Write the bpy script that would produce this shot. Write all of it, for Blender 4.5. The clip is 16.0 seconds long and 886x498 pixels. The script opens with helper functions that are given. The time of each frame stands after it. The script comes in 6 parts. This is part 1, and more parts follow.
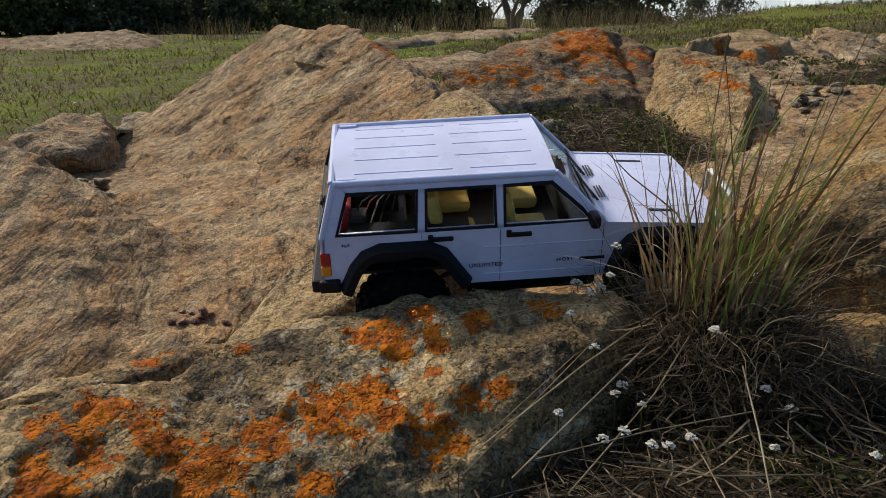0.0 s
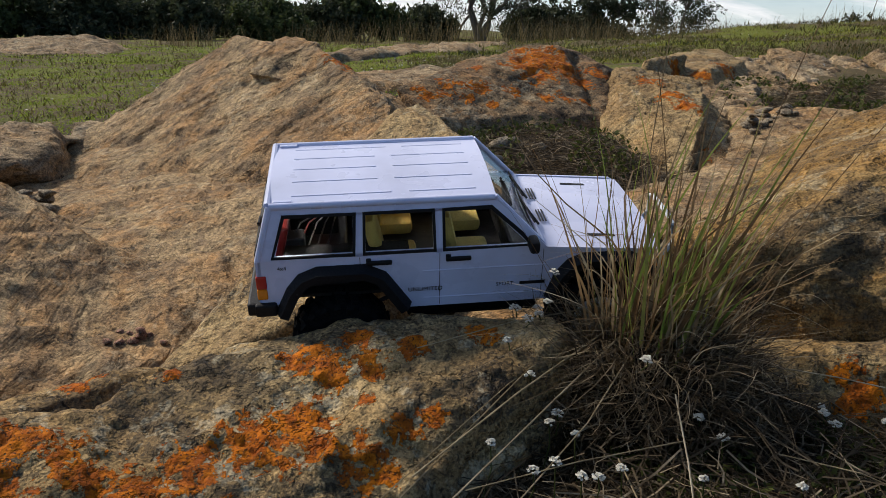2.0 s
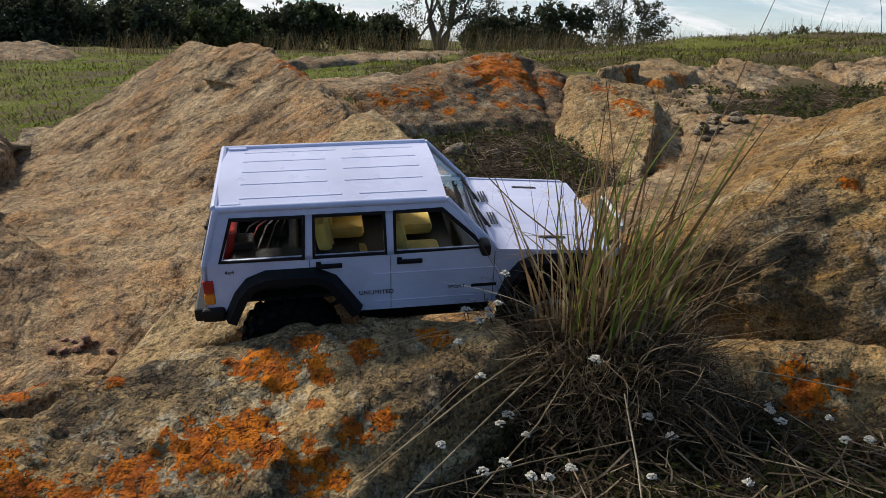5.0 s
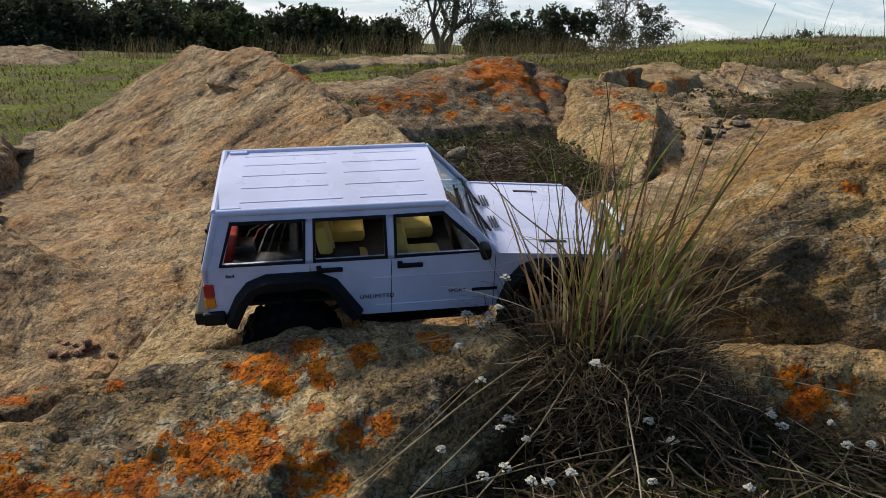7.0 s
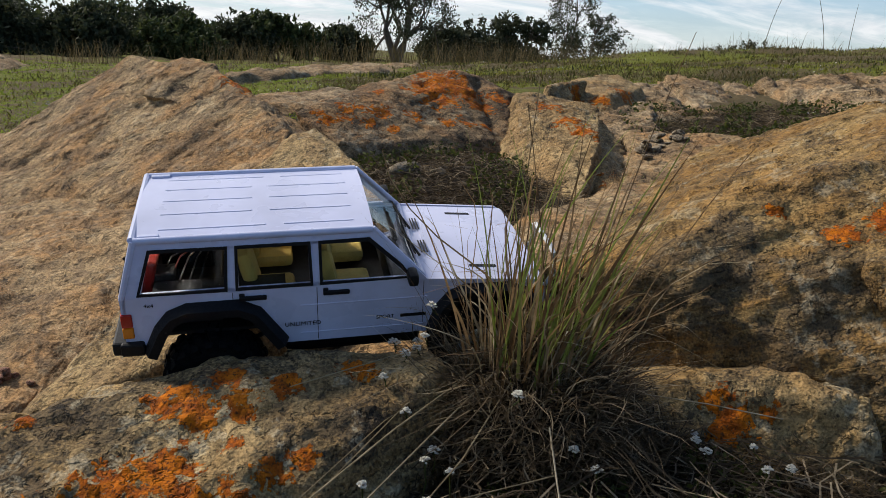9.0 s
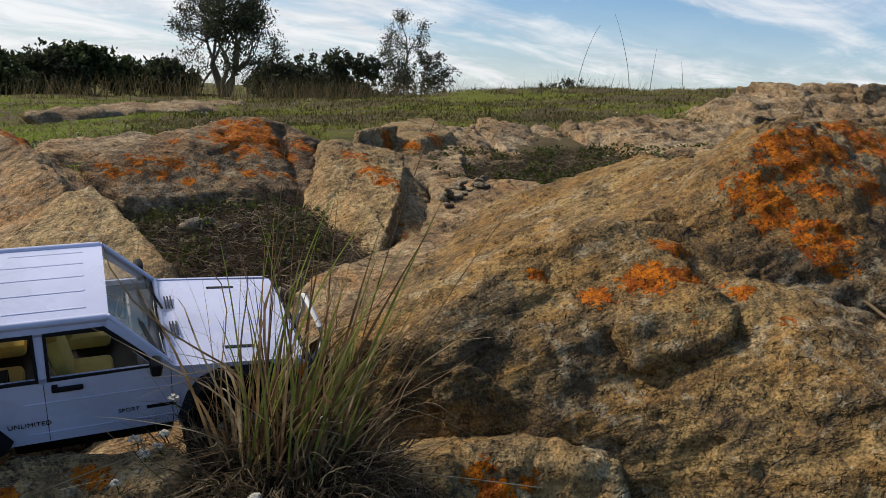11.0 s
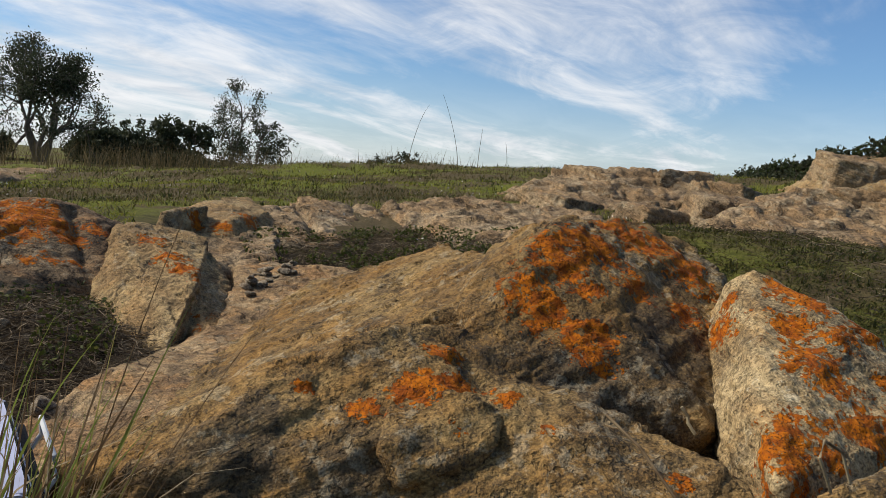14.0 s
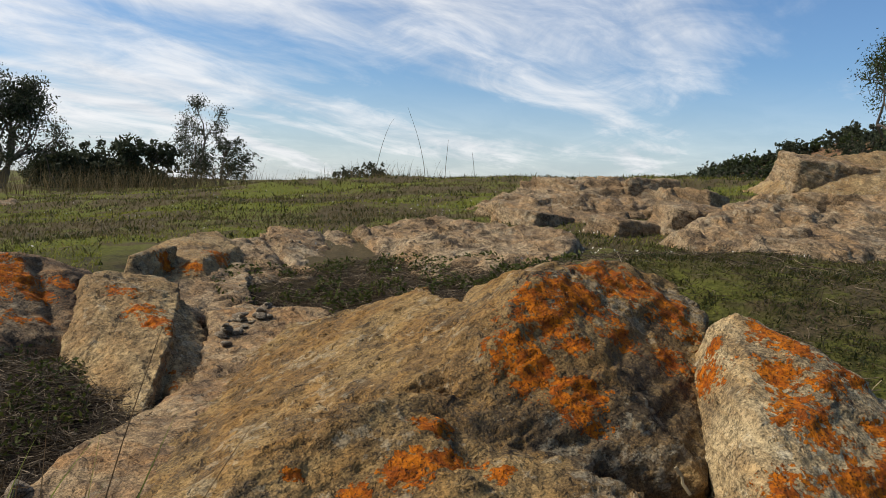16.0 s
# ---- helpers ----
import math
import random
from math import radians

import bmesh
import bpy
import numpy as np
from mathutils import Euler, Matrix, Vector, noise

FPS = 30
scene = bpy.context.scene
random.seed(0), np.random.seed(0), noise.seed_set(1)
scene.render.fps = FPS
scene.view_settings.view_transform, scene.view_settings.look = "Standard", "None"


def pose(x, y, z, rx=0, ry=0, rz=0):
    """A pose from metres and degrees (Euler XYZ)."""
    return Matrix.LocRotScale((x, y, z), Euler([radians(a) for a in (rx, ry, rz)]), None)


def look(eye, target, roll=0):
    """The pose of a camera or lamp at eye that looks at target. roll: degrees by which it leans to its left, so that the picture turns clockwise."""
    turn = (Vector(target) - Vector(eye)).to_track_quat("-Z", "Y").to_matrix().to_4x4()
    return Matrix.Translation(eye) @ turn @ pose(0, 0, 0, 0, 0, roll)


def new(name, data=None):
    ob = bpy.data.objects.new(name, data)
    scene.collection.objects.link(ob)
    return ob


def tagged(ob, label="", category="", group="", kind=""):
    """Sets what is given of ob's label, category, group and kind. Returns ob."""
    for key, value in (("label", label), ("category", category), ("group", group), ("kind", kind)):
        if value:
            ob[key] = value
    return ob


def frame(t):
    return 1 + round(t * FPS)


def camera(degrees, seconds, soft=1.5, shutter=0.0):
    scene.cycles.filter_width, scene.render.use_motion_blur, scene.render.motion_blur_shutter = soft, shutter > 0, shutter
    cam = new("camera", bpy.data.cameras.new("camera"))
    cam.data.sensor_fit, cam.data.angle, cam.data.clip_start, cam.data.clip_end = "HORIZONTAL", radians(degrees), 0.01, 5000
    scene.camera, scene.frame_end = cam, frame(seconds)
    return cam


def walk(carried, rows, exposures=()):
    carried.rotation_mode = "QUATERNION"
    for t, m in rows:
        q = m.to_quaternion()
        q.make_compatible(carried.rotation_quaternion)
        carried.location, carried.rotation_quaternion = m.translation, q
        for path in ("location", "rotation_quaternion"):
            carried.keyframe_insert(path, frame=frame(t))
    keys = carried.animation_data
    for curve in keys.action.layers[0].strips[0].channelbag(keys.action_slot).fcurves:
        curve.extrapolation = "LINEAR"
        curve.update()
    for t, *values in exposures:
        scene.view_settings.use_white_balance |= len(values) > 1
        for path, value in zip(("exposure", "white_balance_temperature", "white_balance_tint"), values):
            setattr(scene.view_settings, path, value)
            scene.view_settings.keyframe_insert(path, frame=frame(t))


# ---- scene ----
cam = camera(58.63, 16.0, soft=0.6)
EXPOSURE = -0.02
PATH = [
    (0, (0.2320, -0.0489, 0.6003), (-0.0682, 1.8463, 0.0364), 1.21),
    (0.5, (0.2340, -0.0485, 0.6025), (-0.0610, 1.8486, 0.0421), 1.34),
    (1, (0.2391, -0.0410, 0.6073), (-0.0468, 1.8584, 0.0499), 1.73),
    (1.5, (0.2501, -0.0362, 0.6133), (-0.0041, 1.8709, 0.0671), 2.12),
    (2, (0.2612, -0.0307, 0.6144), (0.0441, 1.8835, 0.0770), 2.41),
    (2.5, (0.2716, -0.0286, 0.6145), (0.0942, 1.8925, 0.0873), 2.78),
    (3, (0.2817, -0.0255, 0.6128), (0.1464, 1.9003, 0.0904), 3.02),
    (3.5, (0.2832, -0.0237, 0.6093), (0.1748, 1.9046, 0.0899), 3.05),
    (4, (0.2789, -0.0262, 0.6078), (0.1696, 1.9029, 0.0913), 2.94),
    (6.5, (0.2714, -0.0275, 0.6057), (0.1370, 1.9033, 0.1019), 2.85),
    (7, (0.2756, -0.0260, 0.6066), (0.1469, 1.9057, 0.1047), 2.80),
    (7.5, (0.2781, -0.0230, 0.6132), (0.1676, 1.9107, 0.1149), 2.85),
    (8, (0.2792, -0.0202, 0.6146), (0.1827, 1.9154, 0.1205), 2.99),
    (8.5, (0.2901, -0.0152, 0.6156), (0.2223, 1.9228, 0.1262), 3.18),
    (8.7, (0.2961, -0.0127, 0.6195), (0.2459, 1.9265, 0.1326), 3.26),
    (10.8, (0.3916, 0.0228, 0.6711), (0.7191, 1.9570, 0.2814), 3.45),
    (11, (0.4032, 0.0257, 0.6751), (0.7801, 1.9536, 0.2992), 3.66),
    (11.5, (0.4282, 0.0293, 0.6920), (0.9129, 1.9407, 0.3580), 3.97),
    (12, (0.4448, 0.0322, 0.7034), (1.0004, 1.9302, 0.4056), 4.04),
    (12.5, (0.4632, 0.0334, 0.7105), (1.0877, 1.9147, 0.4448), 4.06),
    (13, (0.4711, 0.0342, 0.7190), (1.1403, 1.9048, 0.4885), 4.19),
    (13.5, (0.4822, 0.0352, 0.7229), (1.1960, 1.8935, 0.5297), 4.76),
    (14, (0.4973, 0.0341, 0.7273), (1.2547, 1.8771, 0.5546), 4.87),
    (14.5, (0.4984, 0.0331, 0.7209), (1.2858, 1.8640, 0.5543), 4.91),
    (15, (0.4980, 0.0328, 0.7197), (1.2909, 1.8616, 0.5556), 4.96),
    (15.5, (0.4982, 0.0292, 0.7271), (1.3037, 1.8529, 0.5680), 5.14),
    (15.7, (0.4894, 0.0482, 0.7554), (1.3195, 1.8589, 0.5757), 5.38),
    (16, (0.4852, 0.0673, 0.8111), (1.3129, 1.8815, 0.6574), 2.45),
]
walk(cam, [(t, look(eye, target, roll)) for t, eye, target, roll in PATH], exposures=[(0.0, EXPOSURE), (8.7, EXPOSURE), (10.8, EXPOSURE - 0.1), (16.0, EXPOSURE - 0.1)])

# ---- light ----
SUN_DIR = Vector((-0.68, 0.33, 0.65)).normalized()   # towards the sun
sun_data = bpy.data.lights.new("sun", "SUN")
sun_data.energy, sun_data.angle, sun_data.color = 4.7, radians(8), (1.0, 0.92, 0.81)
sun = new("sun", sun_data)
sun.matrix_world = look((0, 0, 0), -SUN_DIR)

world = bpy.data.worlds.new("world")
scene.world = world
world.use_nodes = True


class Nodes:
    """Short hand for node trees."""

    def __init__(self, tree):
        self.tree = tree
        tree.nodes.clear()

    def add(self, kind, values=(), **fields):
        node = self.tree.nodes.new(kind)
        for key, value in fields.items():
            setattr(node, key, value)
        for key, value in dict(values).items():
            if hasattr(value, "is_linked") or hasattr(value, "links"):
                self.tree.links.new(value, node.inputs[key])
            else:
                node.inputs[key].default_value = value
        return node

    def coords(self):
        return self.add("ShaderNodeTexCoord").outputs["Object"]

    def noise(self, vector, scale, detail=4.0, rough=0.55, warp=0.0):
        return self.add("ShaderNodeTexNoise", {"Vector": vector, "Scale": scale, "Detail": detail, "Roughness": rough, "Distortion": warp}).outputs["Fac"]

    def stretch(self, vector, scale, turn=(0, 0, 0)):
        turned = self.add("ShaderNodeMapping", {"Vector": vector, "Rotation": turn}).outputs["Vector"]
        return self.add("ShaderNodeMapping", {"Vector": turned, "Scale": scale}).outputs["Vector"]

    def ramp(self, value, low, high, a=0.0, b=1.0):
        return self.add("ShaderNodeMapRange", {"Value": value, "From Min": low, "From Max": high, "To Min": a, "To Max": b}, interpolation_type="SMOOTHSTEP").outputs["Result"]

    def math(self, how, a, b=0.0, clamp=False):
        return self.add("ShaderNodeMath", {0: a, 1: b}, operation=how, use_clamp=clamp).outputs[0]

    def mix(self, fac, a, b, how="MIX"):
        node = self.add("ShaderNodeMix", {}, data_type="RGBA", blend_type=how)
        for n, value in ((0, fac), (6, a), (7, b)):
            if hasattr(value, "links"):
                self.tree.links.new(value, node.inputs[n])
            else:
                node.inputs[n].default_value = (*value, 1) if n and len(value) == 3 else value
        return node.outputs[2]

    def finish(self, colour, rough=0.8, bump=None, depth=0.002, **more):
        values = {"Roughness": rough, "Specular IOR Level": more.pop("gloss", 0.3)}
        values |= {key.replace("_", " "): value for key, value in more.items()}
        shader = self.add("ShaderNodeBsdfPrincipled", values)
        if hasattr(colour, "links"):
            self.tree.links.new(colour, shader.inputs["Base Color"])
        else:
            shader.inputs["Base Color"].default_value = (*colour, 1)
        if bump is not None:
            b = self.add("ShaderNodeBump", {"Height": bump, "Distance": depth, "Strength": 1.0})
            self.tree.links.new(b.outputs[0], shader.inputs["Normal"])
        out = self.add("ShaderNodeOutputMaterial")
        self.tree.links.new(shader.outputs[0], out.inputs[0])
        return shader


def sky():
    n = Nodes(world.node_tree)
    clear = n.add("ShaderNodeTexSky", sky_type="NISHITA", sun_disc=False, sun_elevation=math.asin(SUN_DIR.z),
                  sun_rotation=math.atan2(SUN_DIR.x, SUN_DIR.y), air_density=1.0, dust_density=0.6, ozone_density=1.5).outputs[0]
    way = n.add("ShaderNodeTexCoord").outputs["Generated"]
    parts = n.add("ShaderNodeSeparateXYZ", {0: way})
    up = n.math("MAXIMUM", parts.outputs[2], -0.04)
    lift = n.math("ADD", up, 0.16)
    flat = n.add("ShaderNodeCombineXYZ", {0: n.math("DIVIDE", parts.outputs[0], lift), 1: n.math("DIVIDE", parts.outputs[1], lift)}).outputs[0]
    streak = n.stretch(flat, (0.9, 0.28, 1.0), (0, 0, radians(62)))
    veil = n.noise(streak, 1.3, 7.0, 0.58, 0.5)
    puffs = n.noise(n.stretch(flat, (1.0, 0.7, 1.0), (0, 0, radians(50))), 2.6, 7.0, 0.62, 0.7)
    left = n.math("MULTIPLY", n.math("SUBTRACT", parts.outputs[1], n.math("MULTIPLY", parts.outputs[0], 1.1)), 0.10)
    cover = n.math("ADD", n.math("ADD", n.math("MULTIPLY", veil, 0.75), n.math("MULTIPLY", puffs, 0.25)), left)
    cloud = n.ramp(cover, 0.46, 0.70)
    low = n.ramp(parts.outputs[2], 0.16, -0.02)
    cloud = n.math("MAXIMUM", n.math("MULTIPLY", cloud, 0.92), n.math("MULTIPLY", low, 0.55))
    white = n.mix(n.ramp(puffs, 0.3, 0.7), (6.6, 6.9, 7.4), (9.2, 9.2, 9.3))
    blue = n.mix(1.0, clear, (0.74, 0.96, 1.2), "MULTIPLY")
    both = n.mix(cloud, blue, white)
    back = n.add("ShaderNodeBackground", {"Color": both, "Strength": SKY})
    out = n.add("ShaderNodeOutputWorld")
    world.node_tree.links.new(back.outputs[0], out.inputs[0])


SKY = 0.112
sky()

# ---- tools ----
rng = np.random.default_rng(7)


def perlin(p, seed=0):
    """Gradient noise of an (n, 3) array, about -1 to 1."""
    local = np.random.default_rng(seed)
    table = local.permutation(256)
    grads = local.normal(size=(256, 3))
    grads /= np.linalg.norm(grads, axis=1)[:, None]
    gx, gy, gz = np.ascontiguousarray(grads.T)
    cell = np.floor(p).astype(int)
    f = p - cell
    w = f * f * f * (f * (f * 6 - 15) + 10)
    total = np.zeros(len(p))
    for dx in (0, 1):
        for dy in (0, 1):
            for dz in (0, 1):
                h = table[(table[(table[(cell[:, 0] + dx) & 255] + cell[:, 1] + dy) & 255] + cell[:, 2] + dz) & 255]
                d = gx[h] * (f[:, 0] - dx) + gy[h] * (f[:, 1] - dy) + gz[h] * (f[:, 2] - dz)
                total += d * (w[:, 0] if dx else 1 - w[:, 0]) * (w[:, 1] if dy else 1 - w[:, 1]) * (w[:, 2] if dz else 1 - w[:, 2])
    return total * 1.6


def fbm(p, octaves=4, gain=0.5, seed=0):
    total, amp = np.zeros(len(p)), 1.0
    for k in range(octaves):
        total += amp * perlin(p * 2**k, seed + k)
        amp *= gain
    return total


def facets(p, seed=0):
    """Broken faces: each point's height over the tilted plane of its nearest cell, for an (n, 3) array in cells."""
    local = np.random.default_rng(seed)
    table = local.permutation(256)
    spot = local.random((256, 3))
    tilt = local.normal(0, 0.5, (256, 3))
    rise = local.normal(0, 0.12, 256)
    cell = np.floor(p).astype(int)
    best = np.full(len(p), 9.0)
    out = np.zeros(len(p))
    for dx in (-1, 0, 1):
        for dy in (-1, 0, 1):
            for dz in (-1, 0, 1):
                c = cell + (dx, dy, dz)
                h = table[(table[(table[c[:, 0] & 255] + c[:, 1]) & 255] + c[:, 2]) & 255]
                d = p - c - spot[h]
                far = (d**2).sum(1)
                near = far < best
                best[near] = far[near]
                out[near] = ((d * tilt[h]).sum(1) + rise[h])[near]
    return out


def smooth(a, b, x):
    s = np.clip((x - a) / (b - a), 0, 1)
    return s * s * (3 - 2 * s)


def mesh_from(name, verts, faces, material=None, shade=True):
    """A mesh from numpy arrays: verts (n, 3), faces (m, k) of one size."""
    me = bpy.data.meshes.new(name)
    verts, faces = np.asarray(verts, np.float32), np.asarray(faces, np.int32)
    k = faces.shape[1]
    me.vertices.add(len(verts))
    me.vertices.foreach_set("co", verts.ravel())
    me.loops.add(faces.size)
    me.loops.foreach_set("vertex_index", faces.ravel())
    me.polygons.add(len(faces))
    me.polygons.foreach_set("loop_start", np.arange(0, faces.size, k, dtype=np.int32))
    me.polygons.foreach_set("loop_total", np.full(len(faces), k, np.int32))
    me.polygons.foreach_set("use_smooth", np.full(len(faces), shade))
    if material:
        me.materials.append(material)
    me.update(calc_edges=True)
    me.validate()
    return me


def empty(name, place=None):
    ob = new(name)
    ob.empty_display_size = 0.05
    if place is not None:
        ob.matrix_world = place
    return ob


def part(name, bm, material, parent=None, label="", soft=False):
    """Links a bmesh as one mesh object, under a thing or a part."""
    me = bpy.data.meshes.new(name)
    bmesh.ops.recalc_face_normals(bm, faces=bm.faces)
    bm.to_mesh(me)
    bm.free()
    me.materials.append(material)
    if soft:
        me.polygons.foreach_set("use_smooth", np.ones(len(me.polygons), bool))
        me.set_sharp_from_angle(angle=radians(35))
    ob = new(name, me)
    if parent is not None:
        ob.parent = parent
    if label:
        tagged(ob, label)
    return ob


def box(size, at=(0, 0, 0), bevel=0.0, turn=(0, 0, 0), taper=1.0):
    bm = bmesh.new()
    bmesh.ops.create_cube(bm, size=1.0)
    for v in bm.verts:
        k = taper if v.co.z > 0 else 1.0
        v.co = Vector((v.co.x * size[0] * k, v.co.y * size[1] * k, v.co.z * size[2]))
    if bevel:
        bmesh.ops.bevel(bm, geom=bm.edges[:], offset=bevel, segments=2, profile=0.5, affect="EDGES")
    bmesh.ops.transform(bm, matrix=pose(*at, *turn), verts=bm.verts)
    return bm


def tube(points, radius, sides=8, taper=None):
    """A tube along points; taper: radius factors at each point."""
    pts = [Vector(p) for p in points]
    bm = bmesh.new()
    rings = []
    for i, p in enumerate(pts):
        way = (pts[min(i + 1, len(pts) - 1)] - pts[max(i - 1, 0)]).normalized()
        side = way.cross(Vector((0.13, 0.21, 0.97))).normalized()
        other = way.cross(side)
        r = radius * (taper[i] if taper else 1.0)
        rings.append([bm.verts.new(p + r * (math.cos(a) * side + math.sin(a) * other)) for a in [2 * math.pi * k / sides for k in range(sides)]])
    for a, b in zip(rings, rings[1:]):
        for k in range(sides):
            bm.faces.new((a[k], a[(k + 1) % sides], b[(k + 1) % sides], b[k]))
    bm.faces.new(rings[0][::-1])
    bm.faces.new(rings[-1])
    return bm


def lathe(profile, sides=32, axis="y"):
    """Turns (along, radius) pairs about an axis."""
    bm = bmesh.new()
    rings = []
    for along, r in profile:
        ring = []
        for k in range(sides):
            a = 2 * math.pi * k / sides
            ring.append(bm.verts.new((r * math.cos(a), along, r * math.sin(a)) if axis == "y" else (r * math.cos(a), r * math.sin(a), along)))
        rings.append(ring)
    for a, b in zip(rings, rings[1:]):
        for k in range(sides):
            bm.faces.new((a[k], a[(k + 1) % sides], b[(k + 1) % sides], b[k]))
    return bm


def join_bm(*many):
    """All given bmeshes in one."""
    me = bpy.data.meshes.new("tmp")
    bm = bmesh.new()
    for one in many:
        one.to_mesh(me)
        one.free()
        bm.from_mesh(me)
        me.clear_geometry()
    bpy.data.meshes.remove(me)
    return bm


# ---- materials ----
def material(name):
    m = bpy.data.materials.new(name)
    m.use_nodes = True
    return m, Nodes(m.node_tree)


def plain(name, colour, rough=0.5, metal=0.0, gloss=0.5, grain=0.0, grain_scale=200.0, coat=0.0):
    m, n = material(name)
    c = n.coords()
    tone = n.noise(c, grain_scale * 0.15, 4)
    col = n.mix(n.ramp(tone, 0.35, 0.7), colour, tuple(v * 0.82 for v in colour))
    rg = n.ramp(n.noise(c, grain_scale * 0.4, 3), 0.3, 0.7, rough * 0.85, min(1, rough * 1.15))
    n.finish(col, rg, n.noise(c, grain_scale, 3) if grain else None, grain, gloss=gloss, Metallic=metal, Coat_Weight=coat)
    return m


def rock_material(name, pale, warm, dark, grey=0.35, soot=0.35, bed=(0, 0, 1), lichen=1.0, strata=1.0, white=0.5, scale=1.0, pep=0.8, coarse=1.0, skin=0.7):
    """Weathered sandstone: warm tones in beds, brown-grey crust with black specks, pale and orange lichen. Relief heights are in metres."""
    m, n = material(name)
    c = n.coords()
    turn = Vector(bed).rotation_difference(Vector((0, 0, 1))).to_euler()
    big = n.noise(c, 3.2 * scale, 4, 0.55, 0.3)
    mid = n.noise(c, 15 * scale, 8, 0.62)
    fine = n.noise(c, 70 * scale, 5, 0.56)
    grit = n.noise(c, 330 * scale, 3, 0.6)
    bands = n.noise(n.stretch(c, (2.0, 2.0, 14.0), turn), 2.4 * scale, 5, 0.58, 0.4)
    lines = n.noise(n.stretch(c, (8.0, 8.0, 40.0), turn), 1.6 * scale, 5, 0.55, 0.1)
    mask = n.add("ShaderNodeAttribute", attribute_name="crust").outputs["Fac"]
    col = n.mix(n.ramp(n.math("ADD", n.math("MULTIPLY", bands, 0.6), n.math("MULTIPLY", big, 0.4)), 0.42, 0.58), pale, warm)
    # darker bed lines on the relief's own noise, crevice shade painted in with them
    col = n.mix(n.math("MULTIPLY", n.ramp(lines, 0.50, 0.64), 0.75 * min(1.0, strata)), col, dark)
    # brown-grey weathered skin in ragged sheets
    sheets = n.math("ADD", n.math("MULTIPLY", mid, 0.6), n.math("MULTIPLY", big, 0.4))
    col = n.mix(n.math("MULTIPLY", n.ramp(sheets, 0.48, 0.57), 0.30 + 0.6 * grey), col, dark)
    film = n.math("MULTIPLY", n.ramp(n.math("ADD", mask, n.math("MULTIPLY", n.math("SUBTRACT", mid, 0.5), 2.2)), 0.22, 0.62), skin)
    col = n.mix(film, col, n.mix(n.ramp(fine, 0.42, 0.58), (0.20, 0.138, 0.070), (0.078, 0.060, 0.038)))
    # black crust specks in clusters
    clump = n.noise(c, 7.5 * scale, 5, 0.65)
    speck = n.math("ADD", n.math("MULTIPLY", fine, 0.55), n.math("ADD", n.math("MULTIPLY", clump, 0.45), n.math("MULTIPLY", mask, 0.10)))
    col = n.mix(n.math("MULTIPLY", n.ramp(speck, 0.535, 0.575), soot), col, (0.064, 0.048, 0.030))
    pepper = n.ramp(n.math("ADD", n.math("MULTIPLY", n.noise(c, 200 * scale, 2, 0.5), 0.65), n.math("MULTIPLY", clump, 0.35)), 0.540, 0.575)
    col = n.mix(n.math("MULTIPLY", pepper, 0.8 * pep), col, (0.045, 0.036, 0.026))
    # pale lichen rosettes
    rosette = n.math("ADD", n.math("MULTIPLY", n.noise(c, 38 * scale, 6, 0.68), 0.6), n.math("MULTIPLY", n.noise(c, 6.0 * scale, 3, 0.5), 0.4))
    col = n.mix(n.math("MULTIPLY", n.ramp(rosette, 0.545, 0.585), white), col, (0.44, 0.385, 0.26))
    tones = n.ramp(n.math("ADD", n.math("MULTIPLY", grit, 0.5), n.math("MULTIPLY", fine, 0.5)), 0.38, 0.62, 0.52, 1.36)
    tinted = n.add("ShaderNodeCombineXYZ", {0: tones, 1: tones, 2: tones}).outputs[0]
    col = n.mix(1.0, col, tinted, "MULTIPLY")
    # hairline cracks
    vein = n.math("ABSOLUTE", n.math("SUBTRACT", n.noise(c, 4.2 * scale, 7, 0.6, 0.4), 0.5))
    hair = n.math("MULTIPLY", n.ramp(vein, 0.009, 0.002), n.ramp(clump, 0.50, 0.60))
    col = n.mix(n.math("MULTIPLY", hair, 0.75), col, (0.028, 0.024, 0.019))
    # orange lichen: grows where the attribute says, in ragged scales
    where = n.add("ShaderNodeAttribute", attribute_name="lichen").outputs["Fac"]
    rag = n.math("ADD", n.math("MULTIPLY", n.noise(c, 30, 8, 0.72, 0.2), 0.7), n.math("MULTIPLY", n.noise(c, 120, 4, 0.65), 0.3))
    grows = n.math("ADD", where, n.math("MULTIPLY", n.math("SUBTRACT", rag, 0.5), 4.6))
    spot = n.math("MULTIPLY", n.math("MULTIPLY", n.ramp(grows, 0.47, 0.54), n.ramp(where, 0.04, 0.16)), lichen)
    hue = n.mix(n.ramp(n.noise(c, 42, 5, 0.65), 0.40, 0.60), (0.50, 0.140, 0.005), (0.28, 0.065, 0.005))
    hue = n.mix(n.ramp(n.noise(c, 260, 3, 0.6), 0.52, 0.66), hue, (0.10, 0.034, 0.010))
    col = n.mix(spot, col, hue)
    ledge = n.math("ABSOLUTE", n.math("SUBTRACT", n.noise(c, 24 * scale, 6, 0.58), 0.5))
    relief = n.math("ADD", n.math("MULTIPLY", mid, 0.009 * coarse + 0.005), n.math("ADD", n.math("MULTIPLY", fine, 0.0036 + 0.0056 * coarse), n.math("MULTIPLY", grit, 0.0007)))
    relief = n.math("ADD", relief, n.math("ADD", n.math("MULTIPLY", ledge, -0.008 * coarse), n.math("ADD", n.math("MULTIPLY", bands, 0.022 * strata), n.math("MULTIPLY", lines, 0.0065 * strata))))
    # bedding ledges and small pits
    b = Vector(bed).normalized()
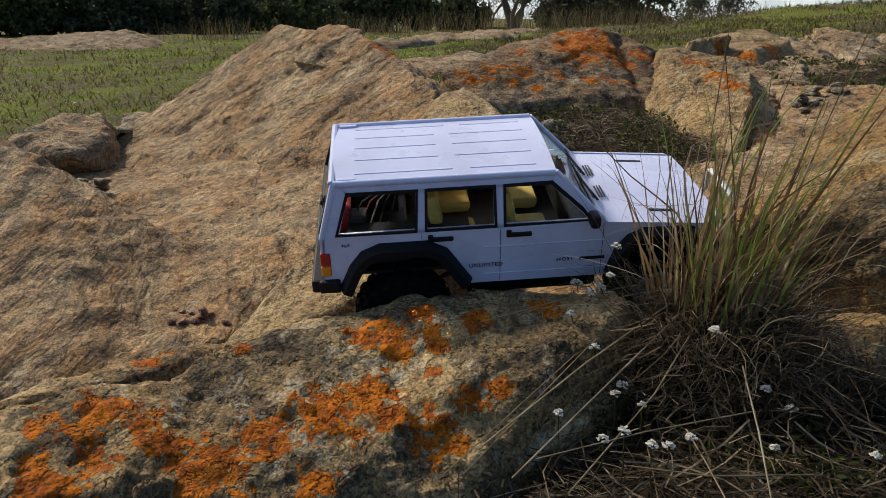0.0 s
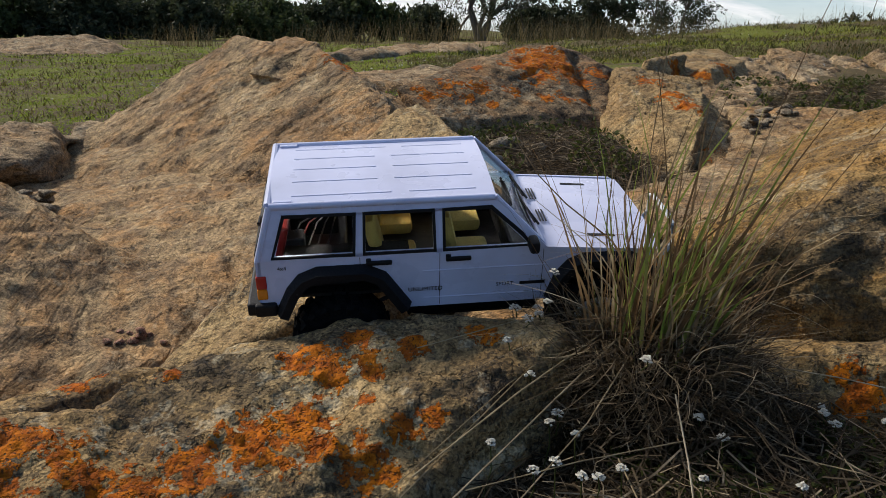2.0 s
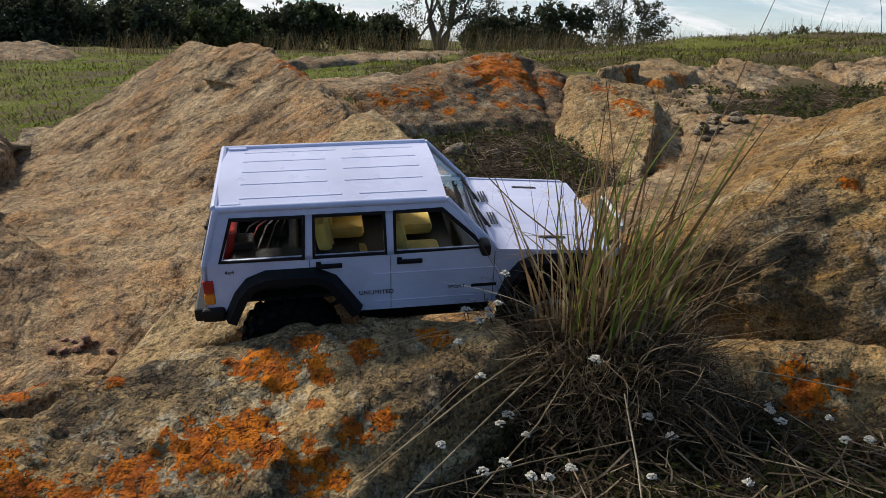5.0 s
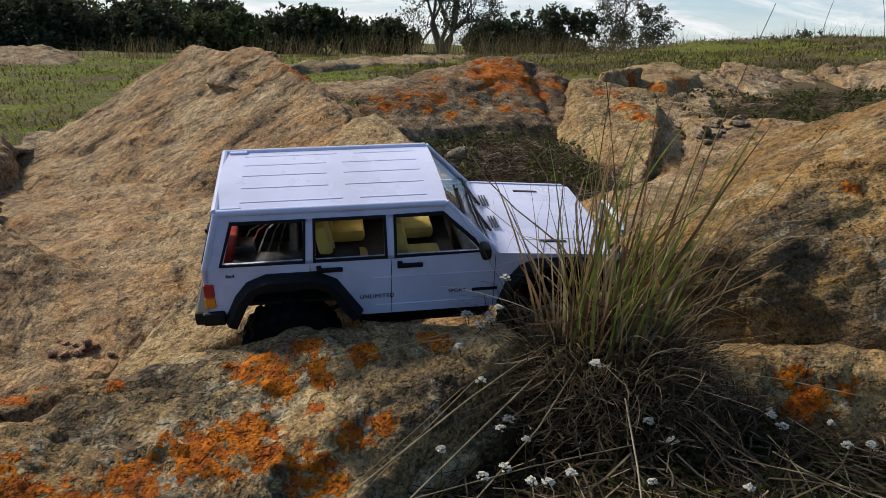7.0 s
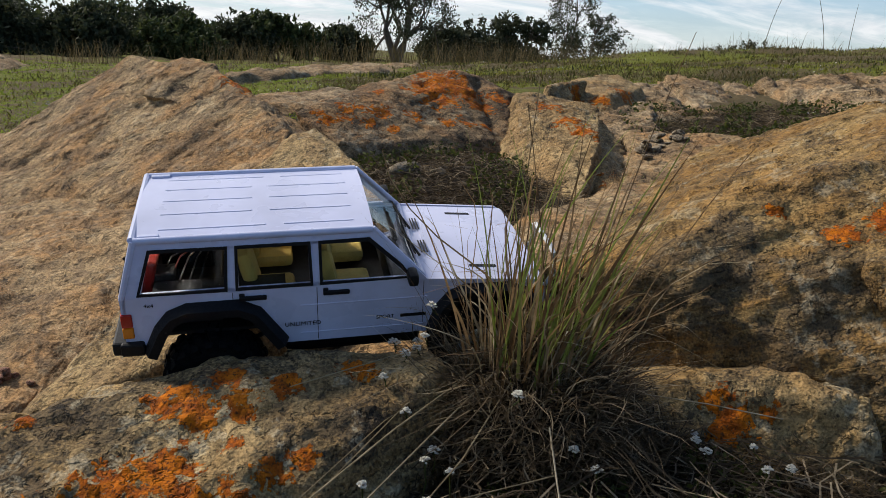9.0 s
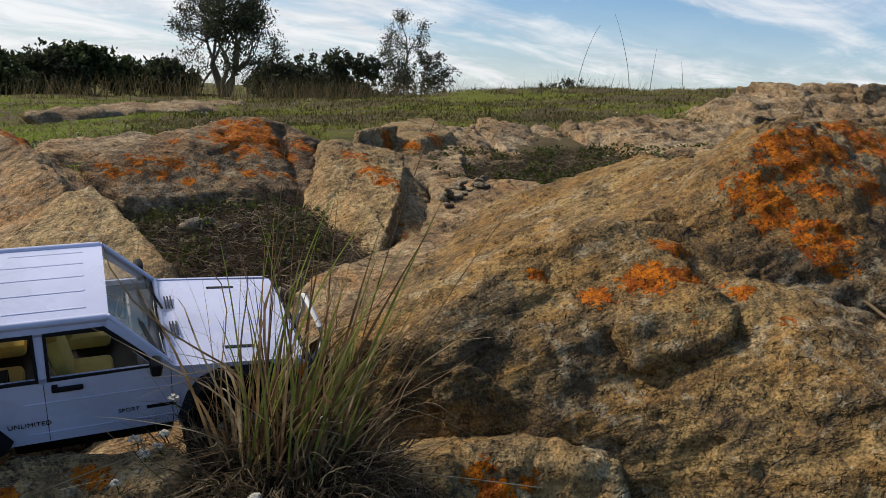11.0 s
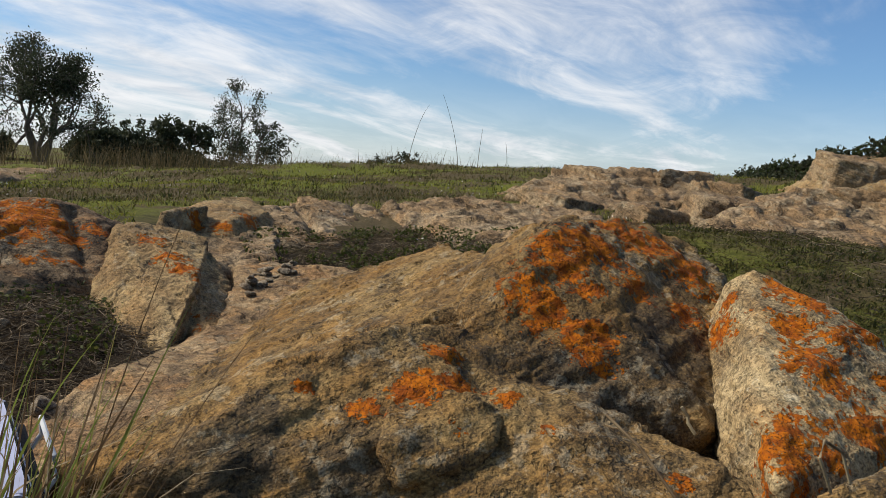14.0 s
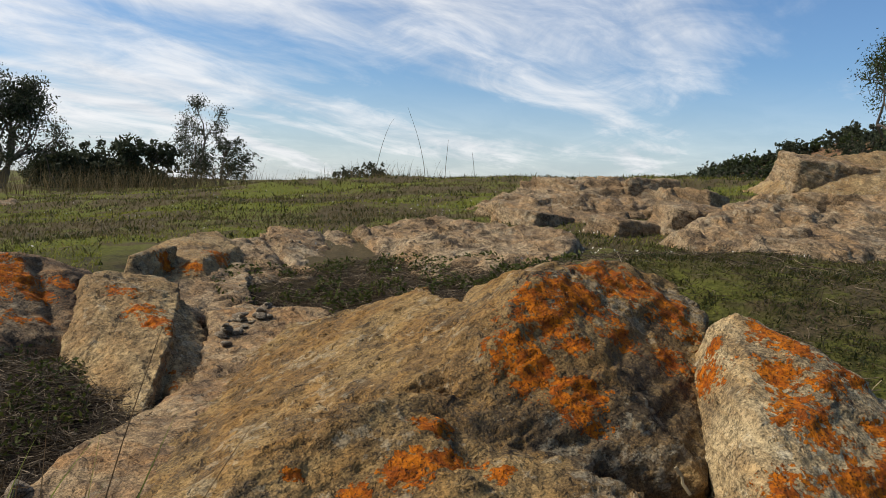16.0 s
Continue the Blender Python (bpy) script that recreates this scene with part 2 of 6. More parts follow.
    along = n.add("ShaderNodeVectorMath", {0: c, 1: tuple(b)}, operation="DOT_PRODUCT").outputs["Value"]
    tread = n.math("FRACT", n.math("ADD", n.math("MULTIPLY", along, 24.0 * scale), n.math("ADD", n.math("MULTIPLY", mid, 2.6), n.math("MULTIPLY", big, 5.0))))
    step = n.math("SUBTRACT", n.ramp(tread, 0.0, 0.8), n.ramp(tread, 0.84, 1.0))
    relief = n.math("ADD", relief, n.math("MULTIPLY", step, 0.0035 * strata))
    holes = n.ramp(n.noise(c, 52 * scale, 4, 0.6), 0.56, 0.64)
    relief = n.math("SUBTRACT", relief, n.math("MULTIPLY", holes, 0.0050 * coarse + 0.0015))
    relief = n.math("ADD", n.math("MULTIPLY", relief, 1.0 / scale), n.math("SUBTRACT", n.math("MULTIPLY", spot, 0.0012), n.math("ADD", n.math("MULTIPLY", hair, 0.003), n.math("MULTIPLY", pepper, 0.0009))))
    n.finish(col, n.ramp(fine, 0.3, 0.7, 0.82, 0.97), relief, 1.0, gloss=0.15)
    return m


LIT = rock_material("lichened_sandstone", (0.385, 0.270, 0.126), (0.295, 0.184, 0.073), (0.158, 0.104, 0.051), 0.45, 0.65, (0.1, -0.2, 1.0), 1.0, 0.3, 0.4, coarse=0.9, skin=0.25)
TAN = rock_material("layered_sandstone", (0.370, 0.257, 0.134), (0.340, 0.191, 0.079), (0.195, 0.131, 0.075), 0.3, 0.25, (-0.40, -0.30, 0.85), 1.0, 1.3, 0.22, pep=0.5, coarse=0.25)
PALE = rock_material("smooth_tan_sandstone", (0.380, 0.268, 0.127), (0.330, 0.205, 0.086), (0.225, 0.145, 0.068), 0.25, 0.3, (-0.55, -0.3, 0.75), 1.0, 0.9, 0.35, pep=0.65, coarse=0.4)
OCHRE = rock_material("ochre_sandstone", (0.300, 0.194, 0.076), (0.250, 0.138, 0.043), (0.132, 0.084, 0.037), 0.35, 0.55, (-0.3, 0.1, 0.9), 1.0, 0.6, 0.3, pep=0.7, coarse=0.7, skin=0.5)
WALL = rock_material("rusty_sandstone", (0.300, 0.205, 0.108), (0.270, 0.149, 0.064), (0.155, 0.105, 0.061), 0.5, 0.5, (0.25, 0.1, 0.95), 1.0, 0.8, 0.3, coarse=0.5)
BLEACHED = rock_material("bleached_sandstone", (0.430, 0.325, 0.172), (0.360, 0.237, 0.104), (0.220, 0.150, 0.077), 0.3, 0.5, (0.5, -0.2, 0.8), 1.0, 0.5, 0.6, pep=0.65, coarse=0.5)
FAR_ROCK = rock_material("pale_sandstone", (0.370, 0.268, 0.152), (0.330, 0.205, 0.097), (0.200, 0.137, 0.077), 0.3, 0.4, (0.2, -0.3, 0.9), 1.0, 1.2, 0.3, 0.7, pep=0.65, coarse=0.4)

# ---- ground ----
# spot heights of the land: x, y, z
SPOTS = np.array([
    (0.45, 0.66, 0.185), (0.30, 0.40, 0.14), (0.75, 0.66, 0.20), (0.48, 0.95, 0.20), (-0.2, 0.2, 0.08), (1.05, 0.45, 0.24), (1.6, 0.5, 0.33),
    (0.28, 1.15, 0.185), (0.36, 1.5, 0.265), (-0.25, 1.0, 0.07), (0.18, 1.95, 0.335), (0.42, 2.12, 0.345), (-1.5, 2.6, 0.14), (-1.2, 1.9, 0.09), (-2.2, 4.5, 0.19),
    (-6.0, 10.6, 0.12), (-3.0, 11.5, 0.2), (-0.8, 1.3, 0.05), (0.1, 3.1, 0.44), (1.2, 4.9, 0.53), (1.25, 2.85, 0.43), (1.8, 1.62, 0.63),
    (2.6, 2.0, 0.62), (3.4, 3.0, 0.56), (4.2, 4.8, 0.70), (3.2, 2.45, 0.545), (3.2, 3.75, 0.60), (4.0, 3.4, 0.62), (0.0, 14.0, 0.38), (4.6, 11.3, 0.92), (0.85, 2.15, 0.29), (1.05, 1.75, 0.36), (10.0, 13.0, 1.05), (12.0, 36.0, 1.0), (-9.0, 32.0, 0.1)])
FAR_SPOTS = np.array([(14.0, 25.0, 0.62), (17.0, 22.8, 0.7), (18.8, 21.2, 0.95), (19.5, 20.6, 1.4), (20.4, 19.7, 1.85), (21.3, 18.7, 2.35), (22.2, 17.6, 2.8), (22.9, 16.7, 3.1), (25.0, 13.0, 3.5), (40.0, 28.0, 2.2), (14.0, 12.0, 1.0), (16.0, 15.5, 0.95), (40.0, 60.0, 0.8), (-40.0, 40.0, 0.0), (0.0, -60.0, -0.5), (60.0, -30.0, 1.0), (-60.0, -20.0, -0.5), (0.0, 90.0, 0.5), (9.0, 6.0, 1.15)])


def _kernel(a, b):
    return np.sqrt(((a[:, None, :2] - b[None, :, :2]) ** 2).sum(-1) + 0.09)


ALL_SPOTS = np.concatenate([SPOTS, FAR_SPOTS])
_n = len(ALL_SPOTS)
_sys = np.zeros((_n + 1, _n + 1))
_sys[:_n, :_n], _sys[:_n, _n], _sys[_n, :_n] = _kernel(ALL_SPOTS, ALL_SPOTS), 1, 1
_weights = np.linalg.solve(_sys, np.r_[ALL_SPOTS[:, 2], 0])


def land(xy):
    """Height of the land at (n, 2) places."""
    xy = np.asarray(xy, float)
    z = np.concatenate([_kernel(chunk, ALL_SPOTS) @ _weights[:_n] + _weights[_n] for chunk in np.array_split(xy, max(1, len(xy) // 20000))])
    r = np.hypot(xy[:, 0], xy[:, 1])
    z = z + (0.3 - z) * smooth(60, 130, r)
    q = np.c_[xy, np.zeros(len(xy))]
    z += 0.012 * fbm(q * 3.0, 4, 0.5, 3) * smooth(0.2, 1.2, r) + 0.006 * fbm(q * 14.0, 3, 0.5, 5)
    z += 0.085 * fbm(q * 0.6, 4, 0.5, 8) * smooth(4, 9, r) * (1 - smooth(30, 60, r))
    return z


def ground_material():
    m, n = material("meadow_and_soil")
    c = n.coords()
    p = n.add("ShaderNodeSeparateXYZ", {0: c})
    wide = n.noise(c, 0.9, 5, 0.6, 0.4)
    patch = n.noise(c, 5.0, 6, 0.65, 0.5)
    fine = n.noise(c, 60, 5, 0.7)
    soil = n.mix(n.ramp(fine, 0.35, 0.7), (0.022, 0.016, 0.011), (0.065, 0.046, 0.028))
    soil = n.mix(n.ramp(patch, 0.5, 0.7), soil, (0.075, 0.05, 0.03))
    green = n.mix(n.ramp(fine, 0.35, 0.65), (0.085, 0.095, 0.014), (0.16, 0.165, 0.026))
    dry = n.mix(n.ramp(fine, 0.3, 0.7), (0.125, 0.09, 0.045), (0.06, 0.05, 0.022))
    mead = n.mix(n.ramp(n.math("ADD", n.math("MULTIPLY", wide, 0.7), n.math("MULTIPLY", patch, 0.3)), 0.45, 0.53), green, dry)
    red = n.mix(n.ramp(patch, 0.4, 0.6), (0.24, 0.12, 0.065), (0.06, 0.065, 0.028))
    far = n.ramp(p.outputs[0], 12.0, 17.0)
    mead = n.mix(far, mead, red)
    reach = n.math("SQRT", n.math("ADD", n.math("POWER", p.outputs[0], 2.0), n.math("POWER", p.outputs[1], 2.0)))
    near = n.ramp(n.math("ADD", reach, n.math("MULTIPLY", n.math("SUBTRACT", n.math("ADD", n.math("MULTIPLY", patch, 0.5), n.math("MULTIPLY", wide, 0.5)), 0.5), 6.0)), 2.7, 4.2)
    right = n.ramp(n.math("ADD", p.outputs[0], n.math("MULTIPLY", n.math("SUBTRACT", patch, 0.5), 1.2)), 1.45, 2.0)
    near = n.math("MAXIMUM", near, right)
    n.finish(n.mix(near, soil, mead), 0.95, n.math("ADD", n.math("MULTIPLY", fine, 0.6), patch), 0.02, gloss=0.1)
    return m


def ground():
    angles = np.unique(np.concatenate([np.linspace(-180, -55, 50), np.linspace(-55, 80, 460), np.linspace(80, 180, 40)]))[:-1]
    radii = np.concatenate([[0.0], 0.12 * 1.038 ** np.arange(0, 238)])
    a, r = np.meshgrid(np.radians(angles), radii)
    x, y = 0.3 + r * np.sin(a), r * np.cos(a) - 0.1
    xy = np.c_[x.ravel(), y.ravel()]
    verts = np.c_[xy, land(xy)]
    rows, cols = a.shape
    i, j = np.meshgrid(np.arange(rows - 1), np.arange(cols), indexing="ij")
    k = (j + 1) % cols
    faces = np.stack([i * cols + j, (i + 1) * cols + j, (i + 1) * cols + k, i * cols + k], -1).reshape(-1, 4)
    return tagged(new("ground", mesh_from("ground", verts, faces, ground_material())), "dry earth and short meadow grass rising to a low hill", "ground", kind="structure")


ground()

# ---- rocks ----
def hull(points):
    bm = bmesh.new()
    vs = [bm.verts.new(p) for p in points]
    res = bmesh.ops.convex_hull(bm, input=vs)
    bmesh.ops.delete(bm, geom=[g for g in res["geom_interior"] if isinstance(g, bmesh.types.BMVert)], context="VERTS")
    bmesh.ops.recalc_face_normals(bm, faces=bm.faces)
    return bm


def rock(name, lobes, mat, voxel, label, rounding=4, lumps=0.012, lump_size=0.14, layers=0.006, layer_gap=0.035, bed=(0.15, -0.35, 1.0), seed=1,
         lichens=(), crusts=(), kind="", cracks=(), dents=(), grooves=0.003, flakes=0.005, flake_size=0.13, fret=1.0, parent=None, chips=0.006, chip_size=0.10):
    """A boulder: blocky lobes fused, worn round, with lumps and bedding layers. lichens, crusts: (x, y, z, radius)."""
    lumps, layers, flakes, grooves = 0.45 * lumps, 0.55 * layers, 0.6 * flakes, 0.6 * grooves
    me = bpy.data.meshes.new("lobes")
    bm = join_bm(*[hull(l) for l in lobes])
    bm.to_mesh(me)
    bm.free()
    tmp = new("lobes", me)
    mod = tmp.modifiers.new("fuse", "REMESH")
    mod.mode, mod.voxel_size = "VOXEL", voxel
    fused = bpy.data.meshes.new_from_object(tmp.evaluated_get(bpy.context.evaluated_depsgraph_get()))
    bpy.data.objects.remove(tmp)
    count = len(fused.vertices)
    co = np.empty(count * 3, np.float32)
    fused.vertices.foreach_get("co", co)
    co = co.reshape(-1, 3).astype(float)
    edges = np.empty(len(fused.edges) * 2, np.int32)
    fused.edges.foreach_get("vertices", edges)
    edges = edges.reshape(-1, 2)
    degree = np.bincount(edges.ravel(), minlength=count)[:, None]

    def relax(v):
        total = np.zeros_like(v)
        for axis in range(3):
            total[:, axis] = np.bincount(edges[:, 0], v[edges[:, 1], axis], count) + np.bincount(edges[:, 1], v[edges[:, 0], axis], count)
        return total / np.maximum(degree, 1)

    for _ in range(rounding):
        co += 0.7 * (relax(co) - co)

    def normals():
        fused.vertices.foreach_set("co", co.astype(np.float32).ravel())
        fused.update()
        out = np.empty(count * 3, np.float32)
        fused.vertex_normals.foreach_get("vector", out)
        return out.reshape(-1, 3)

    nor = normals()
    b = np.array(bed) / np.linalg.norm(bed)
    off = lumps * fbm(co / lump_size, 2, 0.45, seed * 11)
    off -= 0.5 * lumps * (1 - smooth(0.0, 0.22, np.abs(perlin(co / (lump_size * 1.3), seed * 17 + 3))))
    off -= 0.30 * lumps * (np.abs(fbm(co / (lump_size * 0.6), 3, 0.5, seed * 23 + 5)) * 2 - 0.6)
    flat = co - (co @ b)[:, None] * b
    off += grooves * fbm(flat / 0.16 + (co @ b)[:, None] * b / 0.030, 2, 0.5, seed * 13)
    along = co @ b / layer_gap + 0.9 * fbm(co / 0.22, 3, 0.5, seed * 7 + 2)
    step = along - np.floor(along)
    off += layers * (smooth(0.0, 0.75, step) - smooth(0.75, 1.0, step)) * (0.5 + 0.9 * perlin(co / 0.16, seed + 40))
    # flaked skin: plateaus with sharp little steps between them
    warp = co + 0.25 * flake_size * np.c_[perlin(co / (0.4 * flake_size), seed + 81), perlin(co / (0.4 * flake_size), seed + 82), perlin(co / (0.4 * flake_size), seed + 83)]
    level = 1.9 * fbm(warp / flake_size, 3, 0.5, seed * 19 + 4)
    off += flakes * (np.floor(level) + smooth(0.82, 1.0, level - np.floor(level)))
    bent = co + 0.12 * chip_size * np.c_[perlin(co / (0.35 * chip_size), seed + 91), perlin(co / (0.35 * chip_size), seed + 92), perlin(co / (0.35 * chip_size), seed + 93)]
    off += chips * facets(bent / chip_size, seed + 7) + 0.45 * chips * facets(bent / (0.42 * chip_size), seed + 8)
    for x, y, z, r, deep in dents:
        off -= deep * np.exp(-((co - (x, y, z)) ** 2).sum(1) / r**2)
    for (x0, y0, z0), (x1, y1, z1), wide, deep in cracks:
        s, e = np.array((x0, y0, z0)), np.array((x1, y1, z1))
        u = np.clip(((co - s) @ (e - s)) / ((e - s) @ (e - s)), 0, 1)
        gap = np.linalg.norm(co + 0.012 * np.c_[perlin(co / 0.05, 3), perlin(co / 0.05, 4), perlin(co / 0.05, 5)] - (s + u[:, None] * (e - s)), axis=1)
        off -= deep * np.exp(-(gap / wide) ** 2)
    co = co + nor * off[:, None]
    nor = normals()
    pits = fbm(co / 0.034, 2, 0.5, seed * 3 + 9)
    co += nor * fret * (0.0018 * pits)[:, None]
    normals()
    for attr, spots in (("lichen", lichens), ("crust", crusts)):
        mask = np.zeros(count)
        for x, y, z, r in spots:
            mask = np.maximum(mask, 0.80 * (1 - smooth(0.2, 1.9, np.linalg.norm(co - (x, y, z), axis=1) / r)))
        data = fused.attributes.new(attr, "FLOAT", "POINT")
        data.data.foreach_set("value", mask.astype(np.float32))
    fused.materials.clear()
    fused.materials.append(mat)
    fused.polygons.foreach_set("use_smooth", np.ones(len(fused.polygons), bool))
    fused.name = name
    ob = new(name, fused)
    if parent is not None:
        ob.parent = parent
        return tagged(ob, label)
    return tagged(ob, label, "rock", "weathered sandstone outcrop", kind)

# orange lichen and dark crust on the rocks: x, y, z, radius
LICHEN_F = [(0.046, 0.735, 0.261, 0.035), (0.018, 0.735, 0.262, 0.020), (0.062, 0.745, 0.271, 0.019), (0.077, 0.782, 0.277, 0.018), (0.097, 0.738, 0.267, 0.021), (0.141, 0.762, 0.283, 0.017), (0.217, 0.793, 0.293, 0.020), (0.032, 0.643, 0.235, 0.040), (0.061, 0.639, 0.222, 0.029), (0.013, 0.619, 0.229, 0.028), (0.070, 0.663, 0.225, 0.018), (-0.020, 0.634, 0.235, 0.016), (0.108, 0.694, 0.243, 0.013), (0.150, 0.668, 0.228, 0.017), (0.121, 0.640, 0.209, 0.025), (0.140, 0.625, 0.199, 0.021), (-0.043, 0.599, 0.215, 0.022), (-0.128, 0.565, 0.229, 0.029), (-0.107, 0.712, 0.251, 0.012), (0.179, 0.683, 0.240, 0.012)]
LICHEN_F_LEFT = [(-0.188, 0.562, 0.230, 0.030), (-0.146, 0.560, 0.233, 0.025), (-0.117, 0.554, 0.213, 0.029), (-0.249, 0.549, 0.227, 0.017), (-0.063, 0.555, 0.192, 0.032), (-0.029, 0.582, 0.201, 0.018), (-0.181, 0.522, 0.218, 0.022), (-0.201, 0.491, 0.200, 0.032), (-0.081, 0.534, 0.185, 0.028), (0.022, 0.560, 0.185, 0.017), (0.124, 0.640, 0.210, 0.021), (0.143, 0.662, 0.228, 0.014), (0.213, 0.790, 0.290, 0.019), (-0.109, 0.710, 0.250, 0.013)]
LICHEN_F2 = [(-0.252, 0.748, 0.197, 0.016), (-0.242, 0.776, 0.199, 0.012)]
LICHEN_B = [(0.095, 1.133, 0.274, 0.013), (0.179, 1.238, 0.296, 0.040), (0.211, 1.308, 0.313, 0.042), (0.158, 1.214, 0.281, 0.029), (0.201, 1.258, 0.276, 0.035), (0.061, 1.268, 0.313, 0.012)]
LICHEN_C = [(0.014, 2.203, 0.472, 0.036), (0.082, 2.231, 0.485, 0.040), (0.213, 2.448, 0.520, 0.065), (0.259, 2.510, 0.535, 0.078), (0.328, 2.482, 0.515, 0.066), (0.372, 2.447, 0.477, 0.044), (0.241, 2.410, 0.479, 0.054), (-0.009, 2.169, 0.452, 0.028), (0.439, 2.495, 0.511, 0.033), (0.291, 2.539, 0.565, 0.045), (0.186, 2.578, 0.546, 0.034), (0.143, 2.420, 0.510, 0.022), (0.061, 2.177, 0.432, 0.024), (0.132, 2.179, 0.420, 0.023), (0.181, 2.275, 0.443, 0.028), (-0.046, 2.143, 0.431, 0.020), (0.334, 2.309, 0.446, 0.029), (0.398, 2.320, 0.432, 0.021), (-0.076, 2.159, 0.457, 0.018), (0.062, 2.372, 0.516, 0.021), (0.273, 2.291, 0.429, 0.020)]
LICHEN_D = [(0.586, 2.393, 0.506, 0.043), (0.624, 2.248, 0.477, 0.044), (0.662, 2.154, 0.453, 0.042), (0.686, 2.098, 0.433, 0.026), (0.692, 1.979, 0.389, 0.032), (0.693, 1.905, 0.363, 0.031)]
LICHEN_E = [(0.962, 3.196, 0.506, 0.057), (0.840, 3.049, 0.489, 0.041), (0.741, 3.057, 0.503, 0.041)]
LICHEN_H = [(0.858, 0.951, 0.466, 0.037), (0.898, 0.952, 0.471, 0.023), (0.828, 0.944, 0.459, 0.018), (0.929, 0.948, 0.457, 0.024), (0.958, 0.908, 0.458, 0.019), (0.785, 0.934, 0.436, 0.020), (0.717, 0.986, 0.454, 0.012), (0.882, 0.874, 0.428, 0.016), (0.938, 0.874, 0.439, 0.012), (0.981, 0.834, 0.445, 0.012), (0.910, 1.012, 0.489, 0.024), (1.097, 0.727, 0.412, 0.016)]
LICHEN_H_FACE = [(1.106, 1.087, 0.537, 0.046), (1.094, 1.109, 0.568, 0.040), (1.166, 1.153, 0.610, 0.056), (1.176, 1.196, 0.644, 0.036), (1.154, 1.028, 0.506, 0.046), (1.164, 0.995, 0.496, 0.028), (1.128, 1.036, 0.512, 0.026), (1.261, 1.203, 0.638, 0.060), (1.380, 1.294, 0.656, 0.058), (1.443, 1.286, 0.638, 0.068), (1.480, 1.259, 0.610, 0.059), (1.308, 1.140, 0.574, 0.037), (1.496, 1.209, 0.585, 0.050), (1.402, 1.116, 0.536, 0.038), (1.197, 1.109, 0.571, 0.028)]
LICHEN_M = [(1.411, 1.040, 0.532, 0.041), (1.432, 1.069, 0.560, 0.023), (1.523, 1.012, 0.586, 0.046), (1.516, 0.957, 0.582, 0.033), (1.446, 0.931, 0.554, 0.035), (1.499, 0.883, 0.554, 0.031), (1.573, 0.903, 0.543, 0.030), (1.409, 0.858, 0.519, 0.047), (1.374, 0.855, 0.520, 0.026), (1.407, 0.812, 0.498, 0.039), (1.289, 0.735, 0.463, 0.047), (1.230, 0.710, 0.440, 0.050), (1.413, 0.754, 0.444, 0.045), (1.472, 0.748, 0.436, 0.047), (1.543, 0.801, 0.482, 0.043)]
LICHEN_K = [(0.616, 0.823, 0.266, 0.016), (0.636, 0.805, 0.252, 0.024), (0.625, 0.801, 0.240, 0.017), (0.644, 0.809, 0.271, 0.012), (0.665, 0.798, 0.264, 0.012)]
CRUST_F = [(-0.053, 0.713, 0.243, 0.056), (-0.008, 0.759, 0.266, 0.040), (-0.101, 0.631, 0.236, 0.045), (0.065, 0.768, 0.275, 0.032), (0.177, 0.767, 0.271, 0.039), (-0.022, 0.682, 0.242, 0.030), (-0.223, 0.543, 0.219, 0.045), (-0.021, 0.698, 0.243, 0.039), (0.183, 0.712, 0.256, 0.045)]
CRUST_H = [(0.604, 0.914, 0.394, 0.068), (0.661, 0.924, 0.411, 0.061), (0.567, 0.922, 0.363, 0.052), (0.735, 0.885, 0.409, 0.051), (0.721, 0.869, 0.345, 0.051), (1.306, 1.018, 0.499, 0.070), (1.287, 0.947, 0.455, 0.056), (1.178, 0.979, 0.457, 0.054), (1.295, 1.085, 0.540, 0.054), (1.205, 0.940, 0.417, 0.064), (1.254, 0.907, 0.384, 0.049), (1.092, 0.904, 0.448, 0.039), (1.099, 0.991, 0.455, 0.037), (1.253, 0.990, 0.488, 0.056)]
FLAKE_H = [(0.811, 0.933, 0.447), (0.809, 0.963, 0.420), (0.875, 0.915, 0.473), (0.873, 0.953, 0.439), (0.913, 0.877, 0.472), (0.910, 0.916, 0.439), (0.944, 0.880, 0.452), (0.941, 0.919, 0.418), (0.918, 0.839, 0.429), (0.915, 0.877, 0.395), (0.895, 0.835, 0.401), (0.893, 0.873, 0.367), (0.850, 0.852, 0.367), (0.848, 0.890, 0.333), (0.803, 0.844, 0.383), (0.801, 0.875, 0.356), (0.784, 0.868, 0.420), (0.782, 0.899, 0.394)]
LICHEN_FLAKE = [(q[0], q[1], q[2], q[3]) for q in LICHEN_H if 0.78 < q[0] < 0.95 and q[1] < 1.0]
CRACK_A = [((-0.755, 2.285, 0.321), (-0.970, 2.293, 0.232), 0.03, 0.022), ((-0.970, 2.293, 0.232), (-1.156, 2.337, 0.168), 0.03, 0.022), ((-1.156, 2.337, 0.168), (-1.234, 2.289, 0.102), 0.03, 0.022), ((-0.567, 2.392, 0.517), (-0.627, 2.346, 0.423), 0.03, 0.012), ((-0.627, 2.346, 0.423), (-0.735, 2.282, 0.331), 0.03, 0.012), ((-0.281, 2.240, 0.497), (-0.307, 2.076, 0.405), 0.03, 0.01), ((-0.307, 2.076, 0.405), (-0.447, 2.006, 0.301), 0.03, 0.01)]
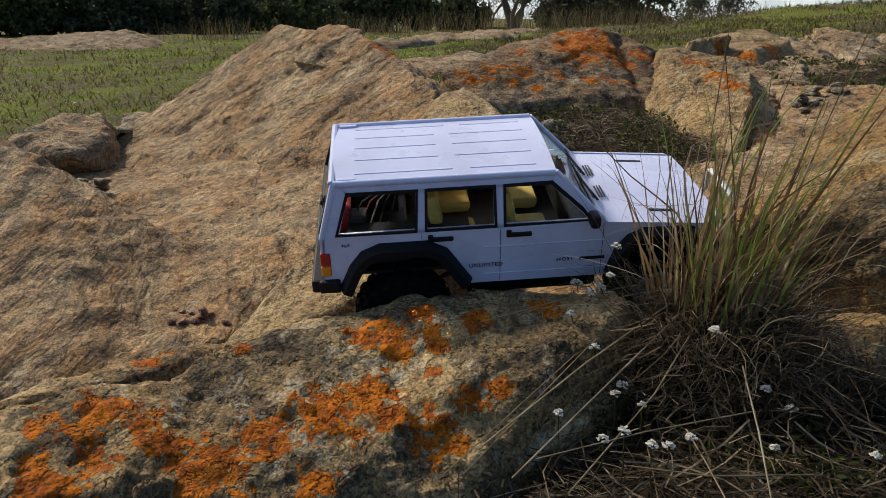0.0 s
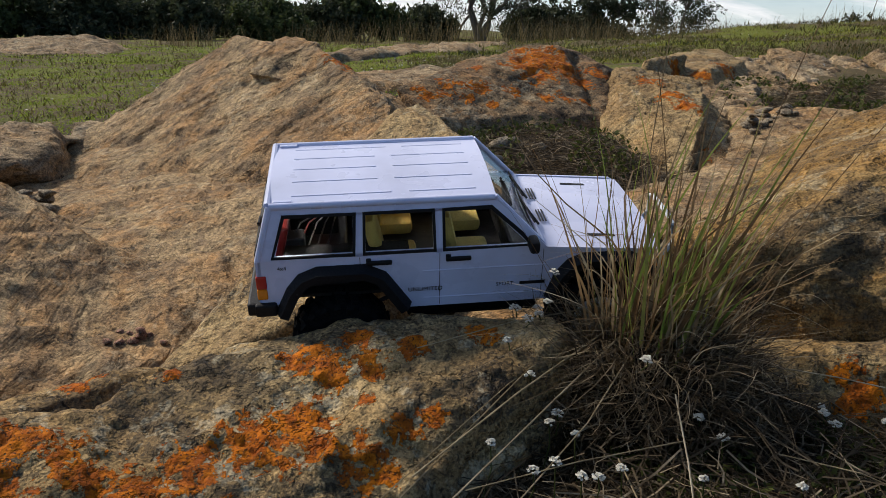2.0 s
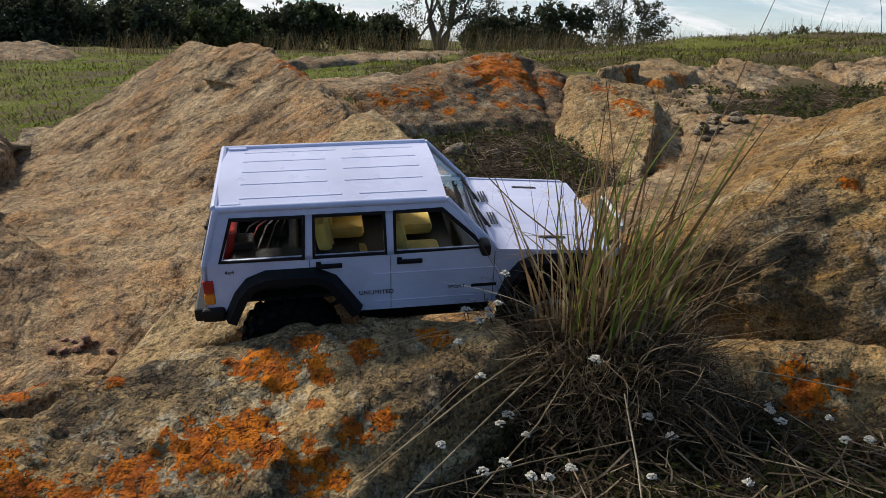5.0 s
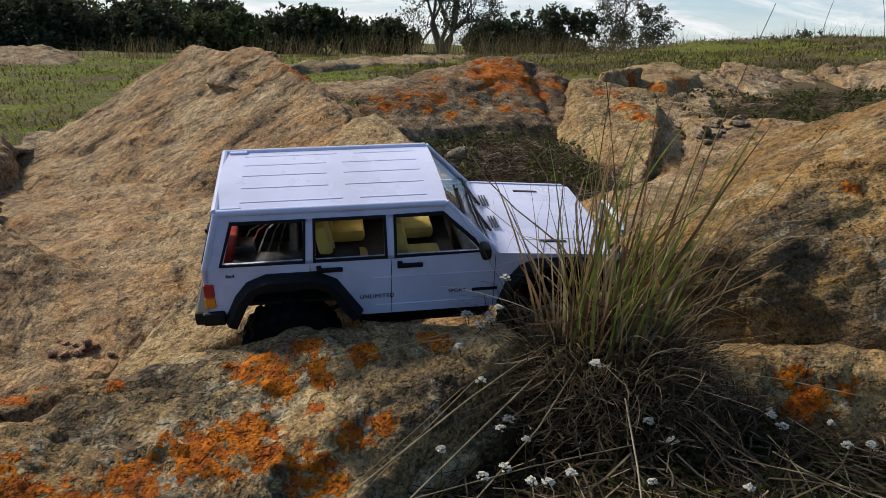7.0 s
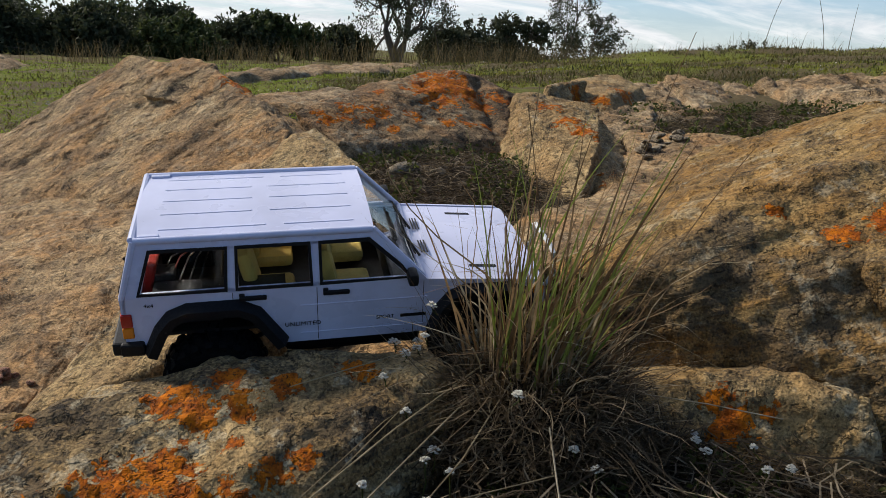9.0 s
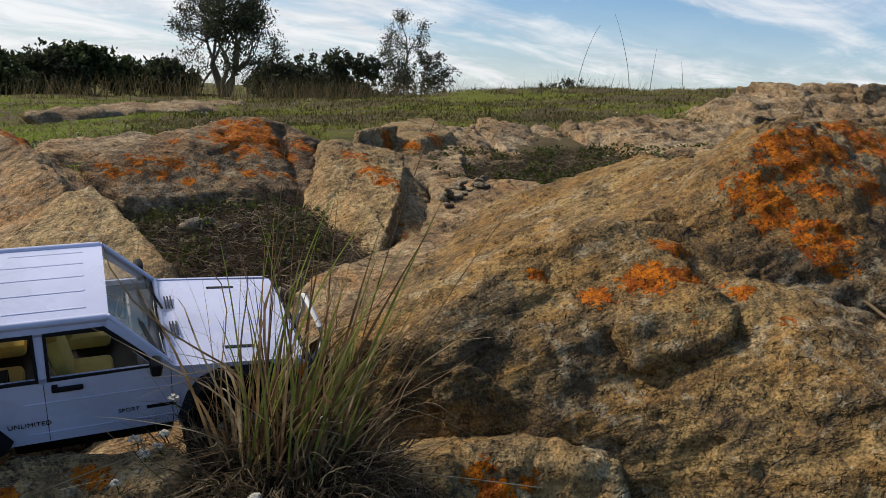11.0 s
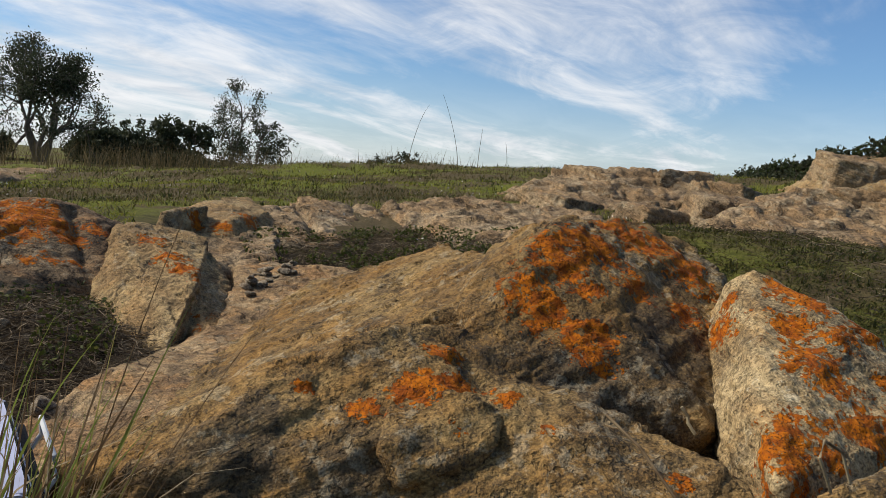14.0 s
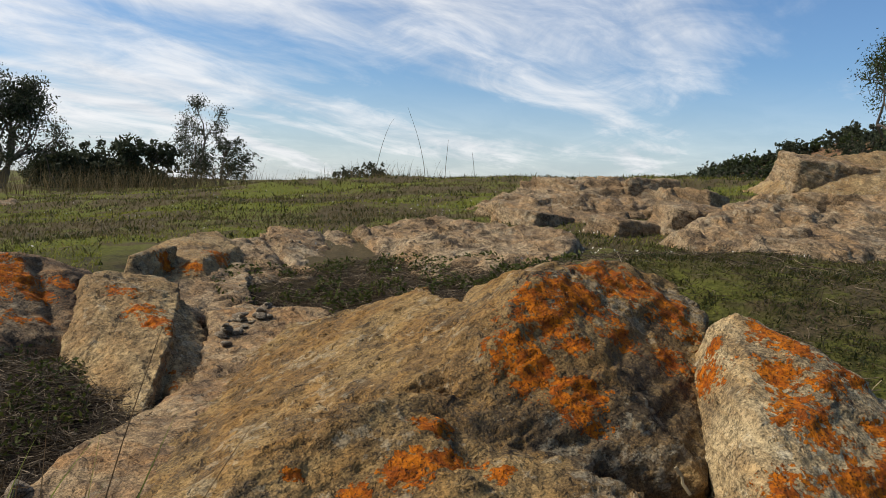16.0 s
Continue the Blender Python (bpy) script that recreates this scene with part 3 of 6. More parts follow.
CRACK_H = [((0.950, 0.910, 0.457), (0.923, 0.863, 0.422), 0.006, 0.010), ((0.923, 0.863, 0.422), (0.888, 0.853, 0.386), 0.006, 0.010), ((0.888, 0.853, 0.386), (0.851, 0.863, 0.355), 0.006, 0.010), ((0.941, 1.033, 0.495), (1.037, 0.987, 0.461), 0.012, 0.012), ((1.037, 0.987, 0.461), (1.102, 0.986, 0.452), 0.012, 0.012), ((0.870, 1.228, 0.473), (0.932, 1.098, 0.512), 0.012, 0.012), ((0.932, 1.098, 0.512), (1.005, 1.098, 0.515), 0.012, 0.012), ((0.622, 0.903, 0.320), (0.617, 0.896, 0.290), 0.005, 0.007), ((0.617, 0.896, 0.290), (0.607, 0.904, 0.264), 0.005, 0.007), ((1.185, 1.003, 0.494), (1.185, 0.983, 0.465), 0.006, 0.006), ((1.185, 0.983, 0.465), (1.178, 0.948, 0.441), 0.006, 0.006)]
LICHEN_F, LICHEN_H = LICHEN_F + LICHEN_F_LEFT, LICHEN_H + LICHEN_H_FACE

rock("boulder", [[(-0.315, 0.53, 0.230), (-0.28, 0.56, 0.236), (-0.235, 0.592, 0.243), (-0.190, 0.620, 0.240), (-0.160, 0.640, 0.236), (-0.27, 0.46, 0.192), (-0.189, 0.488, 0.19), (-0.096, 0.51, 0.187), (-0.08, 0.60, 0.21),
                  (-0.33, 0.46, 0.05), (-0.05, 0.5, 0.05), (-0.3, 0.58, 0.08), (-0.15, 0.70, 0.05)],
                 [(-0.165, 0.655, 0.230), (-0.152, 0.683, 0.244), (-0.124, 0.73, 0.249), (-0.05, 0.788, 0.261), (0.0, 0.76, 0.255), (-0.10, 0.56, 0.205), (0.014, 0.587, 0.205), (0.06, 0.66, 0.23), (0.05, 0.544, 0.178), (-0.096, 0.51, 0.185),
                  (0.06, 0.5, 0.05), (-0.1, 0.5, 0.05), (-0.17, 0.70, 0.08), (-0.05, 0.86, 0.1), (0.05, 0.8, 0.05)],
                 [(-0.124, 0.73, 0.249), (-0.05, 0.788, 0.263), (0.063, 0.833, 0.276), (0.17, 0.851, 0.288), (0.269, 0.832, 0.305), (0.308, 0.799, 0.309), (0.073, 0.672, 0.23), (0.014, 0.587, 0.203), (0.15, 0.68, 0.218), (0.135, 0.577, 0.165), (0.191, 0.649, 0.2),
                  (0.29, 0.755, 0.26), (-0.05, 0.88, 0.1), (0.27, 0.91, 0.14), (0.325, 0.86, 0.1), (0.1, 0.52, 0.05), (0.32, 0.74, 0.1), (-0.1, 0.75, 0.05)]],
     LIT, 0.006, "grey-brown boulder crusted with bright orange lichen", 3, 0.013, 0.13, 0.004, 0.05, seed=2, lichens=LICHEN_F, crusts=CRUST_F, dents=[(0.06, 0.70, 0.245, 0.05, 0.010)], chips=0.007, chip_size=0.06)
rock("low_ledge", [[(-0.346, 0.567, 0.21), (-0.333, 0.609, 0.2), (-0.299, 0.704, 0.2), (-0.269, 0.748, 0.2), (-0.236, 0.782, 0.2), (-0.178, 0.816, 0.205), (-0.6, 0.5, 0.05), (-0.1, 0.75, 0.05), (-0.55, 0.9, 0.02), (-0.05, 0.98, 0.05)]],
     LIT, 0.008, "low lichened sandstone ledge beside the boulder", 5, 0.010, 0.12, 0.004, seed=3, lichens=LICHEN_F2)
rock("layered_mound", [[(-0.864, 2.70, 0.508), (-0.76, 2.62, 0.560), (-0.69, 2.58, 0.553), (-0.55, 2.487, 0.545), (-0.43, 2.38, 0.545), (-0.308, 2.26, 0.505), (-0.176, 2.10, 0.458), (-0.111, 1.951, 0.424), (-0.98, 2.7, 0.43), (-1.077, 2.7, 0.325), (-1.18, 2.65, 0.262), (-1.29, 2.55, 0.222), (-0.92, 2.15, 0.2), (-0.68, 2.1, 0.255), (-0.40, 1.9, 0.26), (-0.12, 1.7, 0.28),
                        (-1.35, 2.42, 0.165), (-1.25, 2.45, 0.12), (-0.3, 2.8, 0.3), (-1.0, 3.3, 0.3), (0.05, 2.2, 0.3), (0.0, 1.9, 0.28), (-0.1, 1.7, 0.0), (-1.3, 2.2, 0.0), (-1.0, 3.3, 0.0), (-0.1, 2.6, 0.0)],
                       [(-0.60, 2.50, 0.566), (-0.545, 2.48, 0.582), (-0.49, 2.44, 0.573), (-0.43, 2.40, 0.556), (-0.62, 2.3, 0.46), (-0.42, 2.2, 0.45), (-0.5, 2.7, 0.45), (-0.7, 2.6, 0.4), (-0.3, 2.4, 0.4)],
                       [(-1.08, 2.70, 0.330), (-1.18, 2.65, 0.268), (-1.35, 2.70, 0.185), (-1.41, 2.6, 0.145), (-1.45, 2.45, 0.10), (-0.85, 2.40, 0.300), (-0.906, 2.3, 0.250), (-1.066, 2.2, 0.172), (-1.107, 2.05, 0.152), (-0.93, 1.85, 0.13), (-0.68, 1.95, 0.15), (-1.4, 2.3, 0.0), (-0.7, 1.9, 0.0), (-1.1, 2.9, 0.1), (-0.8, 2.5, 0.1)]],
     TAN, 0.008, "tall tan sandstone mound with weathered slanting layers", 1, 0.016, 0.40, 0.012, 0.07, (-0.40, -0.30, 0.85), seed=4, grooves=0.010, flakes=0.007, flake_size=0.22, fret=0.5, cracks=CRACK_A, lichens=[(-0.3, 2.3, 0.5, 0.06)])
rock("bedrock_slab", [[(-0.23, 1.03, 0.135), (-0.44, 1.12, 0.13), (-0.62, 1.35, 0.165), (-0.72, 1.95, 0.165), (-0.3, 1.95, 0.245), (-0.2, 1.4, 0.2), (-1.1, 2.1, 0.155), (-0.1, 1.7, 0.27), (-0.39, 1.02, 0.150), (-0.355, 0.90, 0.133), (-0.27, 0.93, 0.130), (-0.15, 1.1, 0.12), (-0.9, 1.2, 0.02),
                       (-0.3, 0.85, 0.0), (-0.2, 0.8, -0.05), (-1.2, 2.1, -0.05), (0.0, 1.9, 0.0), (-1.1, 1.1, -0.05)],
                      [(-1.02, 1.43, 0.365), (-0.94, 1.424, 0.345), (-0.86, 1.413, 0.297), (-0.78, 1.44, 0.255), (-0.60, 1.38, 0.195), (-0.70, 0.95, 0.2), (-0.57, 1.09, 0.148), (-0.42, 1.28, 0.175), (-0.36, 1.0, 0.137), (-0.32, 0.80, 0.10), (-0.52, 0.78, 0.1), (-1.5, 1.6, 0.0), (-0.7, 0.8, -0.05), (-0.55, 1.2, -0.05), (-1.3, 1.9, 0.15), (-1.6, 1.2, 0.2)],
                      [(-0.72, 2.0, 0.165), (-1.0, 2.20, 0.170), (-1.30, 2.40, 0.14), (-1.15, 1.95, 0.146), (-0.95, 1.6, 0.15), (-0.7, 1.6, 0.15), (-1.3, 2.4, 0.0), (-0.7, 1.6, 0.0), (-1.3, 1.8, 0.0), (-0.6, 2.2, 0.1)]],
     TAN, 0.010, "brown layered bedrock slab at the foot of the mound", 4, 0.022, 0.30, 0.010, 0.045, (-0.2, 0.1, 0.95), seed=5, grooves=0.006, fret=0.5, crusts=[(-0.70, 1.12, 0.2, 0.035)])
rock("split_slab", [[(-0.016, 1.803, 0.455), (-0.06, 1.78, 0.435), (0.03, 1.74, 0.42), (0.122, 1.574, 0.384), (0.199, 1.426, 0.362), (0.237, 1.35, 0.322), (0.077, 1.235, 0.285), (0.051, 1.13, 0.275), (0.017, 1.005, 0.25), (-0.043, 0.98, 0.2),
                     (-0.22, 0.86, 0.15), (-0.09, 1.5, 0.33), (-0.11, 1.7, 0.38), (-0.15, 1.25, 0.2), (-0.25, 0.93, 0.12), (0.252, 1.345, 0.2), (0.17, 1.17, 0.18), (0.06, 0.98, 0.15), (-0.2, 0.85, 0.0), (0.2, 1.6, 0.2), (-0.1, 1.8, 0.2), (-0.3, 1.0, 0.0)]],
     PALE, 0.007, "pale tan boulder with a smooth broken face", 1, 0.008, 0.2, 0.005, 0.05, (-0.5, -0.5, 0.75), seed=6, fret=0.5, flakes=0.003, lichens=LICHEN_B, dents=[(0.03, 1.25, 0.29, 0.04, 0.02), (-0.09, 1.42, 0.33, 0.04, 0.015)])
rock("rusty_outcrop", [[(-0.136, 2.147, 0.45), (0.013, 2.45, 0.527), (0.183, 2.613, 0.57), (0.30, 2.62, 0.577), (0.358, 2.671, 0.57), (0.467, 2.567, 0.516), (0.0, 2.06, 0.39), (0.044, 2.05, 0.33), (0.25, 2.23, 0.33), (0.401, 2.198, 0.33), (0.47, 2.3, 0.4), (0.078, 2.26, 0.475),
                        (0.1, 3.0, 0.42), (0.6, 3.0, 0.42), (-0.2, 2.6, 0.35), (0.0, 2.05, 0.2), (0.5, 2.2, 0.2), (0.6, 3.0, 0.2), (-0.2, 2.9, 0.2)]],
     WALL, 0.010, "rusty sandstone outcrop with bright orange lichen", 1, 0.022, 0.2, 0.008, 0.06, (0.6, 0.0, 0.8), seed=7, lichens=LICHEN_C, cracks=[((0.20, 2.5, 0.53), (0.27, 2.3, 0.42), 0.02, 0.025), ((0.36, 2.6, 0.55), (0.42, 2.3, 0.4), 0.02, 0.025)])
rock("tilted_slab", [[(0.485, 2.536, 0.520), (0.579, 2.379, 0.492), (0.749, 2.50, 0.492), (0.700, 2.70, 0.500), (0.56, 2.75, 0.505), (0.680, 2.068, 0.424), (0.660, 2.00, 0.385), (0.610, 1.82, 0.336), (0.593, 1.79, 0.316), (0.51, 1.90, 0.318), (0.435, 2.19, 0.345), (0.43, 2.40, 0.42),
                      (0.63, 1.85, 0.22), (0.72, 2.4, 0.3), (0.45, 1.82, 0.22), (0.4, 2.3, 0.3), (0.6, 2.9, 0.3)],
                     [(0.717, 2.25, 0.435), (0.775, 2.194, 0.378), (0.789, 2.25, 0.40), (0.736, 1.95, 0.325), (0.66, 1.87, 0.325), (0.69, 2.10, 0.385), (0.74, 2.45, 0.45), (0.65, 1.85, 0.2), (0.80, 2.0, 0.2), (0.8, 2.4, 0.25), (0.65, 2.4, 0.25)]],
     PALE, 0.007, "tilted pale sandstone slab with orange lichen edges", 0, 0.004, 0.13, 0.006, 0.045, (0.3, 0.0, 0.95), seed=8, fret=0.8, flakes=0.005, chips=0.009, chip_size=0.09, lichens=LICHEN_D)
rock("square_block", [[(0.841, 3.508, 0.572), (1.028, 3.687, 0.58), (1.067, 3.375, 0.53), (0.886, 3.096, 0.515), (0.725, 3.415, 0.525), (0.70, 2.95, 0.43), (0.9, 2.9, 0.40), (1.15, 3.3, 0.4), (1.1, 3.7, 0.4), (0.7, 3.6, 0.4)],
                      [(0.62, 2.95, 0.53), (0.72, 3.1, 0.55), (0.80, 3.12, 0.56), (0.78, 3.3, 0.50), (0.64, 3.2, 0.5), (0.6, 2.8, 0.4), (0.8, 3.2, 0.4)]],
     PALE, 0.011, "square sandstone block with a shaded overhang", 0, 0.008, 0.16, 0.008, 0.06, seed=9, lichens=LICHEN_E)
ledges = rock("flat_outcrop", [[(0.95, 3.45, 0.51), (1.336, 3.938, 0.58), (1.76, 4.15, 0.565), (1.62, 3.45, 0.485), (1.0, 2.98, 0.445), (1.5, 3.0, 0.44), (1.0, 2.85, 0.3), (1.8, 4.3, 0.3), (1.0, 4.1, 0.3), (1.6, 2.9, 0.3)]],
              FAR_ROCK, 0.011, "pale layered flat rock outcrop in the grass", 1, 0.014, 0.25, 0.020, 0.05, (0.3, -0.2, 0.9), seed=10, flakes=0.012, flake_size=0.3, fret=1.2, chips=0.022, chip_size=0.20,
              cracks=[((1.28, 3.95, 0.58), (1.22, 3.05, 0.45), 0.022, 0.03), ((1.62, 4.1, 0.57), (1.45, 3.1, 0.45), 0.02, 0.025), ((0.95, 3.4, 0.5), (1.6, 3.35, 0.49), 0.02, 0.015)])
rock("low_shelf", [[(0.62, 2.75, 0.40), (0.80, 2.55, 0.385), (1.0, 2.7, 0.41), (1.05, 3.1, 0.47), (0.7, 3.1, 0.47), (0.6, 2.7, 0.2), (1.0, 2.6, 0.2), (1.1, 3.2, 0.2), (0.7, 3.2, 0.2)]],
     FAR_ROCK, 0.010, "low grey-brown shelf before the outcrop", 1, 0.014, 0.25, 0.020, 0.05, (0.3, -0.2, 0.9), seed=32, flakes=0.012, flake_size=0.3, chips=0.012, chip_size=0.14, parent=ledges)
rock("back_ledge", [[(1.80, 4.12, 0.575), (2.4, 3.9, 0.63), (1.62, 3.2, 0.49), (1.62, 2.6, 0.50), (2.0, 2.4, 0.56), (2.6, 3.2, 0.63), (2.4, 4.3, 0.64), (1.5, 2.5, 0.3), (2.7, 3.0, 0.3), (1.8, 4.3, 0.3)]],
     FAR_ROCK, 0.012, "long pale ledge rising behind the outcrop", 1, 0.014, 0.25, 0.020, 0.05, (0.3, -0.2, 0.9), seed=33, flakes=0.016, flake_size=0.3, fret=1.2, chips=0.022, chip_size=0.20, parent=ledges)
outcrop = rock("big_outcrop", [[(0.43, 1.05, 0.345), (0.471, 0.985, 0.368), (0.513, 1.005, 0.385), (0.591, 1.021, 0.427), (0.717, 0.996, 0.457), (0.776, 1.05, 0.508), (0.84, 1.055, 0.52), (0.912, 1.106, 0.519), (0.98, 1.1, 0.515),
                      (0.545, 0.93, 0.38), (0.6, 0.93, 0.29), (0.63, 0.895, 0.26), (0.66, 0.88, 0.2), (0.847, 0.875, 0.412), (0.894, 0.921, 0.458), (0.76, 0.82, 0.3), (0.9, 0.8, 0.2), (0.45, 0.97, 0.15), (0.9, 1.3, 0.15), (0.5, 1.3, 0.2)],
                     [(0.894, 0.921, 0.458), (0.968, 0.931, 0.462), (1.034, 0.974, 0.456), (1.09, 0.917, 0.455), (1.138, 0.8, 0.435), (1.17, 0.69, 0.415), (1.044, 0.781, 0.43), (0.95, 0.74, 0.36), (0.85, 0.78, 0.3), (1.1, 0.58, 0.35), (0.85, 0.7, 0.1), (1.15, 0.5, 0.1), (1.25, 0.9, 0.3), (1.0, 1.1, 0.3)],
                     [(1.127, 1.224, 0.632), (1.172, 1.215, 0.663), (1.195, 1.277, 0.678), (1.329, 1.336, 0.668), (1.506, 1.397, 0.678), (1.612, 1.376, 0.637), (1.6, 1.249, 0.586), (1.03, 0.99, 0.455), (1.143, 1.056, 0.492), (1.236, 1.051, 0.486), (1.246, 0.917, 0.425),
                      (1.294, 0.90, 0.41), (1.4, 1.06, 0.42), (0.993, 1.085, 0.515), (1.0, 1.2, 0.545), (1.3, 1.7, 0.58), (1.65, 1.6, 0.57), (1.0, 1.0, 0.2), (1.4, 1.0, 0.2), (1.65, 1.6, 0.3), (1.1, 1.7, 0.3)],
                     [(1.127, 1.224, 0.60), (1.2, 1.7, 0.58), (1.158, 1.804, 0.545), (1.145, 2.22, 0.42), (0.933, 2.45, 0.345), (0.646, 1.73, 0.31), (0.5, 1.35, 0.275), (0.41, 1.1, 0.285), (0.78, 1.10, 0.445), (0.98, 1.14, 0.495), (0.4, 1.1, 0.1), (0.6, 1.8, 0.1), (0.95, 2.5, 0.2), (1.4, 2.2, 0.45), (1.5, 1.6, 0.3)],
                     [(0.87, 0.93, 0.452), (0.93, 1.02, 0.487), (1.0, 1.1, 0.512), (1.07, 1.0, 0.462), (1.12, 0.94, 0.44), (1.2, 1.0, 0.45), (0.9, 0.95, 0.2), (1.2, 0.95, 0.2), (1.1, 1.2, 0.3)],
                     [(0.74, 0.835, 0.31), (0.78, 0.79, 0.2), (0.95, 0.745, 0.36), (0.95, 0.70, 0.15), (0.84, 0.905, 0.425), (0.96, 0.87, 0.442), (0.90, 0.862, 0.420), (1.0, 0.82, 0.42), (1.0, 1.0, 0.44), (0.8, 1.0, 0.4), (0.86, 0.80, 0.35)]],
     OCHRE, 0.0062, "huge rounded sandstone outcrop patched with orange lichen", 0, 0.008, 0.17, 0.008, 0.055, (-0.35, 0.25, 0.9), seed=11, grooves=0.007, fret=0.8, flakes=0.005, flake_size=0.18, lichens=LICHEN_H, crusts=CRUST_H,
     cracks=CRACK_H, chips=0.008, chip_size=0.075)
rock("flake", [FLAKE_H], OCHRE, 0.004, "thin cracked flake lifting off the outcrop", 1, 0.004, 0.08, 0.003, 0.04, (-0.35, 0.25, 0.9), seed=31, grooves=0.003, flakes=0.002, lichens=LICHEN_FLAKE, crusts=[(0.83, 0.87, 0.42, 0.02)], parent=outcrop)
rock("leaning_block", [[(1.507, 1.079, 0.622), (1.48, 1.11, 0.60), (1.607, 1.028, 0.574), (1.556, 0.933, 0.573), (1.624, 0.923, 0.539), (1.62, 0.78, 0.47), (1.389, 0.929, 0.537), (1.354, 0.833, 0.498), (1.323, 0.83, 0.48), (1.277, 0.789, 0.458), (1.194, 0.681, 0.42),
                        (1.395, 1.055, 0.464), (1.29, 0.88, 0.37), (1.2, 0.66, 0.28), (1.65, 0.7, 0.28), (1.75, 1.1, 0.4), (1.5, 1.25, 0.4), (1.3, 0.9, 0.2)]],
     BLEACHED, 0.006, "leaning sandstone block with white and orange lichen", 1, 0.008, 0.11, 0.005, 0.05, seed=12, lichens=LICHEN_M)
rock("shelf_rock", [[(0.46, 0.92, 0.25), (0.5, 0.86, 0.265), (0.6, 0.885, 0.275), (0.66, 0.872, 0.287), (0.719, 0.815, 0.3), (0.77, 0.78, 0.302), (0.62, 0.84, 0.262), (0.61, 0.81, 0.2), (0.76, 0.745, 0.2), (0.45, 0.83, 0.18), (0.45, 0.8, 0.1), (0.8, 0.74, 0.1), (0.8, 0.9, 0.25), (0.5, 1.0, 0.2)]],
     LIT, 0.006, "low sandstone shelf at the foot of the outcrop", 5, 0.008, 0.08, 0.004, 0.04, seed=13, lichens=LICHEN_K)
rock("corner_rock", [[(1.12, 0.6, 0.43), (1.19, 0.585, 0.462), (1.35, 0.63, 0.465), (1.3, 0.5, 0.42), (1.16, 0.5, 0.4), (1.1, 0.5, 0.2), (1.4, 0.5, 0.2), (1.4, 0.7, 0.3), (1.1, 0.65, 0.2)]],
     OCHRE, 0.006, "small pale rock wedged against the leaning block", 4, 0.010, 0.08, 0.004, 0.04, seed=14, lichens=[(1.3, 0.58, 0.45, 0.03)])
rock("meadow_rock", [[(-1.35, 1.987, 0.262), (-1.356, 2.236, 0.293), (-1.287, 2.342, 0.285), (-1.141, 2.13, 0.247), (-1.12, 1.9, 0.22), (-1.45, 1.9, 0.1), (-1.05, 2.1, 0.1), (-1.3, 2.5, 0.1)],
                     [(-1.313, 2.498, 0.255), (-1.217, 2.554, 0.25), (-1.25, 2.35, 0.22), (-1.15, 2.4, 0.2), (-1.35, 2.7, 0.1), (-1.1, 2.6, 0.1)]],
     FAR_ROCK, 0.012, "low tan rock at the edge of the meadow", 3, 0.02, 0.15, 0.008, 0.05, seed=15, lichens=[(-1.45, 2.5, 0.25, 0.06)])
rock("pink_outcrop", [[(3.228, 3.22, 0.655), (3.946, 3.51, 0.812), (4.201, 3.386, 0.861), (4.6, 3.1, 0.88), (3.7, 2.367, 0.57), (3.18, 2.994, 0.61), (3.258, 2.488, 0.551), (3.1, 2.5, 0.3), (4.8, 2.5, 0.4), (4.8, 4.0, 0.4), (3.0, 3.6, 0.3)]],
     FAR_ROCK, 0.018, "broad pinkish sandstone outcrop across the grass", 1, 0.025, 0.5, 0.03, 0.10, (0.2, -0.5, 0.8), seed=16, flakes=0.05, flake_size=0.4)
rock("crest_outcrop", [[(3.057, 4.884, 0.735), (3.609, 5.489, 0.89), (3.8, 5.4, 0.88), (3.48, 3.915, 0.62), (4.03, 4.877, 0.845), (3.0, 5.6, 0.5), (4.2, 5.6, 0.5), (3.2, 3.9, 0.4)],
                     [(4.074, 5.434, 0.935), (4.433, 5.073, 0.911), (4.735, 5.3, 0.897), (4.83, 4.85, 0.80), (4.239, 4.196, 0.731), (3.7, 4.3, 0.68), (3.9, 5.8, 0.5), (5.2, 5.2, 0.5), (4.2, 4.0, 0.5)]],
     FAR_ROCK, 0.02, "jumble of sandstone ledges along the hill crest", 1, 0.03, 0.5, 0.04, 0.11, (0.2, -0.3, 0.9), seed=17, flakes=0.06, flake_size=0.45)
rock("orange_outcrop", [[(6.43, 5.378, 1.19), (5.99, 5.13, 0.9), (6.6, 5.15, 1.19), (7.3, 5.09, 1.34), (6.53, 4.478, 0.95), (8.0, 4.4, 1.3), (6.0, 6.0, 0.7), (8.4, 5.0, 0.8), (7.5, 4.0, 0.7), (6.1, 4.8, 0.6)]],
     PALE, 0.025, "large orange-brown sandstone outcrop below the far hill", 0, 0.03, 0.6, 0.04, 0.15, (0.5, -0.3, 0.7), seed=18)
rock("far_outcrop", [[(-7.13, 9.41, 0.08), (-7.1, 10.065, 0.18), (-6.84, 10.855, 0.30), (-6.31, 11.18, 0.33), (-5.8, 10.9, 0.22), (-5.4, 9.97, 0.1), (-6.3, 9.4, 0.09), (-7.8, 11.0, -0.1), (-5.3, 11.6, -0.1), (-6.5, 9.3, -0.05), (-8.2, 9.8, 0.1)]],
     FAR_ROCK, 0.03, "low grey and pink rock outcrop in the meadow", 2, 0.06, 0.3, 0.03, 0.1, seed=19)
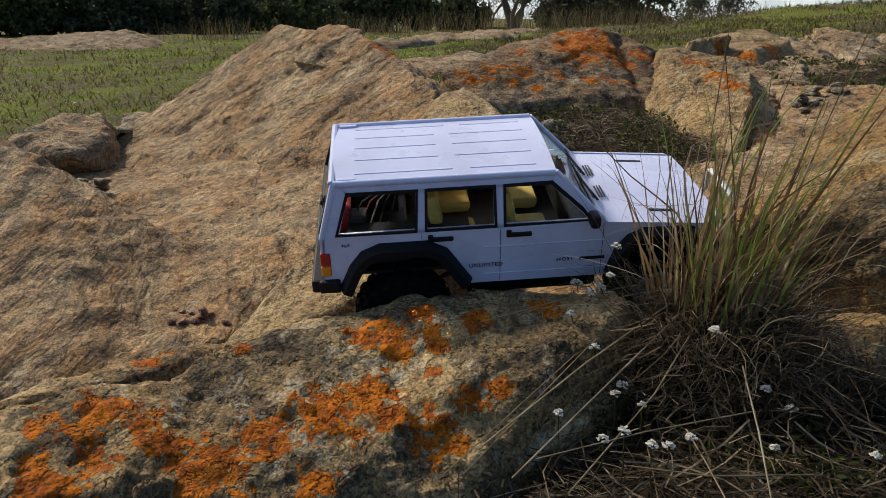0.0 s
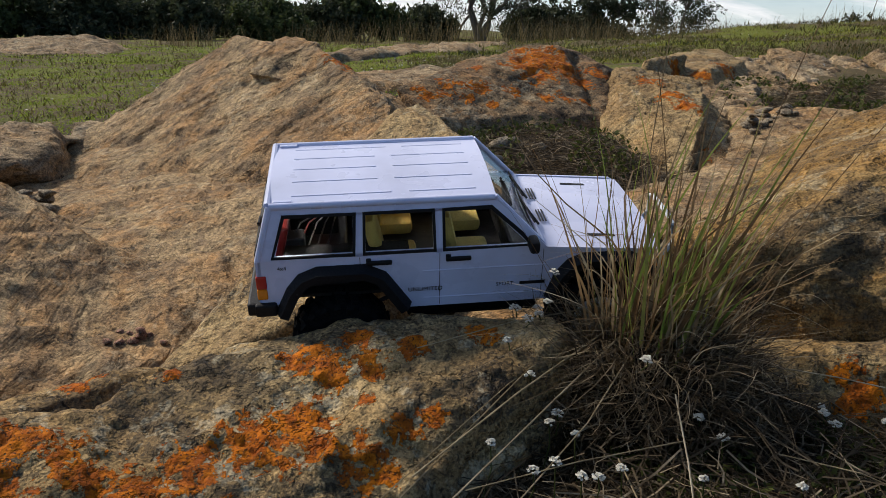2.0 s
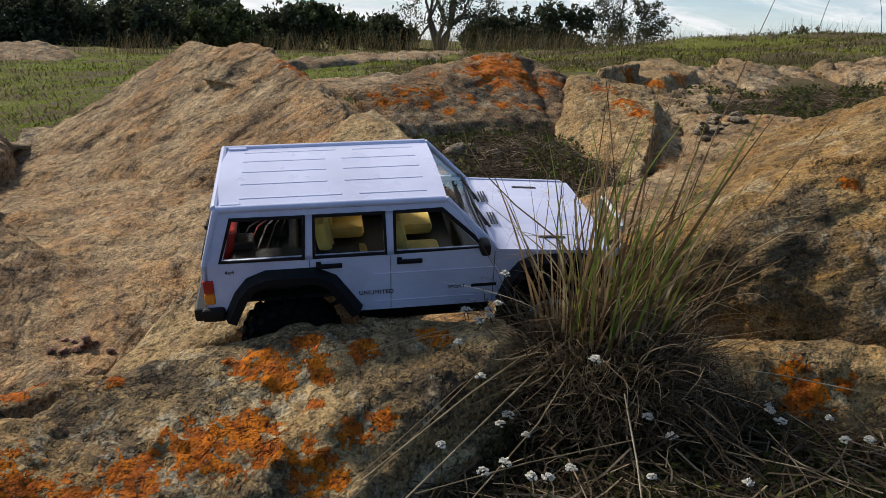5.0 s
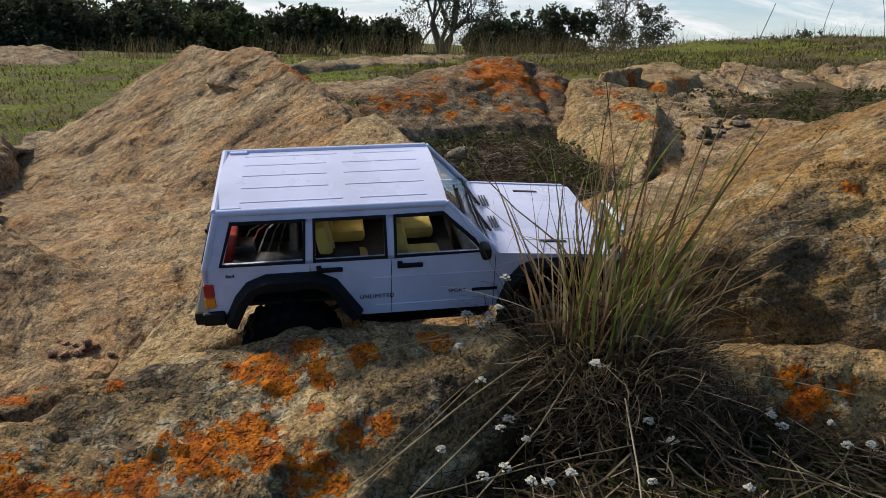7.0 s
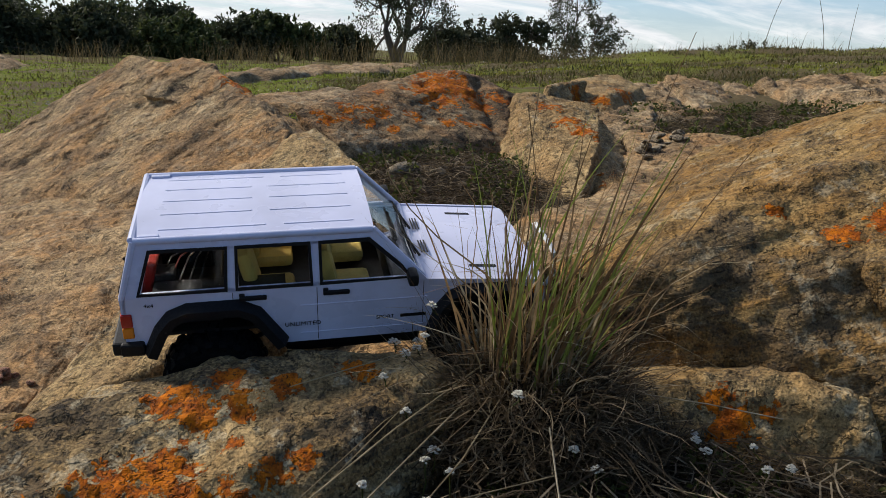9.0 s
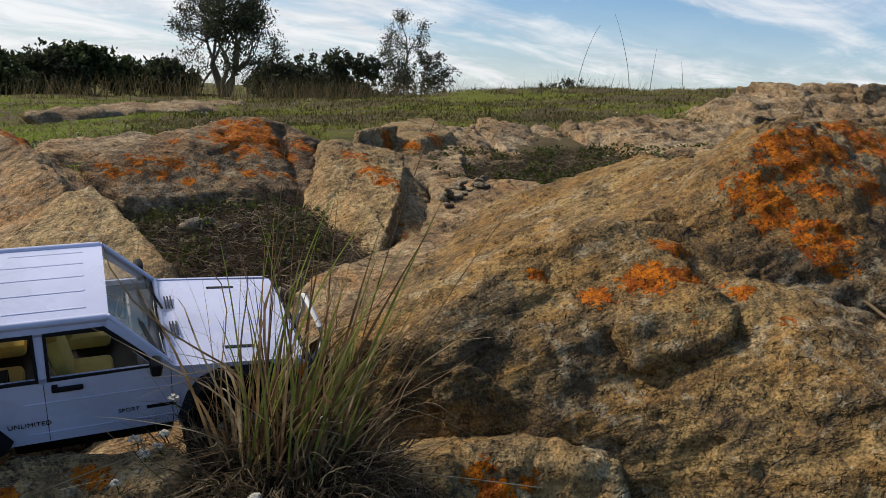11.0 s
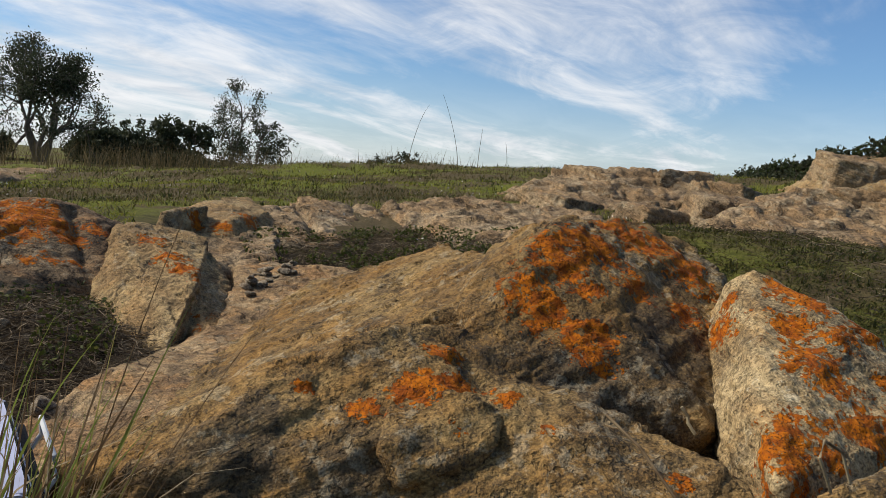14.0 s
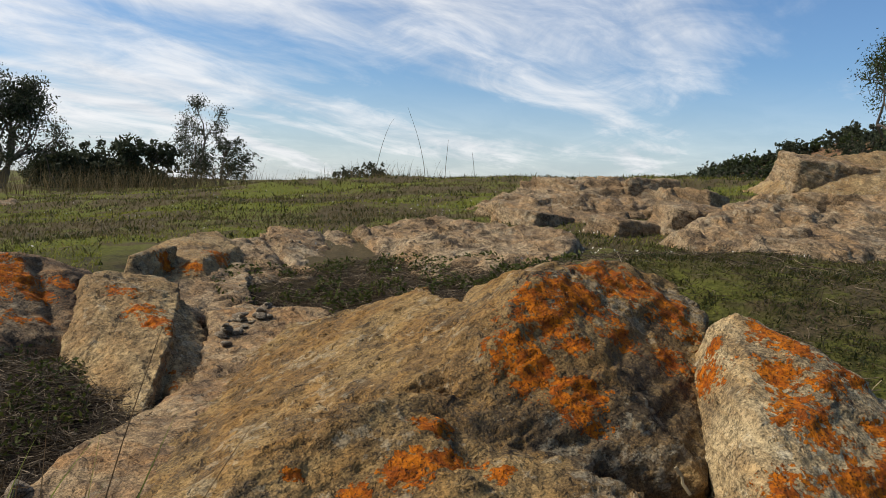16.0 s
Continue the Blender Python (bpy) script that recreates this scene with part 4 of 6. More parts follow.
rock("hillside_ledge", [[(-1.553, 6.217, 0.38), (-1.362, 6.794, 0.418), (-0.908, 8.927, 0.455), (-0.219, 10.0, 0.495), (-0.07, 8.51, 0.453), (-1.0, 6.673, 0.396), (-1.8, 7.5, 0.1), (0.0, 10.3, 0.1), (0.1, 8.4, 0.1), (-1.1, 6.2, 0.1)]],
     FAR_ROCK, 0.035, "flat pale rock ledge showing through the meadow", 2, 0.07, 0.4, 0.03, 0.1, seed=20)
rock("grass_ledge", [[(-0.55, 3.3, 0.42), (-0.2, 3.4, 0.46), (0.1, 3.25, 0.45), (-0.1, 3.0, 0.42), (-0.5, 3.0, 0.40), (0.0, 3.6, 0.35), (-0.6, 3.6, 0.3), (-0.2, 2.9, 0.3)]],
     FAR_ROCK, 0.015, "flat tan rock lying in dry grass", 2, 0.02, 0.2, 0.01, 0.05, seed=21)
rock("gully_floor", [[(0.10, 1.0, 0.17), (0.2, 0.93, 0.18), (0.42, 0.95, 0.215), (0.48, 1.0, 0.26), (0.58, 1.3, 0.325), (0.70, 1.86, 0.338), (0.62, 1.80, 0.33), (0.44, 1.56, 0.305), (0.30, 1.36, 0.265), (0.16, 1.16, 0.205), (0.85, 2.15, 0.352), (0.95, 2.0, 0.37), (0.1, 1.0, 0.0), (0.5, 0.95, 0.0), (0.9, 2.2, 0.1), (0.9, 1.5, 0.1)],
                    [(0.72, 1.95, 0.35), (0.82, 2.42, 0.425), (0.95, 2.60, 0.41), (1.15, 2.3, 0.44), (1.0, 2.0, 0.385), (0.8, 2.6, 0.2), (1.2, 2.4, 0.2), (0.8, 1.9, 0.2)]],
     TAN, 0.008, "grey-brown layered bedrock floor of a dry gully", 3, 0.014, 0.14, 0.009, 0.03, (0.25, 0.1, 0.95), seed=22)


def ledge_rock(x, y, z, sx, sy, sz, yaw, tilt, seed):
    """A broken, tilted block of the far ledges, its top at z."""
    local = random.Random(seed)
    turn = pose(x, y, z - sz, tilt, 0.6 * tilt, yaw)
    corners = []
    for a in (-1, 1):
        for b in (-1, 1):
            corners.append(tuple(turn @ Vector((a * sx * local.uniform(0.65, 0.95), b * sy * local.uniform(0.65, 0.95), sz * local.uniform(0.75, 1.0)))))
            corners.append(tuple(turn @ Vector((a * sx, b * sy, -sz))))
    rock("ledge_rock", [corners], FAR_ROCK, 0.016, "angular pale sandstone block among the crest ledges", 1, 0.015, 0.3, 0.016, 0.07, (0.2, -0.3, 0.9), seed=seed, grooves=0.006, flakes=0.012, flake_size=0.25)


for k, (x, y, z, sx, sy, sz, yaw, tilt) in enumerate(((3.95, 5.35, 0.93, 0.30, 0.22, 0.13, 20, 6), (4.45, 5.0, 0.95, 0.26, 0.2, 0.14, -15, -7), (4.75, 4.75, 0.88, 0.28, 0.2, 0.12, 30, 5), (3.35, 3.75, 0.68, 0.30, 0.16, 0.10, 10, 4),
                                                     (3.75, 3.62, 0.77, 0.28, 0.2, 0.11, -25, 6), (4.25, 3.35, 0.86, 0.34, 0.18, 0.10, -35, -5), (3.55, 2.85, 0.66, 0.30, 0.2, 0.12, -30, 7), (3.1, 4.4, 0.70, 0.26, 0.2, 0.1, 15, 5), (4.1, 4.3, 0.76, 0.24, 0.18, 0.1, 40, -6), (6.5, 5.15, 1.24, 0.40, 0.3, 0.22, -20, 8))):
    ledge_rock(x, y, z, sx, sy, sz, yaw, tilt, 60 + k)

# ---- the toy car ----
WHITE = plain("glossy_white_plastic", (0.57, 0.59, 0.75), 0.3, gloss=0.4, coat=0.2, grain_scale=60)
BLACK = plain("matt_black_plastic", (0.008, 0.008, 0.009), 0.6, gloss=0.2, grain=0.0002, grain_scale=900)
RUBBER = plain("black_rubber", (0.005, 0.005, 0.005), 0.9, gloss=0.1, grain=0.0003, grain_scale=700)
CHASSIS = plain("dark_metal", (0.015, 0.015, 0.016), 0.45, 0.4, grain_scale=300)
RIM = plain("painted_white_rim", (0.62, 0.62, 0.60), 0.35, grain_scale=200)
STEEL = plain("bare_steel", (0.45, 0.45, 0.46), 0.3, 1.0, grain_scale=300)
SEAT = plain("mustard_seat_fabric", (0.62, 0.43, 0.10), 0.8, grain=0.0004, grain_scale=500)
RED = plain("red_lens", (0.42, 0.015, 0.012), 0.15, gloss=0.6)
AMBER = plain("amber_lens", (0.75, 0.22, 0.01), 0.15, gloss=0.6)
CLEAR = plain("pale_lens", (0.75, 0.75, 0.72), 0.12, gloss=0.6)
RED_PLASTIC = plain("red_plastic", (0.22, 0.010, 0.008), 0.4)
PLATE = plain("number_plate_white", (0.62, 0.64, 0.62), 0.4)


def glass_material():
    m, n = material("window_film")
    shader = n.add("ShaderNodeBsdfPrincipled", {"Base Color": (0.95, 0.96, 0.95, 1), "Roughness": 0.02, "IOR": 1.12, "Transmission Weight": 1.0})
    out = n.add("ShaderNodeOutputMaterial")
    m.node_tree.links.new(shader.outputs[0], out.inputs[0])
    return m


GLASS = glass_material()
BELT, ROOF = 0.124, 0.187


def half_width(z):
    """Half the body's width at a height: straight below the belt, leaning in above it."""
    return 0.1 if z <= BELT else 0.1 - (z - BELT) * 0.23


def side_panel(outline, side, thick=0.003, out=0.0):
    """A panel in the car's side from an outline of (x, z)."""
    bm = bmesh.new()
    f = bm.faces.new([bm.verts.new((x, side * (half_width(z) + out), z)) for x, z in outline])
    inner = [bm.verts.new((x, side * (half_width(z) + out - thick), z)) for x, z in outline]
    outer = list(f.verts)
    bm.faces.new(inner[::-1])
    for k in range(len(outer)):
        j = (k + 1) % len(outer)
        bm.faces.new((outer[k], inner[k], inner[j], outer[j]))
    bmesh.ops.triangulate(bm, faces=[g for g in bm.faces if len(g.verts) > 4])
    return bm


def side_ring(inner, width, side, thick=0.002, out=0.001):
    """A flat frame round a window outline."""
    cx, cz = sum(p[0] for p in inner) / len(inner), sum(p[1] for p in inner) / len(inner)
    outer = []
    for k, (x, z) in enumerate(inner):
        a, b = Vector(inner[k - 1]), Vector(inner[(k + 1) % len(inner)])
        p = Vector((x, z))
        d = ((p - a).normalized() + (p - b).normalized()).normalized()
        if d.dot(p - Vector((cx, cz))) < 0:
            d = -d
        outer.append(p + d * width * 1.35)
    return join_bm(*[side_panel([inner[k], inner[(k + 1) % len(inner)], tuple(outer[(k + 1) % len(inner)]), tuple(outer[k])], side, thick, out) for k in range(len(inner))])


def sheet(corners, thick, rows=1, cols=1, crown=0.0):
    """A thin bowed sheet between four corners."""
    a, b, c, d = [Vector(p) for p in corners]
    bm = bmesh.new()
    up = (b - a).cross(d - a).normalized()
    layers = []
    for lay in (0, 1):
        grid = []
        for i in range(rows + 1):
            u = i / rows
            row = []
            for j in range(cols + 1):
                v = j / cols
                p = (a * (1 - u) + d * u) * (1 - v) + (b * (1 - u) + c * u) * v
                row.append(bm.verts.new(p + up * (crown * (1 - (2 * v - 1) ** 2) - lay * thick)))
            grid.append(row)
        layers.append(grid)
    for grid in layers:
        for i in range(rows):
            for j in range(cols):
                bm.faces.new((grid[i][j], grid[i][j + 1], grid[i + 1][j + 1], grid[i + 1][j]))
    top, low = layers
    rim = [(0, j) for j in range(cols)] + [(i, cols) for i in range(rows)] + [(rows, j) for j in range(cols, 0, -1)] + [(i, 0) for i in range(rows, 0, -1)]
    for k in range(len(rim)):
        (i, j), (p, q) = rim[k], rim[(k + 1) % len(rim)]
        bm.faces.new((top[i][j], low[i][j], low[p][q], top[p][q]))
    return bm


REAR_ARCH = [(-0.219, 0.05), (-0.205, 0.080), (-0.194, 0.094), (-0.180, 0.100), (-0.126, 0.100), (-0.112, 0.093), (-0.084, 0.05)]
FRONT_ARCH = [(0.104, 0.05), (0.115, 0.082), (0.125, 0.094), (0.136, 0.099), (0.190, 0.098), (0.206, 0.091), (0.221, 0.076)]
SILL = [(-0.250, 0.054)] + REAR_ARCH + [(0.0, 0.05), (0.090, 0.05)] + FRONT_ARCH + [(0.226, 0.0755), (0.238, 0.074)]


def upper(x):
    """Height of the body side's upper edge: the belt line, then the wing falling to the nose."""
    return BELT if x < 0.09 else BELT - (x - 0.09) * 0.082 - (0.008 if x > 0.23 else 0.0)


WINDOWS = {"quarter": [(-0.228, 0.129), (-0.139, 0.129), (-0.136, 0.173), (-0.213, 0.173)],
           "rear_door": [(-0.124, 0.129), (-0.045, 0.129), (-0.046, 0.173), (-0.122, 0.173)],
           "front_door": [(-0.031, 0.129), (0.068, 0.129), (0.058, 0.140), (0.022, 0.173), (-0.031, 0.173)]}
PILLARS = [[(-0.245, BELT), (-0.228, BELT), (-0.213, 0.176), (-0.228, ROOF)], [(-0.139, BELT), (-0.124, BELT), (-0.122, 0.176), (-0.136, 0.176)],
           [(-0.045, BELT), (-0.031, BELT), (-0.031, 0.176), (-0.046, 0.176)], [(0.072, BELT), (0.090, BELT), (0.028, ROOF), (0.020, 0.176)],
           [(-0.213, 0.173), (0.022, 0.173), (0.028, ROOF), (-0.228, ROOF)], [(-0.228, BELT), (0.072, BELT), (0.072, 0.129), (-0.228, 0.129)]]


def lettering(text, size, place, parent, mat, name="lettering"):
    data = bpy.data.curves.new(name, "FONT")
    data.body, data.size, data.extrude, data.space_character = text, size, 0.0002, 1.05
    tmp = new("tmp", data)
    me = bpy.data.meshes.new_from_object(tmp.evaluated_get(bpy.context.evaluated_depsgraph_get()))
    bpy.data.objects.remove(tmp)
    me.materials.clear()
    me.materials.append(mat)
    ob = new(name, me)
    ob.parent, ob.matrix_local = parent, place
    return ob


def arch_flare(path, side):
    bm = bmesh.new()
    pts = [Vector((x, 0, z)) for x, z in path]
    rows = []
    for i, p in enumerate(pts):
        way = (pts[min(i + 1, len(pts) - 1)] - pts[max(i - 1, 0)]).normalized()
        up = Vector((-way.z, 0, way.x))
        ring = [p - up * 0.001 + Vector((0, side * 0.088, 0)), p - up * 0.001 + Vector((0, side * 0.113, 0)), p + up * 0.009 + Vector((0, side * 0.1135, 0)), p + up * 0.0145 + Vector((0, side * 0.1025, 0)), p + up * 0.0145 + Vector((0, side * 0.098, 0))]
        rows.append([bm.verts.new(q) for q in ring])
    for a, b in zip(rows, rows[1:]):
        for k in range(5):
            bm.faces.new((a[k], a[(k + 1) % 5], b[(k + 1) % 5], b[k]))
    bm.faces.new(rows[0])
    bm.faces.new(rows[-1])
    return bm


def block_mesh(name, bm):
    """A tread block's mesh, shared by all blocks of its row."""
    me = bpy.data.meshes.new(name)
    bm.to_mesh(me)
    bm.free()
    me.materials.append(RUBBER)
    return me


LUGS = {row: block_mesh("tread_block", box((0.0085, 0.013, 0.0075), (0, row * 0.0085, 0.0565), 0.0, (0, 0, row * 18))) for row in (-1, 1)}
SHOULDERS = {row: block_mesh("shoulder_block", box((0.0075, 0.0075, 0.014), (0, row * 0.0205, 0.0495), 0.0, (row * -24, 0, 0))) for row in (-1, 1)}


def wheel(parent, x, y, z, side, turn=0.0):
    hub = part("wheel", lathe([(-0.012, 0.003), (-0.012, 0.012), (0.010, 0.012), (0.012, 0.009), (0.013, 0.002)], 24), CHASSIS, parent, soft=True)
    hub.matrix_local = pose(x, y, z, 0, 0, 180 if side < 0 else 0) @ pose(0, 0, 0, 0, turn, 0)
    # rounded carcass, then two rows of staggered lugs
    prof = [(-0.020, 0.030), (-0.0225, 0.036), (-0.0225, 0.046), (-0.019, 0.053), (-0.012, 0.0555), (0.012, 0.0555), (0.019, 0.053), (0.0225, 0.046), (0.0225, 0.036), (0.020, 0.030)]
    part("tyre", lathe(prof, 48), RUBBER, hub, "chunky black rubber off-road tyre", soft=True)
    for name, meshes, lead in (("tread_block", LUGS, 0.0), ("shoulder_block", SHOULDERS, 0.07)):
        for k in range(22):
            for row in (-1, 1):
                lug = new(name, meshes[row])
                lug.parent = hub
                lug.matrix_local = Matrix.Rotation(2 * math.pi * k / 22 + row * math.pi / 44 + lead, 4, "Y")
    ring = [lathe([(-0.018, 0.030), (0.014, 0.0285), (0.0185, 0.031), (0.0215, 0.031), (0.0225, 0.0285), (0.0225, 0.0245), (0.019, 0.0235), (0.015, 0.0225), (0.0135, 0.0165), (0.0150, 0.0135), (0.0165, 0.012), (0.0165, 0.001)], 40)]
    part("rim", join_bm(*ring), RIM, hub, "white bead-lock rim ringed with bolts", soft=True)
    dots = []
    for k in range(12):
        a = 2 * math.pi * k / 12
        hole = lathe([(0.0150, 0.0022), (0.0192, 0.0022), (0.0192, 0.0001)], 8)
        bmesh.ops.transform(hole, matrix=Matrix.Translation((0.0195 * math.cos(a), -0.0035, 0.0195 * math.sin(a))), verts=hole.verts)
        dots.append(hole)
        bolt = lathe([(0.0220, 0.0011), (0.0235, 0.0011), (0.0235, 0.0001)], 6)
        bmesh.ops.transform(bolt, matrix=Matrix.Translation((0.0265 * math.cos(a + 0.26), 0, 0.0265 * math.sin(a + 0.26))), verts=bolt.verts)
        dots.append(bolt)
    part("bolt_ring", join_bm(*dots), CHASSIS, hub, soft=True)
    cap = [lathe([(0.0160, 0.0055), (0.0200, 0.0050), (0.0215, 0.0030), (0.0215, 0.0001)], 6)]
    part("hub_nut", join_bm(*cap), STEEL, hub, "bare steel hub nut")
    return hub


def toy_car(place):
    car = empty("toy_car", place)
    tagged(car, "white plastic model off-road wagon with chunky black tyres, wedged between boulders", "toy car")
    for s in (-1, 1):
        strips = [side_panel([(x0, z0), (x1, z1), (x1, upper(x1)), (x0, upper(x0))], s) for (x0, z0), (x1, z1) in zip(SILL, SILL[1:])]
        shell = join_bm(*strips)
        bmesh.ops.remove_doubles(shell, verts=shell.verts, dist=0.0002)
        side = part("body_side", shell, WHITE, car, "glossy white wagon body side")
        # black liner added behind the panel to darken the cabin
        part("side_lining", join_bm(*[side_panel([(x0, z0 + 0.002), (x1, z1 + 0.002), (x1, upper(x1) - 0.002), (x0, upper(x0) - 0.002)], s, 0.001, -0.0036) for (x0, z0), (x1, z1) in zip(SILL, SILL[1:])]), BLACK, side)
        for p in PILLARS:
            part("pillar", side_panel(p, s), WHITE, side)
    part("tailgate", sheet([(-0.250, -0.1, 0.060), (-0.250, 0.1, 0.060), (-0.247, 0.1, BELT), (-0.247, -0.1, BELT)], -0.003, 4, 8), WHITE, car)
    part("front_valance", sheet([(0.238, 0.098, 0.070), (0.238, -0.098, 0.070), (0.238, -0.098, 0.078), (0.238, 0.098, 0.078)], -0.003), WHITE, car)
    # pale sheet added under the roof to bounce light onto the seats
    part("headliner", sheet([(-0.226, -0.083, ROOF - 0.003), (-0.226, 0.083, ROOF - 0.003), (0.022, 0.083, ROOF - 0.003), (0.022, -0.083, ROOF - 0.003)], 0.001, 2, 2), PLATE, car)
    roof = part("roof", sheet([(-0.231, -0.0865, ROOF - 0.001), (-0.231, 0.0865, ROOF - 0.001), (0.029, 0.0865, ROOF - 0.001), (0.029, -0.0865, ROOF - 0.001)], -0.004, 12, 16, -0.0055), WHITE, car, soft=True)
    for row in range(5):
        y = -0.064 + row * 0.032
        for x0, x1 in ((-0.205, -0.105), (-0.085, 0.008)):
            if row in (0, 4):
                x0, x1 = (x0, -0.09) if x0 < -0.15 else (-0.07, x1)
            z = ROOF + 0.0028 + 0.0055 * (1 - (y / 0.0865) ** 2)
            part("roof_rib", box((x1 - x0, 0.0034, 0.0014), ((x0 + x1) / 2, y, z - 0.0039), 0.0006), WHITE, roof)
    for s in (-1, 1):
        part("gutter", tube([(-0.229, s * 0.0845, ROOF - 0.001), (0.027, s * 0.0845, ROOF - 0.001)], 0.0042, 12), WHITE, roof, soft=True)
        part("roof_foot", box((0.022, 0.006, 0.0035), (-0.214, s * 0.078, ROOF + 0.0012), 0.001), WHITE, roof)
    hood = part("hood", sheet([(0.086, -0.097, BELT - 0.001), (0.086, 0.097, BELT - 0.001), (0.234, 0.094, 0.111), (0.234, -0.094, 0.111)], -0.004, 8, 14, -0.004), WHITE, car, soft=True)
    part("hood_bulge", sheet([(0.100, -0.05, BELT + 0.0005), (0.100, 0.05, BELT + 0.0005), (0.226, 0.045, 0.1135), (0.226, -0.045, 0.1135)], -0.002, 6, 8, -0.0032), WHITE, hood, soft=True)
    for s in (-1, 1):
        vent = part("hood_vent", box((0.034, 0.005, 0.0010), (0.165, s * 0.070, 0.1186), 0.0003, (0, 5, 0)), BLACK, hood)
        for k in range(7):
            part("vent_slat", box((0.0018, 0.0052, 0.0010), (0.152 + k * 0.0043, s * 0.070, 0.1198 - k * 0.00037), 0.0, (0, 5, 0)), CHASSIS, vent)
    for s in (-1, 1):
        for k in range(3):
            part("cowl_slot", box((0.0016, 0.03, 0.001), (0.094 + k * 0.0035, s * 0.03, BELT + 0.0042), 0.0), CHASSIS, hood)
    nose = part("front_panel", box((0.006, 0.186, 0.034), (0.236, 0, 0.091), 0.002), BLACK, car)
    for s in (-1, 1):
        part("headlight", box((0.004, 0.034, 0.020), (0.2395, s * 0.068, 0.092), 0.0015), CLEAR, nose)
        part("corner_lamp", box((0.013, 0.004, 0.023), (0.229, s * 0.1003, 0.092), 0.0012), AMBER, car, "amber corner lamp")
    for k in range(8):
        part("grille_bar", box((0.004, 0.006, 0.024), (0.2395, -0.038 + k * 0.0108, 0.092), 0.001), WHITE, nose)
    # glazing
    for key, win in WINDOWS.items():
        for s in (-1, 1):
            pane = part("side_window", side_panel(win, s, 0.0008, -0.0015), GLASS, car, "clear side window pane")
            pane.visible_shadow = False
            part("window_seal", side_ring(win, 0.0034, s, 0.002, 0.0014), BLACK, pane)
    shield = part("windscreen", sheet([(0.083, -0.090, BELT + 0.002), (0.083, 0.090, BELT + 0.002), (0.027, 0.081, ROOF - 0.002), (0.027, -0.081, ROOF - 0.002)], -0.001, 4, 8, -0.004), GLASS, car, "clear raked windscreen", soft=True)
    shield.visible_shadow = False
    part("windscreen_frame", join_bm(tube([(0.086, -0.094, BELT + 0.002), (0.028, -0.084, ROOF)], 0.003), tube([(0.086, 0.094, BELT + 0.002), (0.028, 0.084, ROOF)], 0.003), tube([(0.086, -0.094, BELT + 0.001), (0.087, 0.094, BELT + 0.001)], 0.003)), WHITE, shield, soft=True)
    for y in (-0.055, 0.015):
        part("wiper", join_bm(tube([(0.089, y, BELT + 0.006), (0.083, y + 0.02, BELT + 0.010), (0.075, y + 0.044, BELT + 0.017)], 0.0016, 6), tube([(0.083, y - 0.004, BELT + 0.011), (0.074, y + 0.052, BELT + 0.020)], 0.0011, 6)), BLACK, shield)
    back = part("rear_window", sheet([(-0.2475, -0.088, 0.130), (-0.2475, 0.088, 0.130), (-0.2315, 0.078, 0.180), (-0.2315, -0.078, 0.180)], 0.001, 2, 6, 0.0), GLASS, car, "clear sloping rear window")
    back.visible_shadow = False
    part("rear_window_seal", join_bm(tube([(-0.2485, -0.090, 0.128), (-0.2485, 0.090, 0.128)], 0.0028), tube([(-0.2315, -0.080, 0.182), (-0.2315, 0.080, 0.182)], 0.003), tube([(-0.2485, -0.090, 0.128), (-0.2315, -0.080, 0.182)], 0.0028), tube([(-0.2485, 0.090, 0.128), (-0.2315, 0.080, 0.182)], 0.0028)), BLACK, back)
    part("tailgate_edge", join_bm(tube([(-0.247, -0.098, BELT), (-0.229, -0.085, ROOF - 0.001)], 0.004), tube([(-0.247, 0.098, BELT), (-0.229, 0.085, ROOF - 0.001)], 0.004), tube([(-0.231, -0.084, ROOF), (-0.231, 0.084, ROOF)], 0.004), tube([(-0.248, -0.098, BELT - 0.001), (-0.248, 0.098, BELT - 0.001)], 0.003)), WHITE, car, soft=True)
    part("rear_wiper", tube([(-0.2505, 0.0, 0.130), (-0.2500, -0.03, 0.134), (-0.2465, -0.055, 0.150)], 0.0016, 6), BLACK, back)
    plate = part("number_plate", box((0.002, 0.052, 0.016), (-0.2515, 0.0, 0.092), 0.0006), PLATE, car, "small white number plate")
    for k in range(3):
        part("plate_bar", box((0.001, 0.008, 0.007), (-0.2529, -0.013 + k * 0.013, 0.092)), BLACK, plate)
    for s in (-1, 1):
        part("tail_light", box((0.012, 0.016, 0.017), (-0.2455, s * 0.0945, 0.0965), 0.0016), RED, car, "red tail light")
        part("rear_indicator", box((0.012, 0.016, 0.014), (-0.2455, s * 0.0945, 0.0805), 0.0016), AMBER, car, "amber rear indicator")
    part("rear_bumper", join_bm(box((0.016, 0.206, 0.017), (-0.257, 0, 0.060), 0.003), box((0.026, 0.012, 0.017), (-0.243, -0.1005, 0.060), 0.003), box((0.026, 0.012, 0.017), (-0.243, 0.1005, 0.060), 0.003)), BLACK, car)
    part("front_bumper", box((0.020, 0.19, 0.016), (0.249, 0, 0.064), 0.004), BLACK, car)
    part("bull_bar", join_bm(tube([(0.258, -0.045, 0.066), (0.270, -0.045, 0.085), (0.268, -0.040, 0.112), (0.266, -0.028, 0.118), (0.266, 0.028, 0.118), (0.268, 0.040, 0.112), (0.270, 0.045, 0.085), (0.258, 0.045, 0.066)], 0.0032)), RIM, car, "white tubular bull bar", soft=True)
    part("tow_hook", tube([(0.262, -0.07, 0.058), (0.268, -0.07, 0.052), (0.262, -0.07, 0.047)], 0.002), RED_PLASTIC, car)
